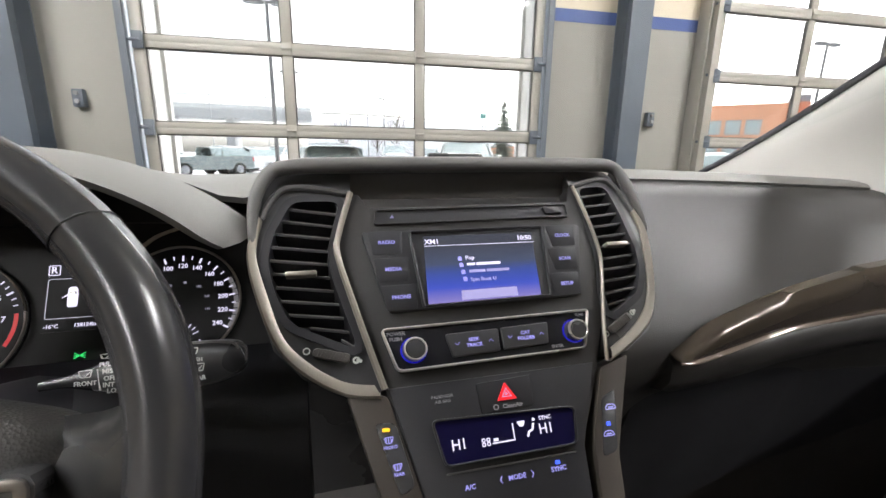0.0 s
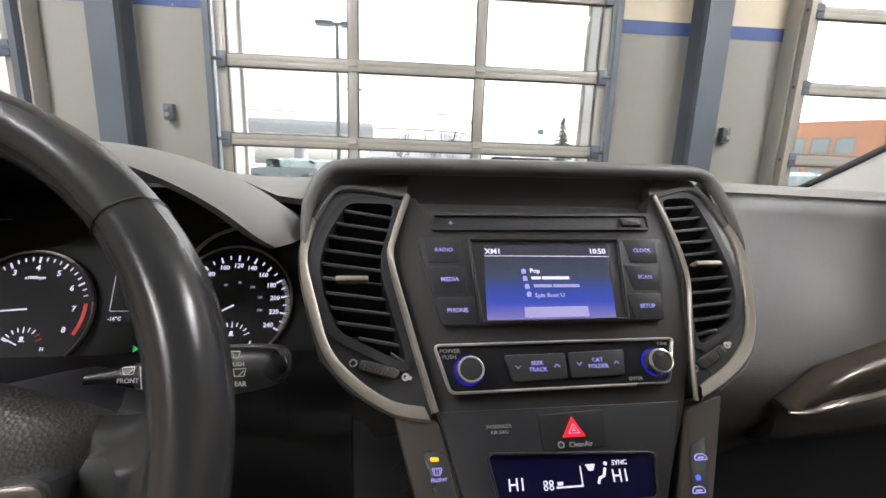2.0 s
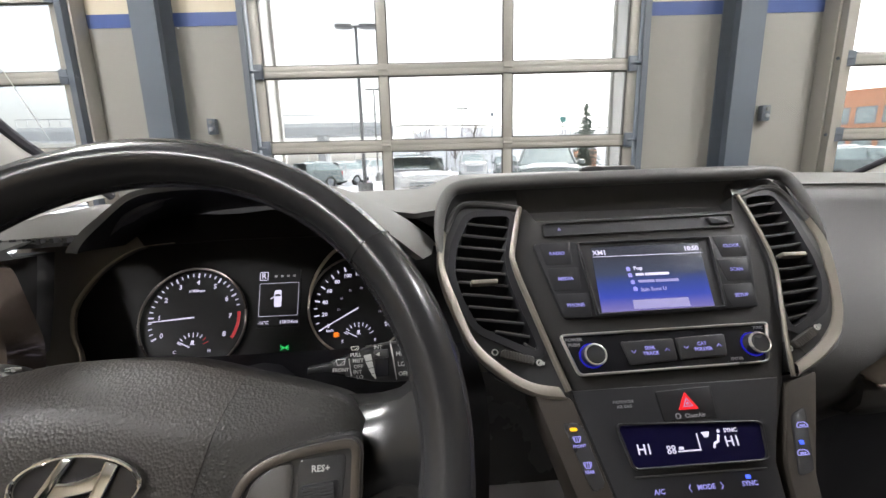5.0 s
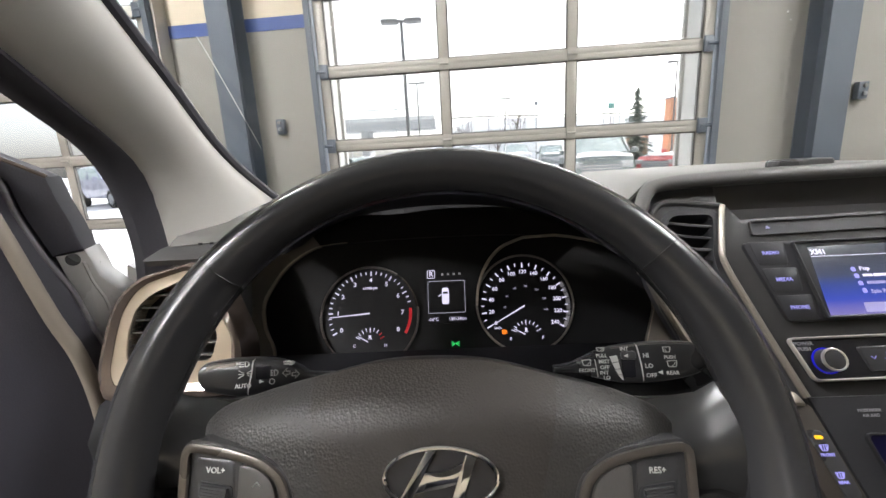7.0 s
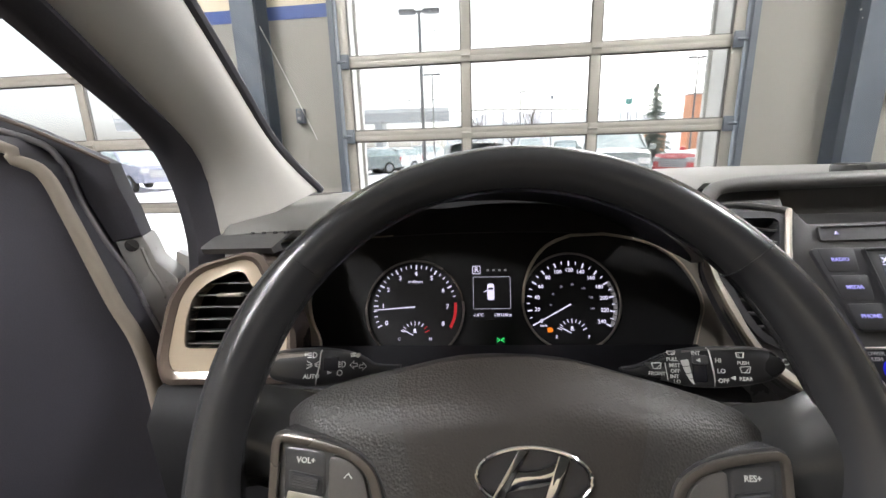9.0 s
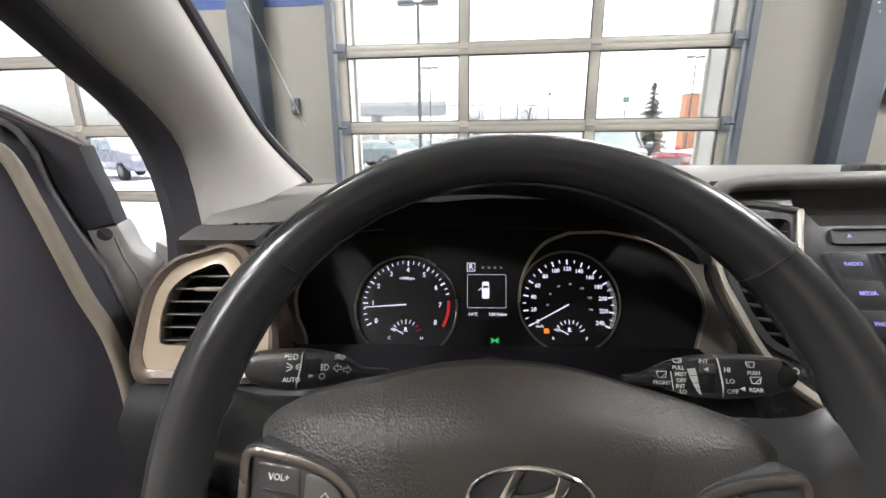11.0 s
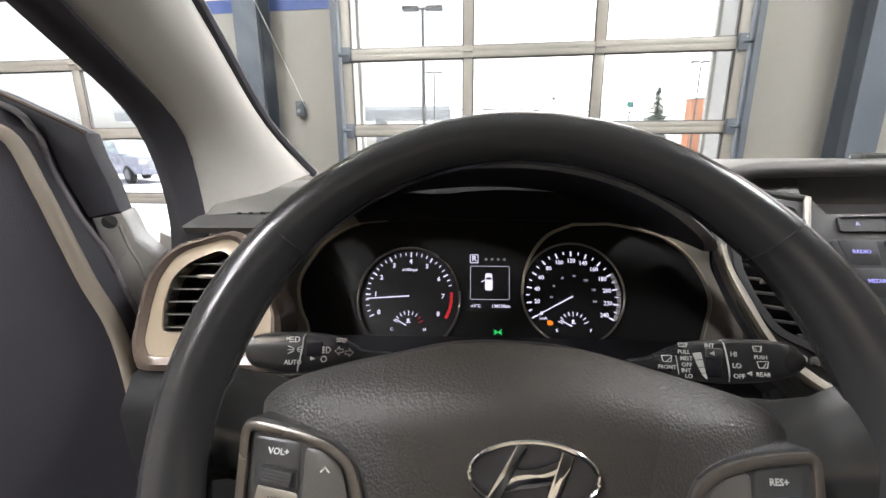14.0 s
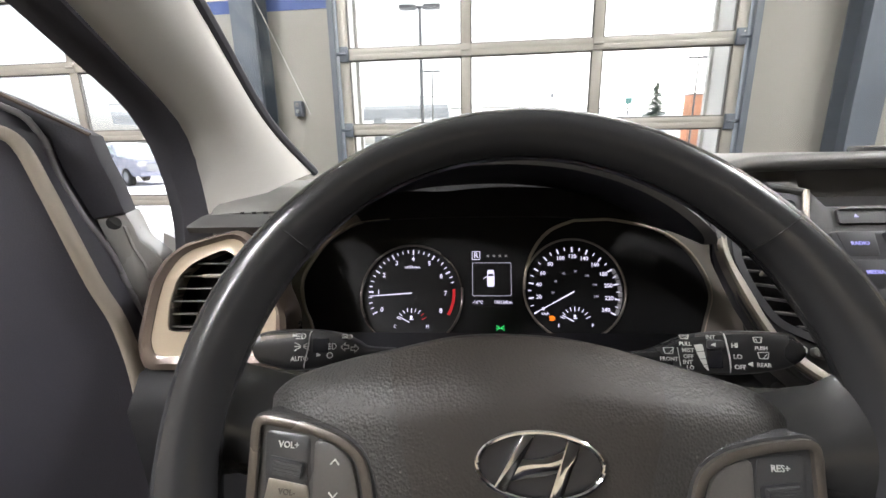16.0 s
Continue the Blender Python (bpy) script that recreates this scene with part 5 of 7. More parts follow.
        for q in (-0.0012, 0.0004, 0.002):
            box(bm, (q - 0.0008, -0.0015, 0), (q - 0.0003, 0.0015, 0.0004), m)
        part("key_mark", bm, BLUE_LIT, c, "blue-lit key symbol")
    for at in ((0.0797, -0.0663), (0.0726, -0.0853)):
        bm = bmesh.new()
        m = STK @ Matrix.Translation((*at, 0.0022))
        car = rounded([(-0.0046, -0.0018), (0.0046, -0.0018), (0.0046, 0.0004), (0.0026, 0.0024), (-0.0026, 0.0024), (-0.0046, 0.0004)], 0.001)
        band(bm, car, inset(car, 0.0007), 0, 0.0004, m)
        box(bm, (-0.002, -0.0007, 0), (0.0024, 0.0004, 0.0004), m)
        part("key_mark", bm, BLUE_LIT, c, "blue-lit key symbol")
    # hazard key
    bm = bmesh.new()
    prism(bm, rounded([(-0.0250, -0.0345), (0.0195, -0.0330), (0.0175, -0.0560), (-0.0240, -0.0570)], 0.002), -0.001, 0.0016, STK, bevel=0.0008)
    hz = part("hazard_key", bm, MATTE, c, "black hazard key")
    bm = bmesh.new()
    tri = rounded([(-0.0030, -0.0362), (-0.0108, -0.0492), (0.0048, -0.0492)], 0.0008)
    prism(bm, tri, 0.0014, 0.0022, STK)
    part("hazard_triangle", bm, RED_LIT, hz, "lit red warning triangle")
    bm = bmesh.new()
    for d in (0.0022, 0.0037):
        t3 = [(-0.0030, -0.0362), (-0.0108, -0.0492), (0.0048, -0.0492)]
        band(bm, inset(t3, d), inset(t3, d + 0.0005), 0.0021, 0.0025, STK)
    part("triangle_lines", bm, PINK, hz)
    writing("PASSENGER", 0.0031, (-0.0512, -0.0405, 0.0012), STK, DIM, c)
    writing("AIR BAG", 0.0031, (-0.0512, -0.0440, 0.0012), STK, DIM, c)
    writing("CleanAir", 0.0044, (0.0005, -0.0538, 0.0020), STK, DIM, c)
    bm = bmesh.new()
    band(bm, circle(-0.0125, -0.0535, 0.0022, 14), circle(-0.0125, -0.0535, 0.0014, 14), 0.0016, 0.0021, STK)
    part("air_mark", bm, DIM, c)
    return c


def radio():
    r = thing("car_radio", "black car radio with a lit blue display", "radio", tuple(on(STK, 0, 0.06)))
    bez = rounded([(-0.1005, 0.0975), (0.0975, 0.0985), (0.0810, 0.0290), (-0.0845, 0.0270)], 0.006, 4)
    bm = bmesh.new()
    prism(bm, bez, -0.01, 0.0018, STK, bevel=0.0012)
    part("bezel", bm, MATTE, r, "black radio face", smooth=30)
    scr = rounded([(-0.0625, 0.0962), (0.0585, 0.0972), (0.0525, 0.0290), (-0.0575, 0.0280)], 0.003, 3)
    bm = bmesh.new()
    band(bm, scr, inset(scr, 0.0022), 0.001, 0.0042, STK, bulge=0.0006)
    part("screen_surround", bm, MATTE, r, "gloss black screen surround", smooth=30)
    bm = bmesh.new()
    prism(bm, inset(scr, 0.0022), -0.002, 0.0022, STK)
    part("screen_glass", bm, MATTE, r, smooth=0)
    bm = bmesh.new()
    prism(bm, [(-0.0505, 0.0905), (0.0470, 0.0912), (0.0430, 0.0312), (-0.0528, 0.0308)], 0.0020, 0.0026, STK)
    part("display", bm, SCREEN, r, "lit blue radio display", smooth=0)
    writing("XM1", 0.0062, (-0.0500, 0.0852, 0.0027), STK, WHITE_LIT, r, align="LEFT")
    writing("10:50", 0.0062, (0.0455, 0.0858, 0.0027), STK, WHITE_LIT, r, align="RIGHT")
    writing("Pop", 0.0050, (-0.0175, 0.0690, 0.0027), STK, WHITE_LIT, r, align="LEFT")
    bm = bmesh.new()
    bars(bm, STK @ Matrix.Translation((0, 0, 0.0026)), [(-0.0505, 0.0815, 0.098, 0.0004), (-0.0168, 0.0632, 0.007, 0.0022), (-0.0088, 0.0632, 0.021, 0.0024)])
    part("display_line", bm, WHITE_LIT, r)
    writing("Spin Bout U", 0.0046, (-0.0160, 0.0492, 0.0027), STK, PINK, r, align="LEFT")
    for one in ((-0.0160, 0.0568, 0.014, 0.0024), (-0.001, 0.0568, 0.020, 0.0024)):
        bm = bmesh.new()
        bars(bm, STK @ Matrix.Translation((0, 0, 0.0026)), [one])
        part("display_bar", bm, PINK, r)
    bm = bmesh.new()
    for y, x in ((0.0690, -0.0222), (0.0632, -0.0217), (0.0568, -0.0210), (0.0505, -0.0203)):
        bm = bmesh.new()
        prism(bm, circle(x, y, 0.0018, 10), 0.0026, 0.003, STK)
        box(bm, (x - 0.0016, y - 0.0022, 0.0026), (x + 0.0016, y - 0.0008, 0.003), STK)
        part("display_icon", bm, BLUE_LIT, r)
    bm = bmesh.new()
    prism(bm, [(-0.0250, 0.0402), (0.0225, 0.0404), (0.0225, 0.0325), (-0.0255, 0.0322)], 0.0024, 0.0029, STK)
    part("display_key", bm, PINK, r, "pale key on the display")
    for t, u, v in (("RADIO", -0.0805, 0.0866), ("MEDIA", -0.0772, 0.0625), ("PHONE", -0.0730, 0.0385), ("CLOCK", 0.0765, 0.0872), ("SCAN", 0.0735, 0.0640), ("SETUP", 0.0698, 0.0400)):
        k = bmesh.new()
        prism(k, rounded([(u - 0.0145, v + 0.0105), (u + 0.0135, v + 0.0105), (u + 0.0115, v - 0.0105), (u - 0.0115, v - 0.0105)], 0.002), 0.001, 0.0021, STK, bevel=0.0003)
        key = part("key", k, MATTE, r, "black radio key")
        writing(t, 0.0044, (u, v, 0.0022), STK, BLUE_LIT, key)
    # control strip in its chrome frame
    fr = rounded([(-0.0915, 0.0145), (0.0838, 0.0155), (0.0722, -0.0182), (-0.0815, -0.0195)], 0.005, 4)
    bm = bmesh.new()
    prism(bm, inset(fr, 0.0008), -0.006, 0.0012, STK)
    part("control_plate", bm, GLOSS, r, "gloss black control plate", smooth=0)
    bm = bmesh.new()
    band(bm, fr, inset(fr, 0.0019), 0.0, 0.0026, STK, bulge=0.0008)
    part("control_frame", bm, SILVERB, r, "thin chrome frame", smooth=30)
    for u, v in ((-0.0679, -0.0040), (0.0650, -0.0025)):
        k = bmesh.new()
        band(k, circle(u, v, 0.0100, 28), circle(u, v, 0.0090, 28), 0.001, 0.002, STK)
        knob = part("knob", k, HALO, r, "glowing blue ring round a knob")
        k = bmesh.new()
        loft(k, [[on(STK, *p, w) for p in circle(u, v, rad, 28)] for rad, w in ((0.0088, 0.001), (0.0086, 0.0085))], closed=True)
        part("knob_side", k, BLACK, knob, "black knob side")
        k = bmesh.new()
        loft(k, [[on(STK, *p, w) for p in circle(u, v, rad, 28)] for rad, w in ((0.0086, 0.0080), (0.0088, 0.0092), (0.0085, 0.0102), (0.0078, 0.0105), (0.0073, 0.0098))], closed=True)
        part("knob_ring", k, SILVERB, knob, "chrome knob ring")
        k = bmesh.new()
        prism(k, circle(u, v, 0.0074, 24), 0.006, 0.0098, STK, bevel=0.0006)
        part("knob_cap", k, BLACK, knob, "black knob cap")
    for ps, lines, u, v in (([(-0.0434, 0.0055), (-0.0004, 0.0060), (-0.0014, -0.0118), (-0.0393, -0.0130)], ("SEEK", "TRACK"), -0.0215, -0.003), ([(0.0018, 0.0062), (0.0428, 0.0072), (0.0399, -0.0103), (0.0018, -0.0116)], ("CAT", "FOLDER"), 0.0215, -0.002)):
        k = bmesh.new()
        prism(k, rounded(ps, 0.002), 0.0, 0.0034, STK, bevel=0.001)
        key = part("rocker_key", k, BLACK, r, "black rocker key")
        writing(lines[0], 0.0040, (u, v + 0.0022, 0.0035), STK, BLUE_LIT, key)
        writing(lines[1], 0.0040, (u, v - 0.0022, 0.0035), STK, BLUE_LIT, key)
        for sx, up in ((-0.0135, -1), (0.0135, 1)):
            k = bmesh.new()
            tube(k, [on(STK, u + sx - 0.0018, v - 0.0009 * up, 0.0036), on(STK, u + sx, v + 0.0011 * up, 0.0036), on(STK, u + sx + 0.0018, v - 0.0009 * up, 0.0036)], 0.0004, n=4)
            part("arrow", k, BLUE_LIT, key)
    writing("POWER", 0.0040, (-0.0800, 0.0095, 0.0014), STK, DIM, r)
    writing("PUSH", 0.0040, (-0.0805, 0.0053, 0.0014), STK, DIM, r)
    writing("ENTER", 0.0034, (0.0478, -0.0135, 0.0014), STK, DIM, r)
    writing("TUNE", 0.0032, (0.0735, 0.0110, 0.0014), STK, DIM, r)


def climate():
    c = thing("climate_panel", "black climate panel with white lit figures", "climate panel", tuple(on(STK, 0, -0.08)))
    ps = rounded([(-0.0600, -0.0570), (0.0480, -0.0620), (0.0440, -0.0870), (-0.0540, -0.0865)], 0.004)
    bm = bmesh.new()
    prism(bm, ps, 0.0, 0.0018, STK)
    part("display", bm, LCD, c, "dark blue lit display", smooth=0)
    bm = bmesh.new()
    band(bm, inset(ps, -0.0016), ps, 0.0, 0.0034, STK, bulge=0.0004)
    part("display_frame", bm, MATTE, c, "matt black display frame")
    m = STK @ Matrix.Translation((0.002, -0.0005, 0.0019))
    bm = bmesh.new()

    def seg(x, y, h, w, which):
        t = 0.0010
        for k in which:
            if k == "l":
                box(bm, (x, y, 0), (x + t, y + h, 0.0003), m)
            if k == "r":
                box(bm, (x + w - t, y, 0), (x + w, y + h, 0.0003), m)
            if k == "m":
                box(bm, (x + t, y + h / 2 - t / 2, 0), (x + w - t, y + h / 2 + t / 2, 0.0003), m)
    bm = bmesh.new()
    seg(-0.0508, -0.0775, 0.0070, 0.0056, "lmr")
    part("letter", bm, WHITE_LIT, c)
    bm = bmesh.new()
    seg(-0.0428, -0.0775, 0.0070, 0.0012, "l")
    part("letter", bm, WHITE_LIT, c)
    bm = bmesh.new()
    seg(0.0157, -0.0765, 0.0072, 0.0056, "lmr")
    part("letter", bm, WHITE_LIT, c)
    bm = bmesh.new()
    seg(0.0240, -0.0765, 0.0072, 0.0012, "l")
    part("letter", bm, WHITE_LIT, c)
    bm = bmesh.new()
    box(bm, (-0.0215, -0.0778, 0), (-0.0045, -0.0768, 0.0003), m)
    box(bm, (-0.0050, -0.0778, 0), (-0.0042, -0.0660, 0.0003), m)
    for dx, dy in ((-0.0018, 0.0012), (0.0018, 0.0012), (-0.0018, -0.0016), (0.0018, -0.0016)):
        band(bm, circle(-0.0262 + dx, -0.0755 + dy, 0.0015, 10), circle(-0.0262 + dx, -0.0755 + dy, 0.0008, 10), 0, 0.0003, m)
    box(bm, (-0.0205, -0.0762, 0), (-0.0170, -0.0742, 0.0003), m)
    part("fan_symbol", bm, WHITE_LIT, c)
    bm = bmesh.new()
    sh = rounded([(-0.0012, -0.0652), (0.0054, -0.0652), (0.0036, -0.0692), (0.0006, -0.0692)], 0.001)
    prism(bm, sh, 0, 0.0003, m)
    part("demister_symbol", bm, WHITE_LIT, c)
    bm = bmesh.new()
    prism(bm, circle(0.0122, -0.0655, 0.0012, 12), 0, 0.0003, m)
    tube(bm, [m @ Vector(p) for p in ((0.0116, -0.0680, 0.0003), (0.0100, -0.0724, 0.0003), (0.0070, -0.0735, 0.0003), (0.0058, -0.0768, 0.0003))], 0.0009, n=5)
    part("airflow_symbol", bm, WHITE_LIT, c)
    writing("SYNC", 0.0040, (0.0235, -0.0660, 0.002), STK, WHITE_LIT, c)
    for t, u, v in (("A/C", -0.0398, -0.1030), ("MODE", -0.0055, -0.1023), ("SYNC", 0.0266, -0.1024)):
        writing(t, 0.0046, (u, v, 0.0011), STK, BLUE_LIT, c)
    bm = bmesh.new()
    tube(bm, [on(STK, -0.0165, -0.0999, 0.001), on(STK, -0.0180, -0.1022, 0.001), on(STK, -0.0165, -0.1045, 0.001)], 0.0004, n=4)
    part("bracket", bm, BLUE_LIT, c)
    bm = bmesh.new()
    tube(bm, [on(STK, 0.0055, -0.0999, 0.001), on(STK, 0.0070, -0.1022, 0.001), on(STK, 0.0055, -0.1045, 0.001)], 0.0004, n=4)
    part("bracket", bm, BLUE_LIT, c)
    bm = bmesh.new()
    prism(bm, rounded([(0.0250, -0.0968), (0.0285, -0.0968), (0.0285, -0.0993), (0.0250, -0.0993)], 0.0005), 0.0008, 0.0016, STK)
    part("blue_lamp", bm, DOT, c, "lit blue lamp")
    bm = bmesh.new()
    tube(bm, [on(STK, -0.0550, -0.0925, 0.001), on(STK, 0.0430, -0.0935, 0.001)], 0.0006, n=5)
    part("key_edge", bm, DASH, c)


centre_stack()
radio()
climate()
centre_vent(False)
centre_vent(True)


# ---- driver's outer vent ----
def outer_vent():
    v = thing("air_vent", "corner air vent with dark slats in a pale gloss frame", "air vent", (-0.60, 0.43, 0.93))
    m = axes((-0.60, 0.446, 0.985), (1, 0, 0), (0, 0.3, 1))
    hole = rounded([(-0.0395, -0.0260), (-0.0385, 0.0000), (-0.0310, 0.0230), (-0.0160, 0.0365), (0.0110, 0.0475), (0.0190, 0.0450), (0.0480, -0.0030), (0.0410, -0.0270)], 0.006)
    pale = rounded([(-0.0500, -0.0480), (-0.0545, -0.0340), (-0.0485, 0.0000), (-0.0430, 0.0210), (-0.0310, 0.0390), (-0.0170, 0.0480), (0.0190, 0.0580), (0.0300, 0.0540), (0.0610, -0.0060), (0.0600, -0.0460)], 0.006)
    rim = rounded([(-0.0600, -0.0600), (-0.0660, -0.0360), (-0.0612, -0.0100), (-0.0560, 0.0170), (-0.0440, 0.0385), (-0.0240, 0.0535), (0.0230, 0.0655), (0.0380, 0.0610), (0.0690, -0.0090), (0.0720, -0.0580)], 0.008)
    k = 56
    h, p, r = resample(hole, k), resample(pale, k), resample(rim, k)
    p = align(h, p)
    r = align(p, r)
    bm = bmesh.new()
    band(bm, r, p, -0.03, 0.006, m, bulge=0.003)
    part("rim", bm, BROWN, v, "glossy brown-grey vent rim", smooth=50)
    bm = bmesh.new()
    band(bm, p, h, -0.012, 0.005, m, bulge=-0.001)
    part("frame", bm, CREAM, v, "pale satin vent frame", smooth=50)
    bm = bmesh.new()
    loft(bm, [[m @ Vector((*q, 0.003)) for q in h], [m @ Vector((*q, -0.035)) for q in h]], closed=True)
    prism(bm, h, -0.037, -0.035, m)
    part("duct", bm, MATTE, v, "black vent duct")
    for i in range(7):
        y = 0.047 - i * 0.0115
        s = span(hole, y)
        if not s:
            continue
        bm = bmesh.new()
        loft(bm, [[m @ Vector((s[0], y, -0.002)), m @ Vector((s[1], y, -0.002))], [m @ Vector((s[0], y - 0.0005, -0.020)), m @ Vector((s[1], y - 0.0005, -0.020))]], thick=m.to_3x3() @ Vector((0, -0.0014, 0)))
        slat = part("slat", bm, MATTE, v)
        bm = bmesh.new()
        tube(bm, [m @ Vector((s[0], y - 0.0004, -0.0015)), m @ Vector((s[1], y - 0.0004, -0.0015))], 0.0008, n=6)
        part("slat_edge", bm, GREYKEY, slat, "grey front edge of a slat")
        if i == 2:
            bm = bmesh.new()
            box(bm, (s[0] + 0.020, y - 0.002, -0.004), (s[0] + 0.044, y + 0.0015, 0.004), m, bevel=0.001)
            part("tab", bm, SILVER, slat, "satin silver vent tab")
    bm = bmesh.new()
    box(bm, (-0.006, -0.042, 0.002), (0.018, -0.032, 0.007), m, bevel=0.002)
    part("thumb_wheel", bm, BLACK, v, "black thumb wheel")


outer_vent()


# ---- instruments ----
def instruments():
    c = thing("instrument_cluster", "black instrument cluster with two lit dials", "instrument cluster", tuple(on(CLU, 0, -0.06)))
    out = rounded([(-0.225, -0.075), (-0.225, 0.0), (-0.190, 0.065), (-0.130, 0.105), (0.0, 0.120), (0.130, 0.115), (0.205, 0.070), (0.235, 0.0), (0.230, -0.075)], 0.03, 6)
    bm = bmesh.new()
    prism(bm, out, -0.02, -0.006, CLU)
    part("face", bm, DIAL, c, "black instrument face", smooth=0)
    dish = [(-0.186, -0.070), (-0.1883, -0.0351), (-0.199, -0.0124), (-0.2027, 0.0146), (-0.1918, 0.0381), (-0.1766, 0.0578), (-0.1532, 0.0737), (-0.1295, 0.0795), (-0.06, 0.083), (0.02, 0.0835), (0.068, 0.0825), (0.126, 0.0785), (0.1753, 0.0672), (0.2024, 0.0491), (0.2185, 0.024), (0.2243, -0.0008), (0.2165, -0.0256), (0.20, -0.070)]
    wide = [(-0.27, -0.075), (-0.27, -0.04), (-0.27, -0.012), (-0.28, 0.03), (-0.275, 0.07), (-0.25, 0.095), (-0.20, 0.108), (-0.15, 0.115), (-0.06, 0.112), (0.02, 0.112), (0.08, 0.110), (0.130, 0.098), (0.175, 0.078), (0.205, 0.068), (0.24, 0.05), (0.25, 0.0), (0.25, -0.03), (0.25, -0.075)]
    dish = [(p.x, p.y) for p in spline([(u, v, 0) for u, v in dish], 3)]
    wide = [(p.x, p.y) for p in spline([(u, v, 0) for u, v in wide], 3)]
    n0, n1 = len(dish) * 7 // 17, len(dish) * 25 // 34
    # surround sides paled as lit, top blackened as shaded by the hood
    for name, i0, i1, mat, label in (("surround", 0, n0, SURROUND, "grey instrument surround"), ("surround_shaded", n0 - 1, n1, DIAL, "upper instrument surround, blackened for the hood's shade"), ("surround", n1 - 1, len(dish), SURROUND, "grey instrument surround")):
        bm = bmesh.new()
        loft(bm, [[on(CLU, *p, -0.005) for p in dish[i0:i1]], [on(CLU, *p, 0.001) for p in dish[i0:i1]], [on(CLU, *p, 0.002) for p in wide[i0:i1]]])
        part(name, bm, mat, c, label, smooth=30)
    left = [p for p in dish[:n0 + 2] if p[1] > -0.06]
    right = [(p.x, p.y) for p in spline([(0.0345, 0.004, 0), (0.0372, 0.026, 0), (0.0475, 0.0490, 0), (0.0645, 0.0670, 0), (0.0900, 0.0775, 0)], 5)] + [p for p in dish[len(dish) * 11 // 17:] if p[0] > 0.098 and p[1] > -0.06]
    for name, line in (("edge_trim", left), ("edge_trim", right)):
        bm = bmesh.new()
        k = len(line) - 1
        tube(bm, [on(CLU, u, v, 0.002) for u, v in line], [0.0006 + 0.0014 * math.sin(math.pi * min(1.0, 0.12 + i / k)) for i in range(k + 1)], n=6)
        part(name, bm, CREAM, c, "thin silver edge line")

    def dial(name, cu, cv, r, labels, sub, ring, needle, label):
        bm = bmesh.new()
        prism(bm, circle(cu, cv + ring[1], ring[0], 48), -0.008, -0.004, CLU)
        d = part(name, bm, DIAL, c, label, smooth=0)
        bm = bmesh.new()
        tube(bm, [on(CLU, *p, 0.0) for p in circle(cu, cv + ring[1], ring[0], 56)], 0.0013, n=6, closed=True)
        part("dial_ring", bm, BRONZE if name == "tachometer" else SILVER, d, "thin metal dial ring")
        n = len(labels) - 1
        minor = 4 if name == "tachometer" else 2
        for i in range(n * minor + 1):
            a = radians(208 - 238 * i / (n * minor))
            big = i % minor == 0
            l0, w = (r - (0.0052 if big else 0.0034)), (0.00075 if big else 0.0005)
            m = CLU @ Matrix.Translation((cu, cv, -0.0038)) @ Matrix.Rotation(a, 4, "Z")
            if name == "tachometer" and i > 6.6 * minor:
                continue
            bm = bmesh.new()
            box(bm, (l0, -w, 0), (r, w, 0.0004), m)
            part("tick", bm, WHITE_LIT, d)
        for i, t in enumerate(labels):
            a = radians(208 - 238 * i / n)
            writing(t, 0.0068 if name == "tachometer" else 0.0059, (cu + (r - 0.0108) * math.cos(a), cv + (r - 0.0100) * math.sin(a), -0.0036), CLU, WHITE_LIT, d, "numeral")
        bm = bmesh.new()
        a = radians(needle)
        m = CLU @ Matrix.Translation((cu, cv, -0.002)) @ Matrix.Rotation(a, 4, "Z")
        prism(bm, [(0.0, -0.0007), (r - 0.0015, -0.0004), (r - 0.0015, 0.0004), (0.0, 0.0007)], 0, 0.0008, m)
        part("needle", bm, WHITE_LIT, d, "white lit needle")
        # small gauge at the foot
        sv = cv - 0.0325
        for i in range(9):
            bm = bmesh.new()
            aa = radians(155 - 130 * i / 8)
            m = CLU @ Matrix.Translation((cu, sv, -0.0038)) @ Matrix.Rotation(aa, 4, "Z")
            box(bm, (0.0152 - (0.003 if i % 4 == 0 else 0.0018), -0.0004, 0), (0.0172, 0.0004, 0.0004), m)
            part("gauge_tick", bm, RED_ZONE if name == "tachometer" and i > 6 else WHITE_LIT, d)
        bm = bmesh.new()
        m = CLU @ Matrix.Translation((cu - 0.002, sv + 0.0022, -0.002)) @ Matrix.Rotation(radians(152), 4, "Z")
        prism(bm, [(0.0, -0.0005), (0.013, -0.0004), (0.013, 0.0004), (0.0, 0.0005)], 0, 0.0006, m)
        part("gauge_needle", bm, WHITE_LIT, d, "short white lit needle")
        for t, dx in zip(sub, (-0.0172, 0.0172)):
            writing(t, 0.0044, (cu + dx, sv - 0.002, -0.0036), CLU, WHITE_LIT, d, "numeral")
        bm = bmesh.new()
        m = CLU @ Matrix.Translation((cu, sv + 0.006, -0.0038))
        box(bm, (-0.0015, 0, 0), (0.0010, 0.0030, 0.0004), m)
        box(bm, (-0.0022, -0.0012, 0), (0.0022, -0.0004, 0.0004), m)
        part("gauge_symbol", bm, WHITE_LIT, d)
        return d

    tach = dial("tachometer", -0.0845, 0.0006, 0.0468, [str(i) for i in range(9)], ("C", "H"), (0.0540, -0.003), 184, "black rev counter with white figures")
    bm = bmesh.new()
    arc = circle(-0.0845, 0.0006, 0.0466, 14, 12, -30)
    arc2 = circle(-0.0845, 0.0006, 0.0436, 14, 12, -30)
    for i in range(13):
        if i > 1:
            prism(bm, [arc[i], arc[i + 1], arc2[i + 1], arc2[i]], -0.0038, -0.0034, CLU)
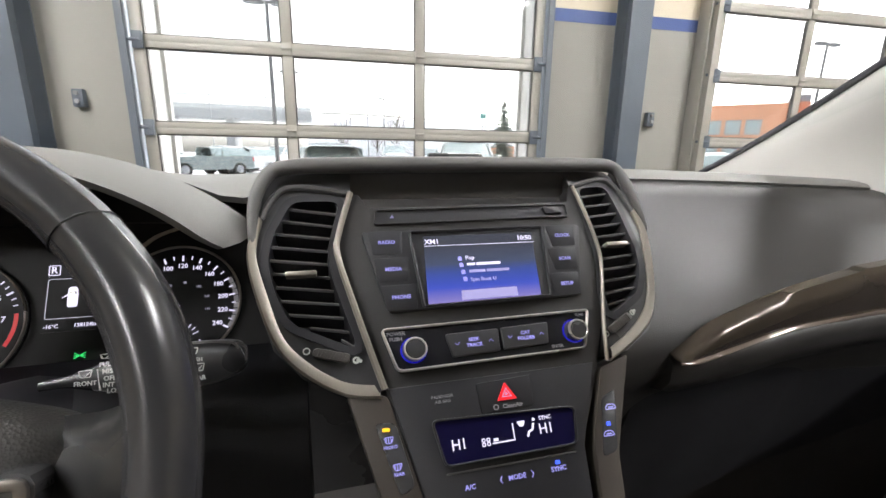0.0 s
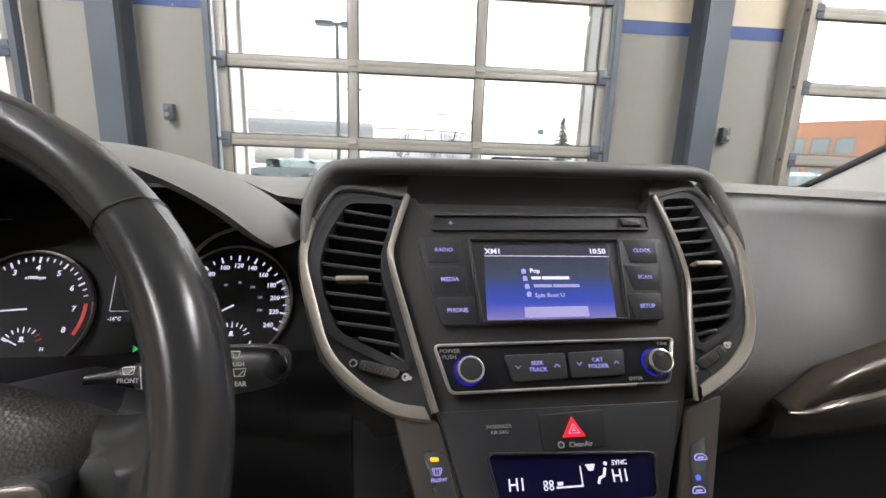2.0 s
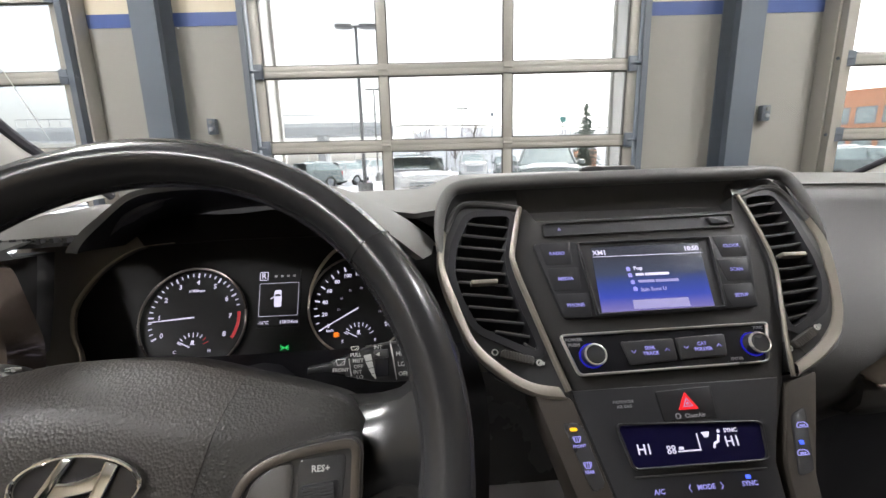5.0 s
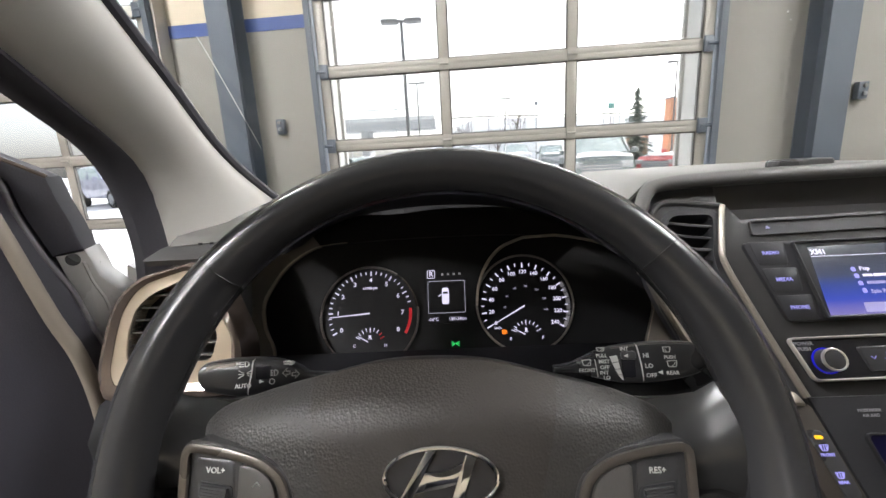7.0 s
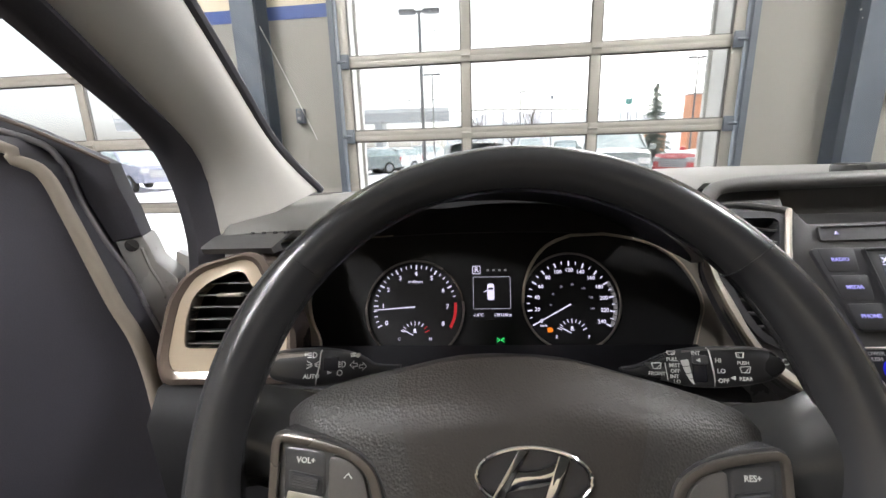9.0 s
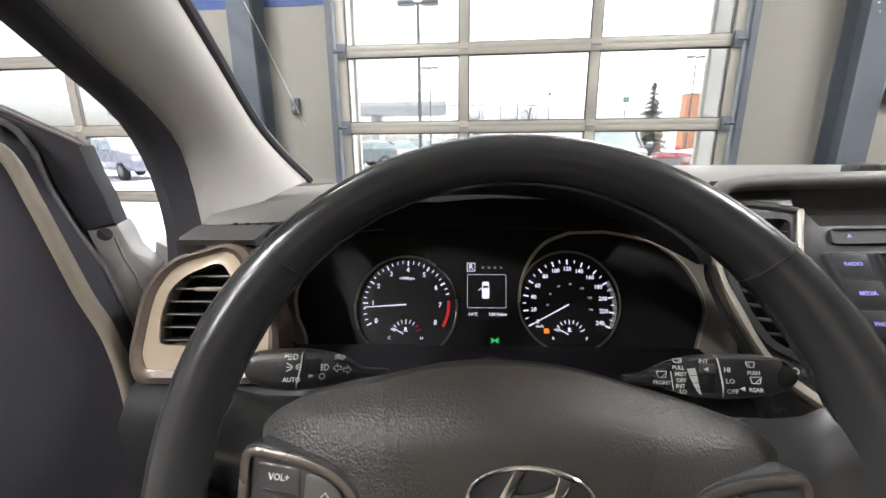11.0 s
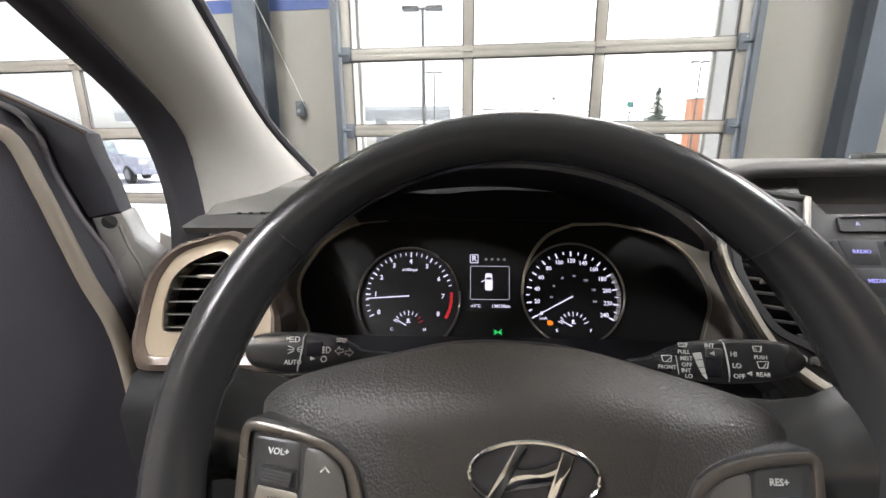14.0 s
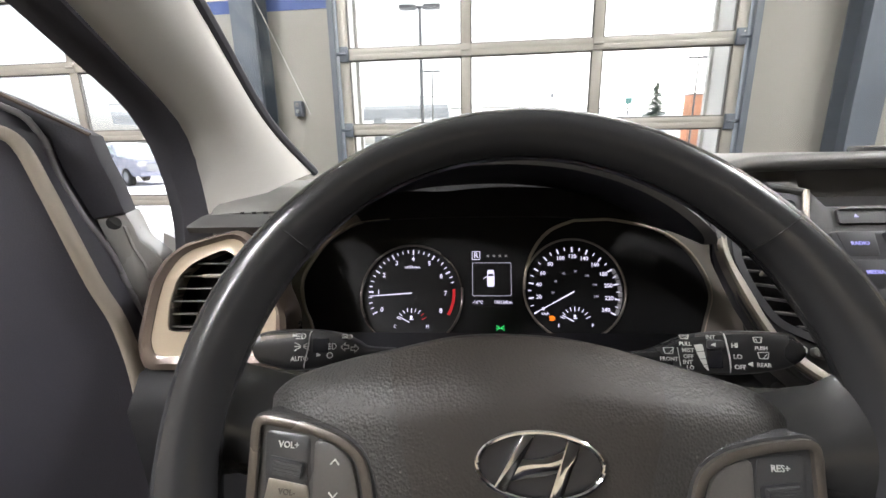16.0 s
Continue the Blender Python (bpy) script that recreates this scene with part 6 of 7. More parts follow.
    part("red_zone", bm, RED_ZONE, tach, "red lit zone")
    writing("x1000rpm", 0.0040, (-0.0845, 0.0285, -0.0036), CLU, WHITE_LIT, tach, "numeral")
    sp = dial("speedometer", 0.0865, 0.0020, 0.0475, [str(20 * i) for i in range(13)], ("E", "F"), (0.0525, 0.0030), 208, "black speedometer with white figures")
    writing("km/h", 0.0038, (0.0560, -0.0205, -0.0036), CLU, WHITE_LIT, sp, "numeral")
    for i, t in enumerate(("20", "40", "60", "80", "100", "120", "140")):
        a = radians(182 - 32.5 * i)
        writing(t, 0.0030, (0.0875 + 0.0225 * math.cos(a), 0.002 + 0.0215 * math.sin(a), -0.0036), CLU, FAINT, sp, "numeral")
    for i in range(8):
        bm = bmesh.new()
        a0 = 30 - 7.5 * i
        o, q = circle(0.0865, 0.002, 0.0500, 3, a0, a0 - 6.6), circle(0.0865, 0.002, 0.0460, 3, a0, a0 - 6.6)
        prism(bm, o + q[::-1], -0.0040, -0.0036, CLU)
        part("speed_band", bm, DIM, sp)
    bm = bmesh.new()
    prism(bm, rounded([(0.0600, -0.0275), (0.0645, -0.0275), (0.0645, -0.0225), (0.0600, -0.0225)], 0.0008), -0.0038, -0.0034, CLU)
    box(bm, (0.0648, -0.0270, -0.0038), (0.0656, -0.0235, -0.0034), CLU)
    part("fuel_lamp", bm, ORANGE, sp, "lit orange fuel lamp")

    # trip display between the dials
    bm = bmesh.new()
    prism(bm, rounded([(-0.0235, 0.0480), (0.0235, 0.0480), (0.0235, -0.0135), (-0.0235, -0.0135)], 0.002), -0.008, -0.0045, CLU)
    d = part("trip_display", bm, DIAL, c, "small trip display with a car symbol", smooth=0)
    bm = bmesh.new()
    fr = rounded([(-0.0196, 0.0334), (0.0222, 0.0334), (0.0216, -0.0022), (-0.0198, -0.0022)], 0.002)
    band(bm, fr, inset(fr, 0.0005), -0.0045, -0.0041, CLU)
    part("display_frame", bm, DISPLAY_LINE, d, "thin white lit frame")
    bm = bmesh.new()
    gear = [(-0.0200, 0.0458), (-0.0110, 0.0458), (-0.0110, 0.0365), (-0.0200, 0.0365)]
    band(bm, rounded(gear, 0.0012), inset(rounded(gear, 0.0012), 0.0007), -0.0045, -0.0041, CLU)
    part("gear_box", bm, WHITE_LIT, d, "white lit box round a letter")
    bm = bmesh.new()
    car = rounded([(-0.0035, 0.0255), (0.0035, 0.0255), (0.0040, 0.0170), (0.0038, 0.0075), (-0.0038, 0.0075), (-0.0040, 0.0170)], 0.002)
    prism(bm, car, -0.0045, -0.0041, CLU)
    symbol = part("car_symbol", bm, WHITE_LIT, d, "white car symbol seen from above")
    bm = bmesh.new()
    prism(bm, [(-0.0042, 0.0190), (-0.0082, 0.0165), (-0.0078, 0.0158), (-0.0042, 0.0178)], -0.0045, -0.0041, CLU)
    part("door_symbol", bm, WHITE_LIT, symbol, "open door of the car symbol")
    bm = bmesh.new()
    prism(bm, rounded([(-0.0026, 0.0212), (0.0026, 0.0212), (0.0030, 0.0188), (-0.0030, 0.0188)], 0.0005), -0.0041, -0.0039, CLU)
    part("symbol_window", bm, BLACK, d)
    writing("R", 0.0082, (-0.0155, 0.0411, -0.0040), CLU, WHITE_LIT, d, "numeral")
    writing("-16°C", 0.0046, (-0.0198, -0.0088, -0.0040), CLU, WHITE_LIT, d, "numeral", align="LEFT")
    writing("138124km", 0.0046, (0.0222, -0.0088, -0.0040), CLU, WHITE_LIT, d, "numeral", align="RIGHT")
    for q in range(4):
        bm = bmesh.new()
        box(bm, (-0.0040 + q * 0.0065, 0.0395, -0.0045), (-0.0014 + q * 0.0065, 0.0418, -0.0041), CLU)
        part("menu_mark", bm, DIM, d)
    bm = bmesh.new()
    for sx in (-1, 1):
        m = CLU @ Matrix.Translation((0.009, -0.0352, -0.0045)) @ Matrix.Diagonal((sx, 1, 1, 1))
        for q in (-1, 1):
            tube(bm, [m @ Vector((0.0004, 0, 0)), m @ Vector((0.0042, 0.0024 * q, 0))], 0.0005, n=4)
        tube(bm, [m @ Vector((0.0013, 0, 0)), m @ Vector((0.0044, 0, 0))], 0.0004, n=4)
    part("side_light_lamp", bm, GREEN, c, "lit green side light symbol")


instruments()


# ---- stalks ----
def stalk(name, label, m, rows, depth):
    """A grip with a flat-faced oval section; rows of (along, middle height, half height)."""
    s = thing(name, label, "stalk", tuple(m @ Vector((rows[0][0], rows[0][1], 0))))
    path = spline(rows, 4)
    sections = []
    for u, v, h in path:
        d = depth * min(1.0, 0.25 + h / 0.012)
        ring = []
        for i in range(24):
            c, q = math.cos(2 * math.pi * i / 24), math.sin(2 * math.pi * i / 24)
            ring.append(m @ Vector((u, v + h * math.copysign(abs(q) ** 0.55, q), d * (math.copysign(abs(c) ** 0.55, c) - 1.0))))
        sections.append(ring)
    bm = bmesh.new()
    loft(bm, sections, closed=True)
    for ring in (range(24), range(len(bm.verts) - 24, len(bm.verts))):
        bm.verts.ensure_lookup_table()
        bm.faces.new([bm.verts[i] for i in ring])
    part("grip", bm, STALK, s, "black stalk grip", smooth=50)
    return s


def wiper_mark(m, s, u, v, wide, tall, arm):
    bm = bmesh.new()
    sh = rounded([(u - wide, v + tall), (u + wide, v + tall * 1.15), (u + wide * 0.75, v - tall), (u - wide * 0.7, v - tall)], 0.0006, 2)
    band(bm, sh, inset(sh, 0.0004), -0.0006, 0.0004, m)
    tube(bm, [m @ Vector((u - wide * 0.1, v - tall * 0.9, 0.0003)), m @ Vector((u + arm * wide, v + tall * 0.5, 0.0003))], 0.00025, n=4)
    part("wiper_symbol", bm, PRINT, s, "white wiper symbol")


def light_stalk():
    m = axes((-0.46, 0.36, 0.985), (1, 0.05, 0), (0, 0.35, 1)) @ Matrix.Translation((0, 0, 0.008))
    s = stalk("light_stalk", "black light stalk with white symbols behind the wheel", m, [(-0.0552, 0.0034, 0.0046), (-0.0520, 0.0017, 0.0097), (-0.0418, 0.0008, 0.0120), (-0.0282, -0.0003, 0.0135), (-0.0146, -0.0003, 0.0129), (0.0009, -0.0006, 0.0106), (0.0145, -0.0014, 0.0063), (0.0222, -0.0019, 0.0032), (0.0400, -0.0027, 0.0028)], 0.010)
    bm = bmesh.new()
    tube(bm, spline([m @ Vector(p) for p in ((-0.0165, 0.0124, -0.0032), (-0.0168, 0.0105, 0.0), (-0.0175, 0.0031, 0.0004), (-0.0200, -0.0085, 0.0), (-0.0210, -0.0120, -0.003))], 3), 0.0005, n=5)
    part("collar_line", bm, PRINT, s, "pale collar line")
    # grey strip stands for window light reflected along the black grip
    bm = bmesh.new()
    loft(bm, [[m @ Vector((u, v, w)) for u, v, w in ((x, 0.0082 + 0.0016 * t, 0.0003), (x, 0.0105 + 0.0010 * t, 0.0), (x, 0.0118 + 0.0008 * t, -0.0035))] for x, t in ((-0.0495, -1.2), (-0.046, -0.3), (-0.036, 0.0), (-0.0265, 0.6))], thick=m.to_3x3() @ Vector((0, 0, -0.0006)))
    part("grip_reflection", bm, BRONZE, s, "grey strip painted as a window reflection on the grip")
    bm = bmesh.new()
    prism(bm, [(-0.0282, 0.0090), (-0.0282, 0.0112), (-0.0252, 0.0101)], -0.0006, 0.0006, m)
    part("pointer", bm, PRINT, s)
    lamp = rounded([(-0.0195, 0.0075), (-0.0195, 0.0115), (-0.0180, 0.0115), (-0.0165, 0.0105), (-0.0165, 0.0085), (-0.0180, 0.0075)], 0.0005, 2)
    bm = bmesh.new()
    band(bm, [(u - 0.003, v) for u, v in lamp], inset([(u - 0.003, v) for u, v in lamp], 0.0005), -0.0006, 0.0004, m)
    for q in (0.0080, 0.0095, 0.0110):
        box(bm, (-0.0262, q - 0.0003, -0.0004), (-0.0232, q + 0.0003, 0.0004), m)
    part("headlamp_symbol", bm, PRINT, s)
    bm = bmesh.new()
    for sx in (-1, 1):
        for q in (-1, 0, 1):
            tube(bm, [m @ Vector((-0.0218 + sx * 0.0010, 0.0028 + 0.0006 * q, 0.0003)), m @ Vector((-0.0218 + sx * 0.0050, 0.0028 + 0.0026 * q, 0.0003))], 0.0003, n=4)
    part("sidelight_symbol", bm, PRINT, s)
    writing("AUTO", 0.0042, (-0.0232, -0.0054, 0.0004), m, PRINT, s)
    bm = bmesh.new()
    box(bm, (-0.0147, -0.0016, -0.004), (-0.0040, 0.0079, 0.0012), m, bevel=0.0012)
    part("fog_ring", bm, GLOSS, s, "gloss black turning ring")
    bm = bmesh.new()
    prism(bm, [(-0.0120, -0.0042), (-0.0120, -0.0018), (-0.0088, -0.0031)], -0.0006, 0.0005, m)
    part("pointer", bm, PRINT, s)
    bm = bmesh.new()
    band(bm, circle(-0.0032, -0.0034, 0.0021, 14), circle(-0.0032, -0.0034, 0.0015, 14), -0.0006, 0.0005, m)
    part("off_symbol", bm, PRINT, s)
    bm = bmesh.new()
    fog = rounded([(-0.0018, 0.0002), (-0.0018, 0.0048), (0.0002, 0.0044), (0.0014, 0.0025), (0.0002, 0.0006)], 0.0005, 2)
    band(bm, fog, inset(fog, 0.0005), -0.0006, 0.0005, m)
    for q in (0.0010, 0.0025, 0.0040):
        box(bm, (-0.0050, q - 0.0003, -0.0004), (-0.0024, q + 0.0003, 0.0005), m)
    tube(bm, [m @ Vector((-0.0038, 0.0002, 0.0004)), m @ Vector((-0.0036, 0.0048, 0.0004))], 0.0003, n=4)
    part("fog_symbol", bm, PRINT, s)
    for sx, x in ((-1, 0.0070), (1, 0.0132)):
        bm = bmesh.new()
        v = 0.0019 if sx < 0 else 0.0007
        arrow = [(x - sx * 0.0026, v + 0.0013), (x, v + 0.0013), (x, v + 0.0030), (x + sx * 0.0032, v), (x, v - 0.0030), (x, v - 0.0013), (x - sx * 0.0026, v - 0.0013)]
        band(bm, arrow, inset(arrow, 0.0005), -0.0020, 0.0004, m)
        part("turn_arrow", bm, PRINT, s)
    bm = bmesh.new()
    for q in (0.0078, 0.0094):
        box(bm, (0.0045, q - 0.0004, -0.005), (0.0076, q + 0.0004, -0.0004), m)
    prism(bm, circle(0.0096, 0.0082, 0.0014, 10), -0.005, -0.0004, m)
    part("high_beam_symbol", bm, PRINT, s)


def wiper_stalk():
    m = axes((-0.20, 0.36, 0.985), (1, -0.05, 0), (0, 0.35, 1)) @ Matrix.Translation((0, 0, 0.008))
    s = stalk("wiper_stalk", "black wiper stalk with white markings behind the wheel", m, [(-0.0640, -0.0050, 0.0026), (-0.0518, -0.0038, 0.0034), (-0.0410, -0.0033, 0.0065), (-0.0302, -0.0026, 0.0097), (-0.0178, -0.0022, 0.0126), (-0.0003, -0.0014, 0.0138), (0.0205, 0.0001, 0.0128), (0.0326, 0.0013, 0.0108), (0.0383, 0.0015, 0.0072), (0.0408, 0.0016, 0.0029)], 0.010)
    bm = bmesh.new()
    tube(bm, spline([m @ Vector(p) for p in ((-0.0072, 0.0124, -0.003), (-0.0069, 0.0108, 0.0), (-0.0058, 0.0042, 0.0004), (-0.0044, -0.0064, 0.0004), (-0.0036, -0.0130, -0.002))], 3), 0.0005, n=5)
    part("collar_line", bm, PRINT, s, "pale collar line")
    # lighter tube painted in as the windscreen's highlight along the stalk
    bm = bmesh.new()
    tube(bm, spline([m @ Vector(p) for p in ((-0.024, 0.0098, -0.0012), (-0.0003, 0.0122, -0.0010), (0.0205, 0.0128, -0.0012), (0.0335, 0.0116, -0.0012), (0.0375, 0.0075, -0.001))], 4), 0.0007, n=5)
    part("edge_highlight", bm, GREYKEY, s, "grey line painted as a highlight on the upper edge")
    for t, u, v, size in (("MIST", -0.0295, 0.0006, 0.0036), ("OFF", -0.0294, -0.0033, 0.0036), ("INT", -0.0300, -0.0069, 0.0036), ("LO", -0.0285, -0.0103, 0.0036), ("PULL", -0.0310, 0.0046, 0.0034), ("FRONT", -0.0414, -0.0052, 0.0034), ("INT", -0.0156, 0.0092, 0.0036), ("HI", -0.0014, 0.0044, 0.0042), ("LO", 0.0002, -0.0026, 0.0042), ("OFF", 0.0013, -0.0090, 0.0040), ("PUSH", 0.0144, 0.0031, 0.0032), ("REAR", 0.0155, -0.0074, 0.0036)):
        writing(t, size, (u, v, 0.0003 if u > -0.025 else 0.0), m, PRINT, s)
    corners = [((-0.0256, 0.0040), (-0.0207, 0.0048)), ((-0.0243, -0.0005), (-0.0198, 0.0002)), ((-0.0225, -0.0050), (-0.0190, -0.0045)), ((-0.0207, -0.0086), (-0.0183, -0.0082)), ((-0.0180, -0.0122), (-0.0174, -0.0122))]
    for (a, b), (c, d) in zip(corners, corners[1:]):
        bm = bmesh.new()
        prism(bm, [a, b, (d[0], d[1] + 0.0005), (c[0], c[1] + 0.0005)], -0.0008, 0.0004, m)
        part("interval_bar", bm, PRINT, s)
    wiper_mark(m, s, -0.0315, 0.0090, 0.0030, 0.0013, 0.6)
    wiper_mark(m, s, -0.0414, 0.0000, 0.0034, 0.0020, 0.7)
    wiper_mark(m, s, 0.0129, 0.0082, 0.0028, 0.0018, -0.5)
    wiper_mark(m, s, 0.0156, -0.0014, 0.0036, 0.0021, 0.6)
    bm = bmesh.new()
    tube(bm, [m @ Vector((-0.0357, 0.0022, -0.0002)), m @ Vector((-0.0343, -0.0095, -0.0002))], 0.0004, n=4)
    part("scale_line", bm, PRINT, s)
    bm = bmesh.new()
    box(bm, (-0.0180, -0.0105, -0.004), (-0.0085, 0.0080, 0.0010), m, bevel=0.0015)
    k = part("interval_wheel", bm, GLOSS, s, "gloss black interval wheel")
    bm = bmesh.new()
    box(bm, (-0.0182, 0.0020, -0.001), (-0.0085, 0.0078, 0.0030), m, bevel=0.0012)
    part("wheel_tab", bm, BLACK, k)
    for ps in ([(-0.0170, 0.0048), (-0.0142, 0.0062), (-0.0142, 0.0036)],):
        bm = bmesh.new()
        prism(bm, ps, 0.0028, 0.0034, m)
        part("pointer", bm, PRINT, k)
    bm = bmesh.new()
    prism(bm, [(0.0060, -0.0070), (0.0090, -0.0056), (0.0090, -0.0084)], -0.0006, 0.0004, m)
    part("pointer", bm, PRINT, s)


light_stalk()
wiper_stalk()


# ---- steering wheel ----
def steering_wheel():
    w = thing("steering_wheel", "black leather steering wheel with silver key frames", "steering wheel", tuple(on(WHL, 0, 0, -0.05)))
    bm = bmesh.new()
    R, n, k = 0.1645, 120, 20
    rings = []
    for i in range(n):
        a = 2 * math.pi * i / n
        s = math.sin(a)
        grip = math.exp(-((abs(math.degrees(math.atan2(s, abs(math.cos(a))))) - 24) / 16) ** 2)
        r = 0.0140 + 0.0012 * grip
        ring = []
        for j in range(k):
            b = 2 * math.pi * j / k
            rad = R + r * 0.97 * math.cos(b)
            ring.append(bm.verts.new(on(RIMM, rad * math.cos(a), rad * math.sin(a), r * 1.2 * math.sin(b))))
        rings.append(ring)
    for i in range(n):
        a, b = rings[i], rings[(i + 1) % n]
        for j in range(k):
            bm.faces.new((a[j], a[(j + 1) % k], b[(j + 1) % k], b[j]))
    rim = part("rim", bm, RIM, w, "worn black leather rim", smooth=80)
    for a in (39.5, 140.5):
        bm = bmesh.new()
        ca, sa = math.cos(radians(a)), math.sin(radians(a))
        pts = [on(RIMM, (R + 0.0146 * math.cos(b)) * ca, (R + 0.0146 * math.cos(b)) * sa, 0.0176 * math.sin(b)) for b in [2 * math.pi * i / 20 for i in range(20)]]
        tube(bm, pts, 0.0004, n=5, closed=True)
        part("rim_seam", bm, RIM, rim, "dark leather seam")

    # airbag cover: a shallow dome with two wings
    half = [(0.0, 0.0610), (0.033, 0.0590), (0.067, 0.0510), (0.098, 0.0430), (0.118, 0.0355), (0.1285, 0.0235), (0.1290, 0.0070), (0.114, -0.022), (0.094, -0.050), (0.066, -0.078), (0.030, -0.090), (0.0, -0.092)]
    outline = spline([(x, y, 0) for x, y in half] + [(-x, y, 0) for x, y in half[-2:0:-1]], 5, closed=True)

    def height(x, y, s):
        edge = 1 - s ** (3.4 + 5.0 * (1 - min(1.0, max(0.0, y / 0.045))))
        return 0.0195 + 0.0170 * edge - 5.0 * max(0, y - 0.026) ** 2
    bm = bmesh.new()
    rows = []
    for s in (1.0, 0.985, 0.96, 0.92, 0.87, 0.81, 0.74, 0.66, 0.56, 0.44, 0.30, 0.15, 0.02):
        rows.append([on(WHL, p.x * s, p.y * s + 0.004 * (1 - s), height(p.x * s, p.y * s, s)) for p in outline])
    rows.insert(0, [on(WHL, p.x, p.y, -0.012) for p in outline])
    loft(bm, rows, closed=True)
    # the wings fall away beyond two creases
    for sx in (-1, 1):
        foot = on(WHL, 0.0665 * sx, 0.052, 0)
        n = (WHL.to_3x3() @ Vector((sx * 0.966, -0.258, 0))).normalized()
        cut = bmesh.ops.bisect_plane(bm, geom=bm.verts[:] + bm.edges[:] + bm.faces[:], dist=1e-6, plane_co=foot, plane_no=n)
        bmesh.ops.split_edges(bm, edges=[e for e in cut["geom_cut"] if isinstance(e, bmesh.types.BMEdge)])
        wing = {v for f in bm.faces if (f.calc_center_median() - foot) @ n > 0 for v in f.verts}
        down = WHL.to_3x3() @ Vector((0, 0, -1))
        for v in wing:
            dist = (v.co - foot) @ n
            v.co += down * (0.0007 + 0.09 * dist)
    for name, mat, label, side in (("airbag_cover", PADCOVER, "satin black airbag cover", 0), ("cover_wing", LEATHER, "grained black wing of the cover", -1), ("cover_wing", LEATHER, "grained black wing of the cover", 1)):
        piece = bm.copy()
        gone = []
        for f in piece.faces:
            q = WHL.inverted() @ f.calc_center_median()
            x = q.x - 0.0665 * (1 if q.x > 0 else -1) - (q.y - 0.052) * 0.267 * (1 if q.x > 0 else -1)
            where = 0 if (x < 0) == (q.x > 0) else (1 if q.x > 0 else -1)
            if where != side:
                gone.append(f)
        bmesh.ops.delete(piece, geom=gone, context="FACES")
        part(name, piece, mat, w, label, smooth=50)
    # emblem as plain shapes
    EM = WHL @ Matrix.Translation((0.0045, 0.0072, 0.0372))
    bm = bmesh.new()
    el = [(0.0272 * math.cos(2 * math.pi * i / 48), 0.0138 * math.sin(2 * math.pi * i / 48), 0.002) for i in range(48)]
    tube(bm, [EM @ Vector(p) for p in el], 0.0011, n=8, closed=True)
    em = part("emblem", bm, CHROME, w, "oval chrome emblem ring")
    bm = bmesh.new()
    prism(bm, [(0.0262 * math.cos(2 * math.pi * i / 40), 0.0128 * math.sin(2 * math.pi * i / 40)) for i in range(40)], -0.004, 0.0008, EM)
    part("emblem_plate", bm, GLOSS, em)
    bm = bmesh.new()
    prism(bm, rounded([(-0.0200, -0.0092), (-0.0150, -0.0114), (-0.0020, 0.0124), (-0.0072, 0.0126)], 0.0010), 0.0006, 0.0030, EM, bevel=0.0007)
    part("emblem_bar", bm, CHROME, em, "slanted chrome bar")
    bm = bmesh.new()
    prism(bm, rounded([(0.0035, -0.0128), (0.0092, -0.0124), (0.0176, 0.0092), (0.0118, 0.0112)], 0.0010), 0.0006, 0.0030, EM, bevel=0.0007)
    part("emblem_bar", bm, CHROME, em, "slanted chrome bar")
    bm = bmesh.new()
    prism(bm, [(-0.0135, -0.0068), (-0.0055, -0.0050), (0.0020, -0.0038), (0.0085, -0.0020), (0.0125, 0.0030), (0.0150, 0.0098), (0.0110, 0.0074), (0.0060, 0.0050), (0.0010, 0.0034), (-0.0040, 0.0028), (-0.0090, 0.0030)], 0.0006, 0.0028, EM, bevel=0.0005)
    part("emblem_bridge", bm, CHROME, em, "chrome bridge between two bars")

    # spokes and key frames
    for sx in (-1, 1):
        M = WHL @ Matrix.Diagonal((sx, 1, 1, 1))
        bm = bmesh.new()
        rows = []
        for x, y0, y1, wf, wb in ((0.100, -0.034, 0.036, 0.012, -0.012), (0.120, -0.030, 0.037, 0.018, -0.006), (0.134, -0.020, 0.038, 0.019, 0.000), (0.145, -0.014, 0.041, 0.022, 0.006), (0.153, -0.014, 0.047, 0.026, 0.011), (0.163, -0.020, 0.058, 0.028, 0.014)):
            row = []
            for t in [i / 10 for i in range(11)]:
                y = y0 + (y1 - y0) * t
                row.append(M @ Vector((x, y, wb + (wf - wb) * math.sin(math.pi * t) ** 0.5)))
            for t in [i / 4 for i in range(1, 4)]:
                row.append(M @ Vector((x, y1 + (y0 - y1) * t, wb - 0.004)))
            rows.append(row)
        loft(bm, rows, closed=True)
        part("spoke", bm, SPOKE, w, "gloss black spoke", smooth=60)
        fr = [(0.1250, 0.0262), (0.100, 0.0235), (0.082, 0.0190), (0.0700, 0.0110), (0.0650, -0.0060), (0.0640, -0.034), (0.076, -0.052), (0.112, -0.044), (0.1240, -0.018)]
        loop = rounded(fr, 0.008, 4)
        K = M @ Matrix.Translation((0, -0.004, 0.0305)) @ Matrix.Rotation(radians(4.0), 4, "Y") @ Matrix.Translation((0.0020, 0, 0.0085))
        bm = bmesh.new()
        prism(bm, inset(loop, -0.0014), -0.014, 0.0004, K)
        base = part("key_frame_gap", bm, BLACK, w, "black gap round a key frame", smooth=0)
        bm = bmesh.new()
        band(bm, loop, inset(loop, 0.0040), -0.006, 0.0026, K, bulge=0.0007)
        part("key_frame", bm, BRONZE, base, "satin grey-brown key frame", smooth=50)
        bm = bmesh.new()
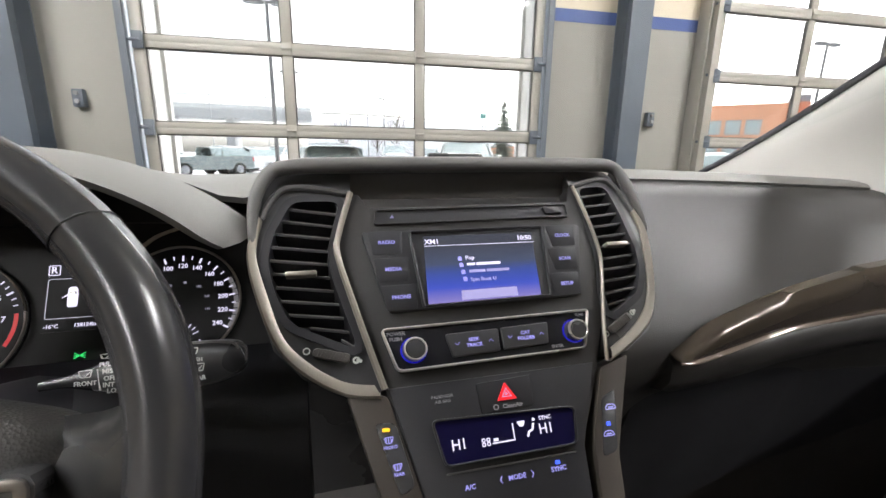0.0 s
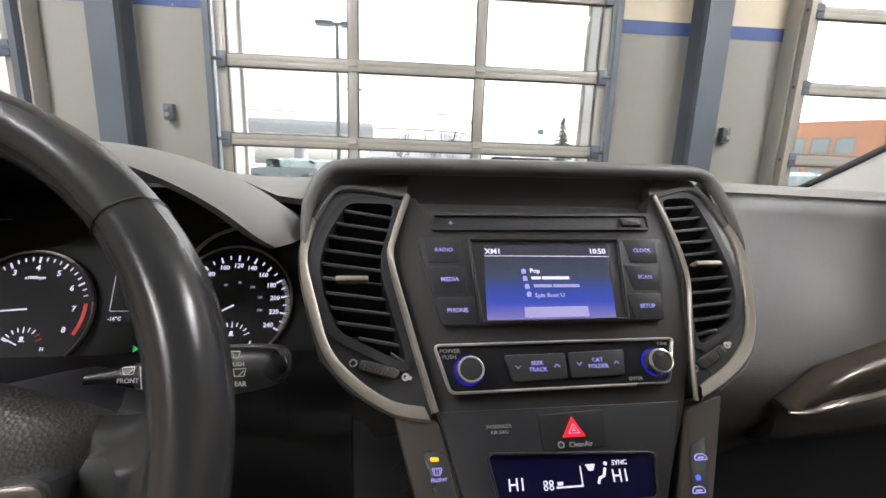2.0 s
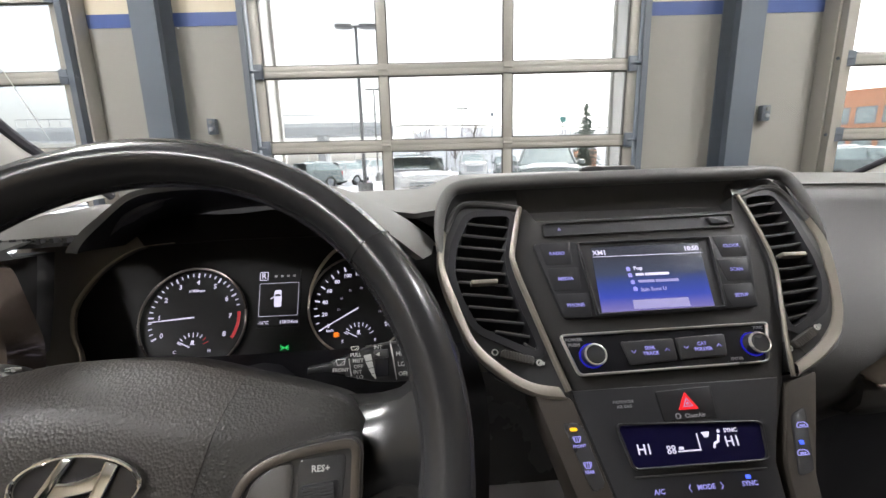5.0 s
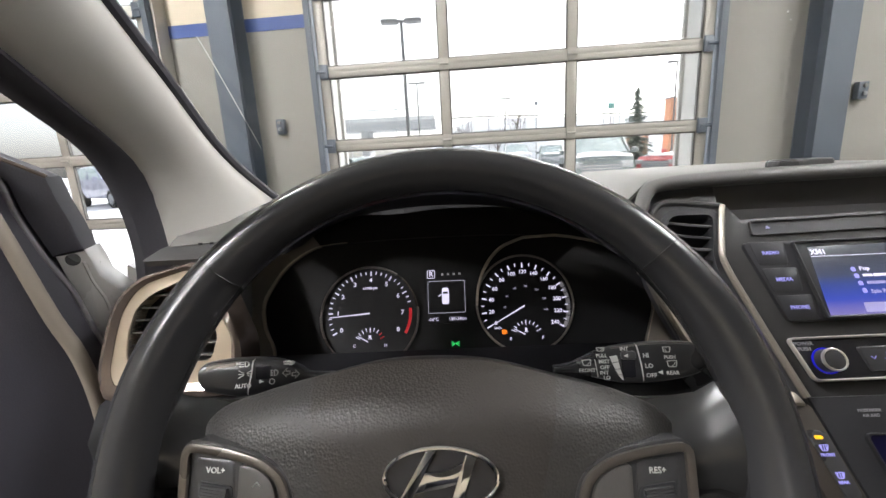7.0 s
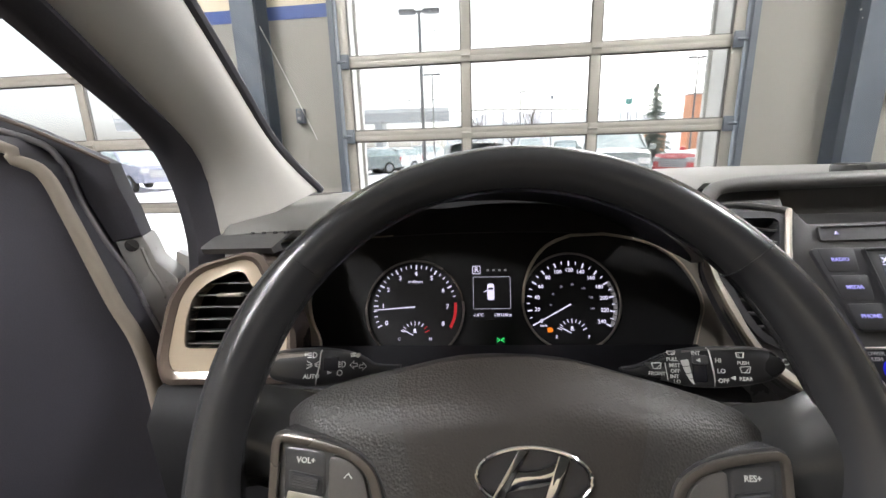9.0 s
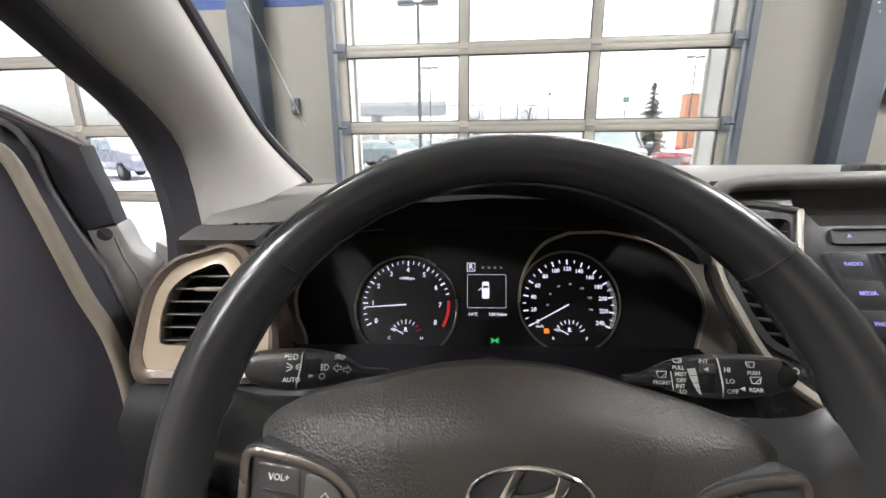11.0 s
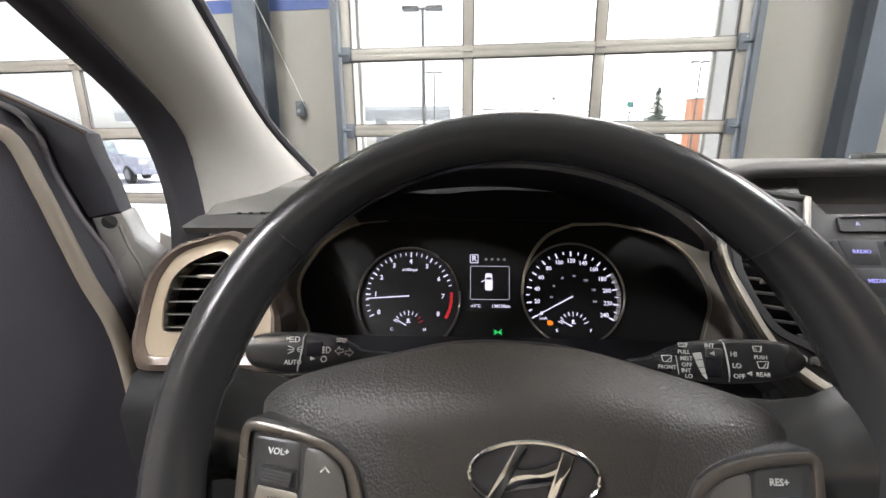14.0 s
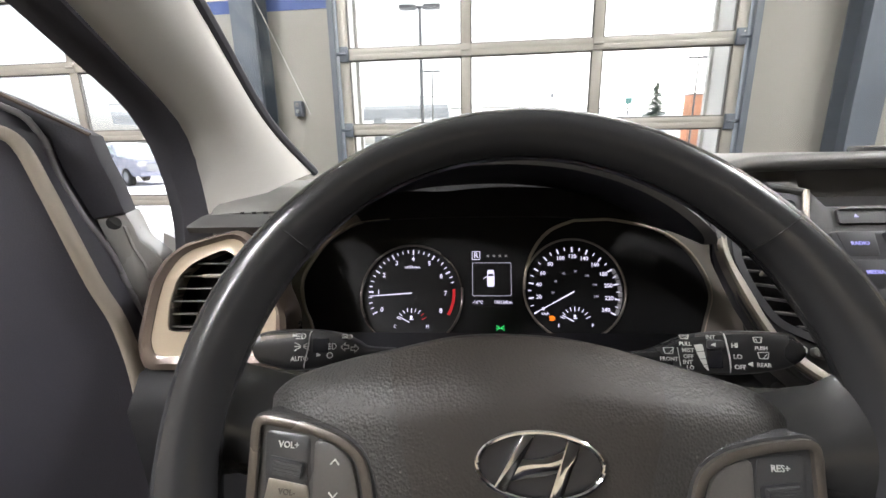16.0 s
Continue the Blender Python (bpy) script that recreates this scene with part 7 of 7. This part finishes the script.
        rock = rounded([(0.1185, 0.0190), (0.0965, 0.0175), (0.0945, -0.0105), (0.1160, -0.0135)], 0.003, 3)
        prism(bm, rock, -0.004, 0.0008, K, bevel=0.0008)
        part("rocker_bed", bm, BLACK, base, "black rocker bed")
        bm = bmesh.new()
        prism(bm, rounded([(0.1152, 0.0080), (0.0970, 0.0058), (0.0962, -0.0022), (0.1144, -0.0002)], 0.0018), 0.0, 0.0013, K)
        part("rocker_slot", bm, MATTE, base, "black rocker slot")
        bm = bmesh.new()
        RK = K @ Matrix.Translation((0.1058, 0.0030, 0.0)) @ Matrix.Rotation(radians(6.5), 4, "Z")
        for q in range(4):
            tube(bm, [RK @ Vector((-0.0070, 0.0021 - 0.0014 * q, 0.0026)), RK @ Vector((0.0070, 0.0021 - 0.0014 * q, 0.0026))], 0.0010, n=6)
        box(bm, (-0.0072, -0.0026, 0.0), (0.0072, 0.0026, 0.0028), RK, bevel=0.0008)
        part("rocker", bm, BLACK, base, "ribbed dark rocker")
        bm = bmesh.new()
        prism(bm, rounded([(0.1150, -0.0018), (0.0960, -0.0038), (0.0945, -0.0098), (0.1165, -0.0122)], 0.001), 0.0004, 0.0011, K, bevel=0.0003)
        part("rocker_foot", bm, SILVER, base, "pale satin rocker foot")
        bm = bmesh.new()
        side = rounded([(0.0940, 0.0168), (0.084, 0.0150), (0.0755, 0.0085), (0.0715, -0.006), (0.0705, -0.030), (0.0925, -0.034)], 0.004, 3)
        prism(bm, side, -0.002, 0.0024, K, bevel=0.0012)
        part("side_key", bm, GREYKEY, base, "grey-brown key")
        bm = bmesh.new()
        prism(bm, rounded([(0.1128, -0.0142), (0.0942, -0.0120), (0.0930, -0.034), (0.1035, -0.036)], 0.003, 3), -0.002, 0.0022, K, bevel=0.0012)
        part("lower_key", bm, GREYKEY, base, "grey-brown key")
        KT = WHL @ Matrix.Translation((0, -0.004, 0.0305)) @ Matrix.Rotation(radians(4.0 * sx), 4, "Y") @ Matrix.Translation((0.0020 * sx, 0, 0.0085))
        writing("VOL-" if sx < 0 else "SET-", 0.0036, (0.1055 * sx, -0.0072, 0.0012), KT, BRONZE, base)
        writing("VOL+" if sx < 0 else "RES+", 0.0040, (0.1065 * sx, 0.0128, 0.0009), KT, PRINT, base)
        if sx > 0:
            writing("CRUISE", 0.0036, (0.0835, -0.002, 0.0026), KT, PRINT, base)
        else:
            for yy, up in ((0.0075, 1), (-0.0060, -1)):
                bm = bmesh.new()
                tube(bm, [KT @ Vector((-0.0853, yy - 0.001 * up, 0.0028)), KT @ Vector((-0.0833, yy + 0.0012 * up, 0.0028)), KT @ Vector((-0.0813, yy - 0.001 * up, 0.0028))], 0.0004, n=4)
                part("arrow", bm, PRINT, base)
    bm = bmesh.new()
    cyl(bm, on(WHL, 0, 0, -0.07), on(WHL, 0, -0.01, 0.0), 0.035, 0.045, n=28)
    part("hub", bm, BLACK, w, "black hub")
    bm = bmesh.new()
    loft(bm, [[on(WHL, x, y, z) for x in (-0.035, 0.0, 0.035)] for y, z in ((-0.075, 0.012), (-0.11, 0.012), (-0.158, 0.004))], thick=WHL.to_3x3() @ Vector((0, 0, -0.015)))
    part("lower_spoke", bm, GREYKEY, w, "grey lower spoke")


steering_wheel()


# ---- the open driver's door ----
def driver_door():
    d = thing("driver_door", "open dark driver's door with a pale edge trim", "car door", (-0.78, 0.50, 0.45))
    m = axes((-0.72, 0.43, 1.05), (-0.906, -0.423, 0), (0, 0, 1))      # local u runs out along the door
    m = m @ Matrix.Diagonal((1, 1, -1, 1)) if m.to_3x3() @ Vector((0, 0, 1)) @ Vector((0.423, -0.906, 0)) < 0 else m

    def at(u, v, w=0.0):
        return m @ Vector((u, v, w))
    edge = [(0.055, 0.104), (0.0235, 0.0890), (0.0070, 0.0765), (-0.0025, 0.040), (-0.0105, 0.0020), (-0.0205, -0.045), (-0.0310, -0.082), (-0.0365, -0.128), (-0.0375, -0.190), (-0.037, -0.30), (-0.036, -0.45)]
    # inner card
    bm = bmesh.new()
    outline = edge + [(0.95, -0.55), (0.95, 0.12), (0.60, 0.115), (0.30, 0.108)]
    prism(bm, outline, -0.045, -0.008, m, bevel=0.006)
    part("door_card", bm, DOORCARD, d, "dark door card", smooth=40)
    # pale edge trim
    bm = bmesh.new()
    pts = spline([at(u, v, 0.0) for u, v in [(0.32, 0.120)] + edge], 4)
    k = len(pts)
    tube(bm, pts, [0.0042 + 0.0042 * (i / k) ** 0.8 for i in range(k)], n=8, up=(0.42, -0.9, 0))
    part("edge_trim", bm, EDGETRIM, d, "pale edge trim", smooth=60)
    # rubber seal, its glossy lip and the painted frame beyond the trim
    lip = [(0.30, 0.170), (0.12, 0.136), (0.0248, 0.108), (0.0026, 0.084), (-0.003, 0.0513), (-0.0148, 0.0104), (-0.0287, -0.025), (-0.0367, -0.0626), (-0.0440, -0.0915), (-0.052, -0.17), (-0.053, -0.28), (-0.053, -0.45)]
    inner = [(0.32, 0.122), (0.14, 0.110), (0.055, 0.106), (0.012, 0.084), (0.004, 0.052), (-0.008, 0.004), (-0.0195, -0.040), (-0.030, -0.078), (-0.036, -0.10), (-0.040, -0.17), (-0.040, -0.28), (-0.039, -0.45)]
    bm = bmesh.new()
    loft(bm, [[at(a[0], a[1], -0.004), at((a[0] + b[0]) / 2, (a[1] + b[1]) / 2, -0.012), at(b[0], b[1], -0.028)] for a, b in zip(inner, lip)], thick=m.to_3x3() @ Vector((0, 0, -0.02)))
    part("door_seal", bm, SEAL, d, "black rubber door seal")
    bm = bmesh.new()
    tube(bm, spline([at(u, v, -0.027) for u, v in lip], 4), 0.0028, n=8)
    part("seal_lip", bm, SEALLIP, d, "glossy grey seal lip", smooth=60)
    bm = bmesh.new()
    sail = [(0.30, 0.228), (0.16, 0.183), (0.0231, 0.116), (-0.0115, 0.0953), (-0.0297, 0.0838), (-0.0335, 0.062), (-0.0400, 0.038), (-0.0443, 0.012), (-0.0190, 0.008), (-0.0060, 0.05), (-0.001, 0.080), (0.02, 0.106), (0.12, 0.136), (0.30, 0.172)]
    prism(bm, sail, -0.065, -0.031, m, bevel=0.003)
    frame_ = part("window_corner", bm, SEAL, d, "dark window frame corner", smooth=30)
    bm = bmesh.new()
    tube(bm, [at(u, v, -0.033) for u, v in sail[:5]], 0.0022, n=6)
    part("corner_edge", bm, BROWN, frame_, "brown-grey upper edge")
    bm = bmesh.new()
    plate = [(-0.0200, 0.0085), (-0.0440, 0.0118), (-0.0475, 0.0018), (-0.0513, -0.0157), (-0.0668, -0.0358), (-0.0650, -0.10), (-0.066, -0.45), (-0.040, -0.45), (-0.0405, -0.17), (-0.0385, -0.0915), (-0.0300, -0.045)]
    prism(bm, plate, -0.075, -0.033, m, bevel=0.003)
    hinge = part("hinge_edge", bm, PAINT, d, "silver painted door edge", smooth=30)
    bm = bmesh.new()
    cyl(bm, at(-0.0336, 0.0035, -0.034), at(-0.0336, 0.0035, -0.0325), 0.0062, n=16)
    part("bolt_hole", bm, BLACK, hinge, "round black bolt hole")
    bm = bmesh.new()
    tube(bm, spline([at(u, v, -0.0335) for u, v in ((-0.041, 0.0), (-0.045, -0.022), (-0.052, -0.045), (-0.052, -0.08))], 4), 0.0016, n=6)
    part("pressed_fold", bm, PAINT, hinge)
    bm = bmesh.new()
    box(bm, (0.02, -0.55, -0.16), (0.97, 0.10, -0.055), m, bevel=0.02)
    part("outer_skin", bm, PAINT, d, "silver painted outer skin")


driver_door()
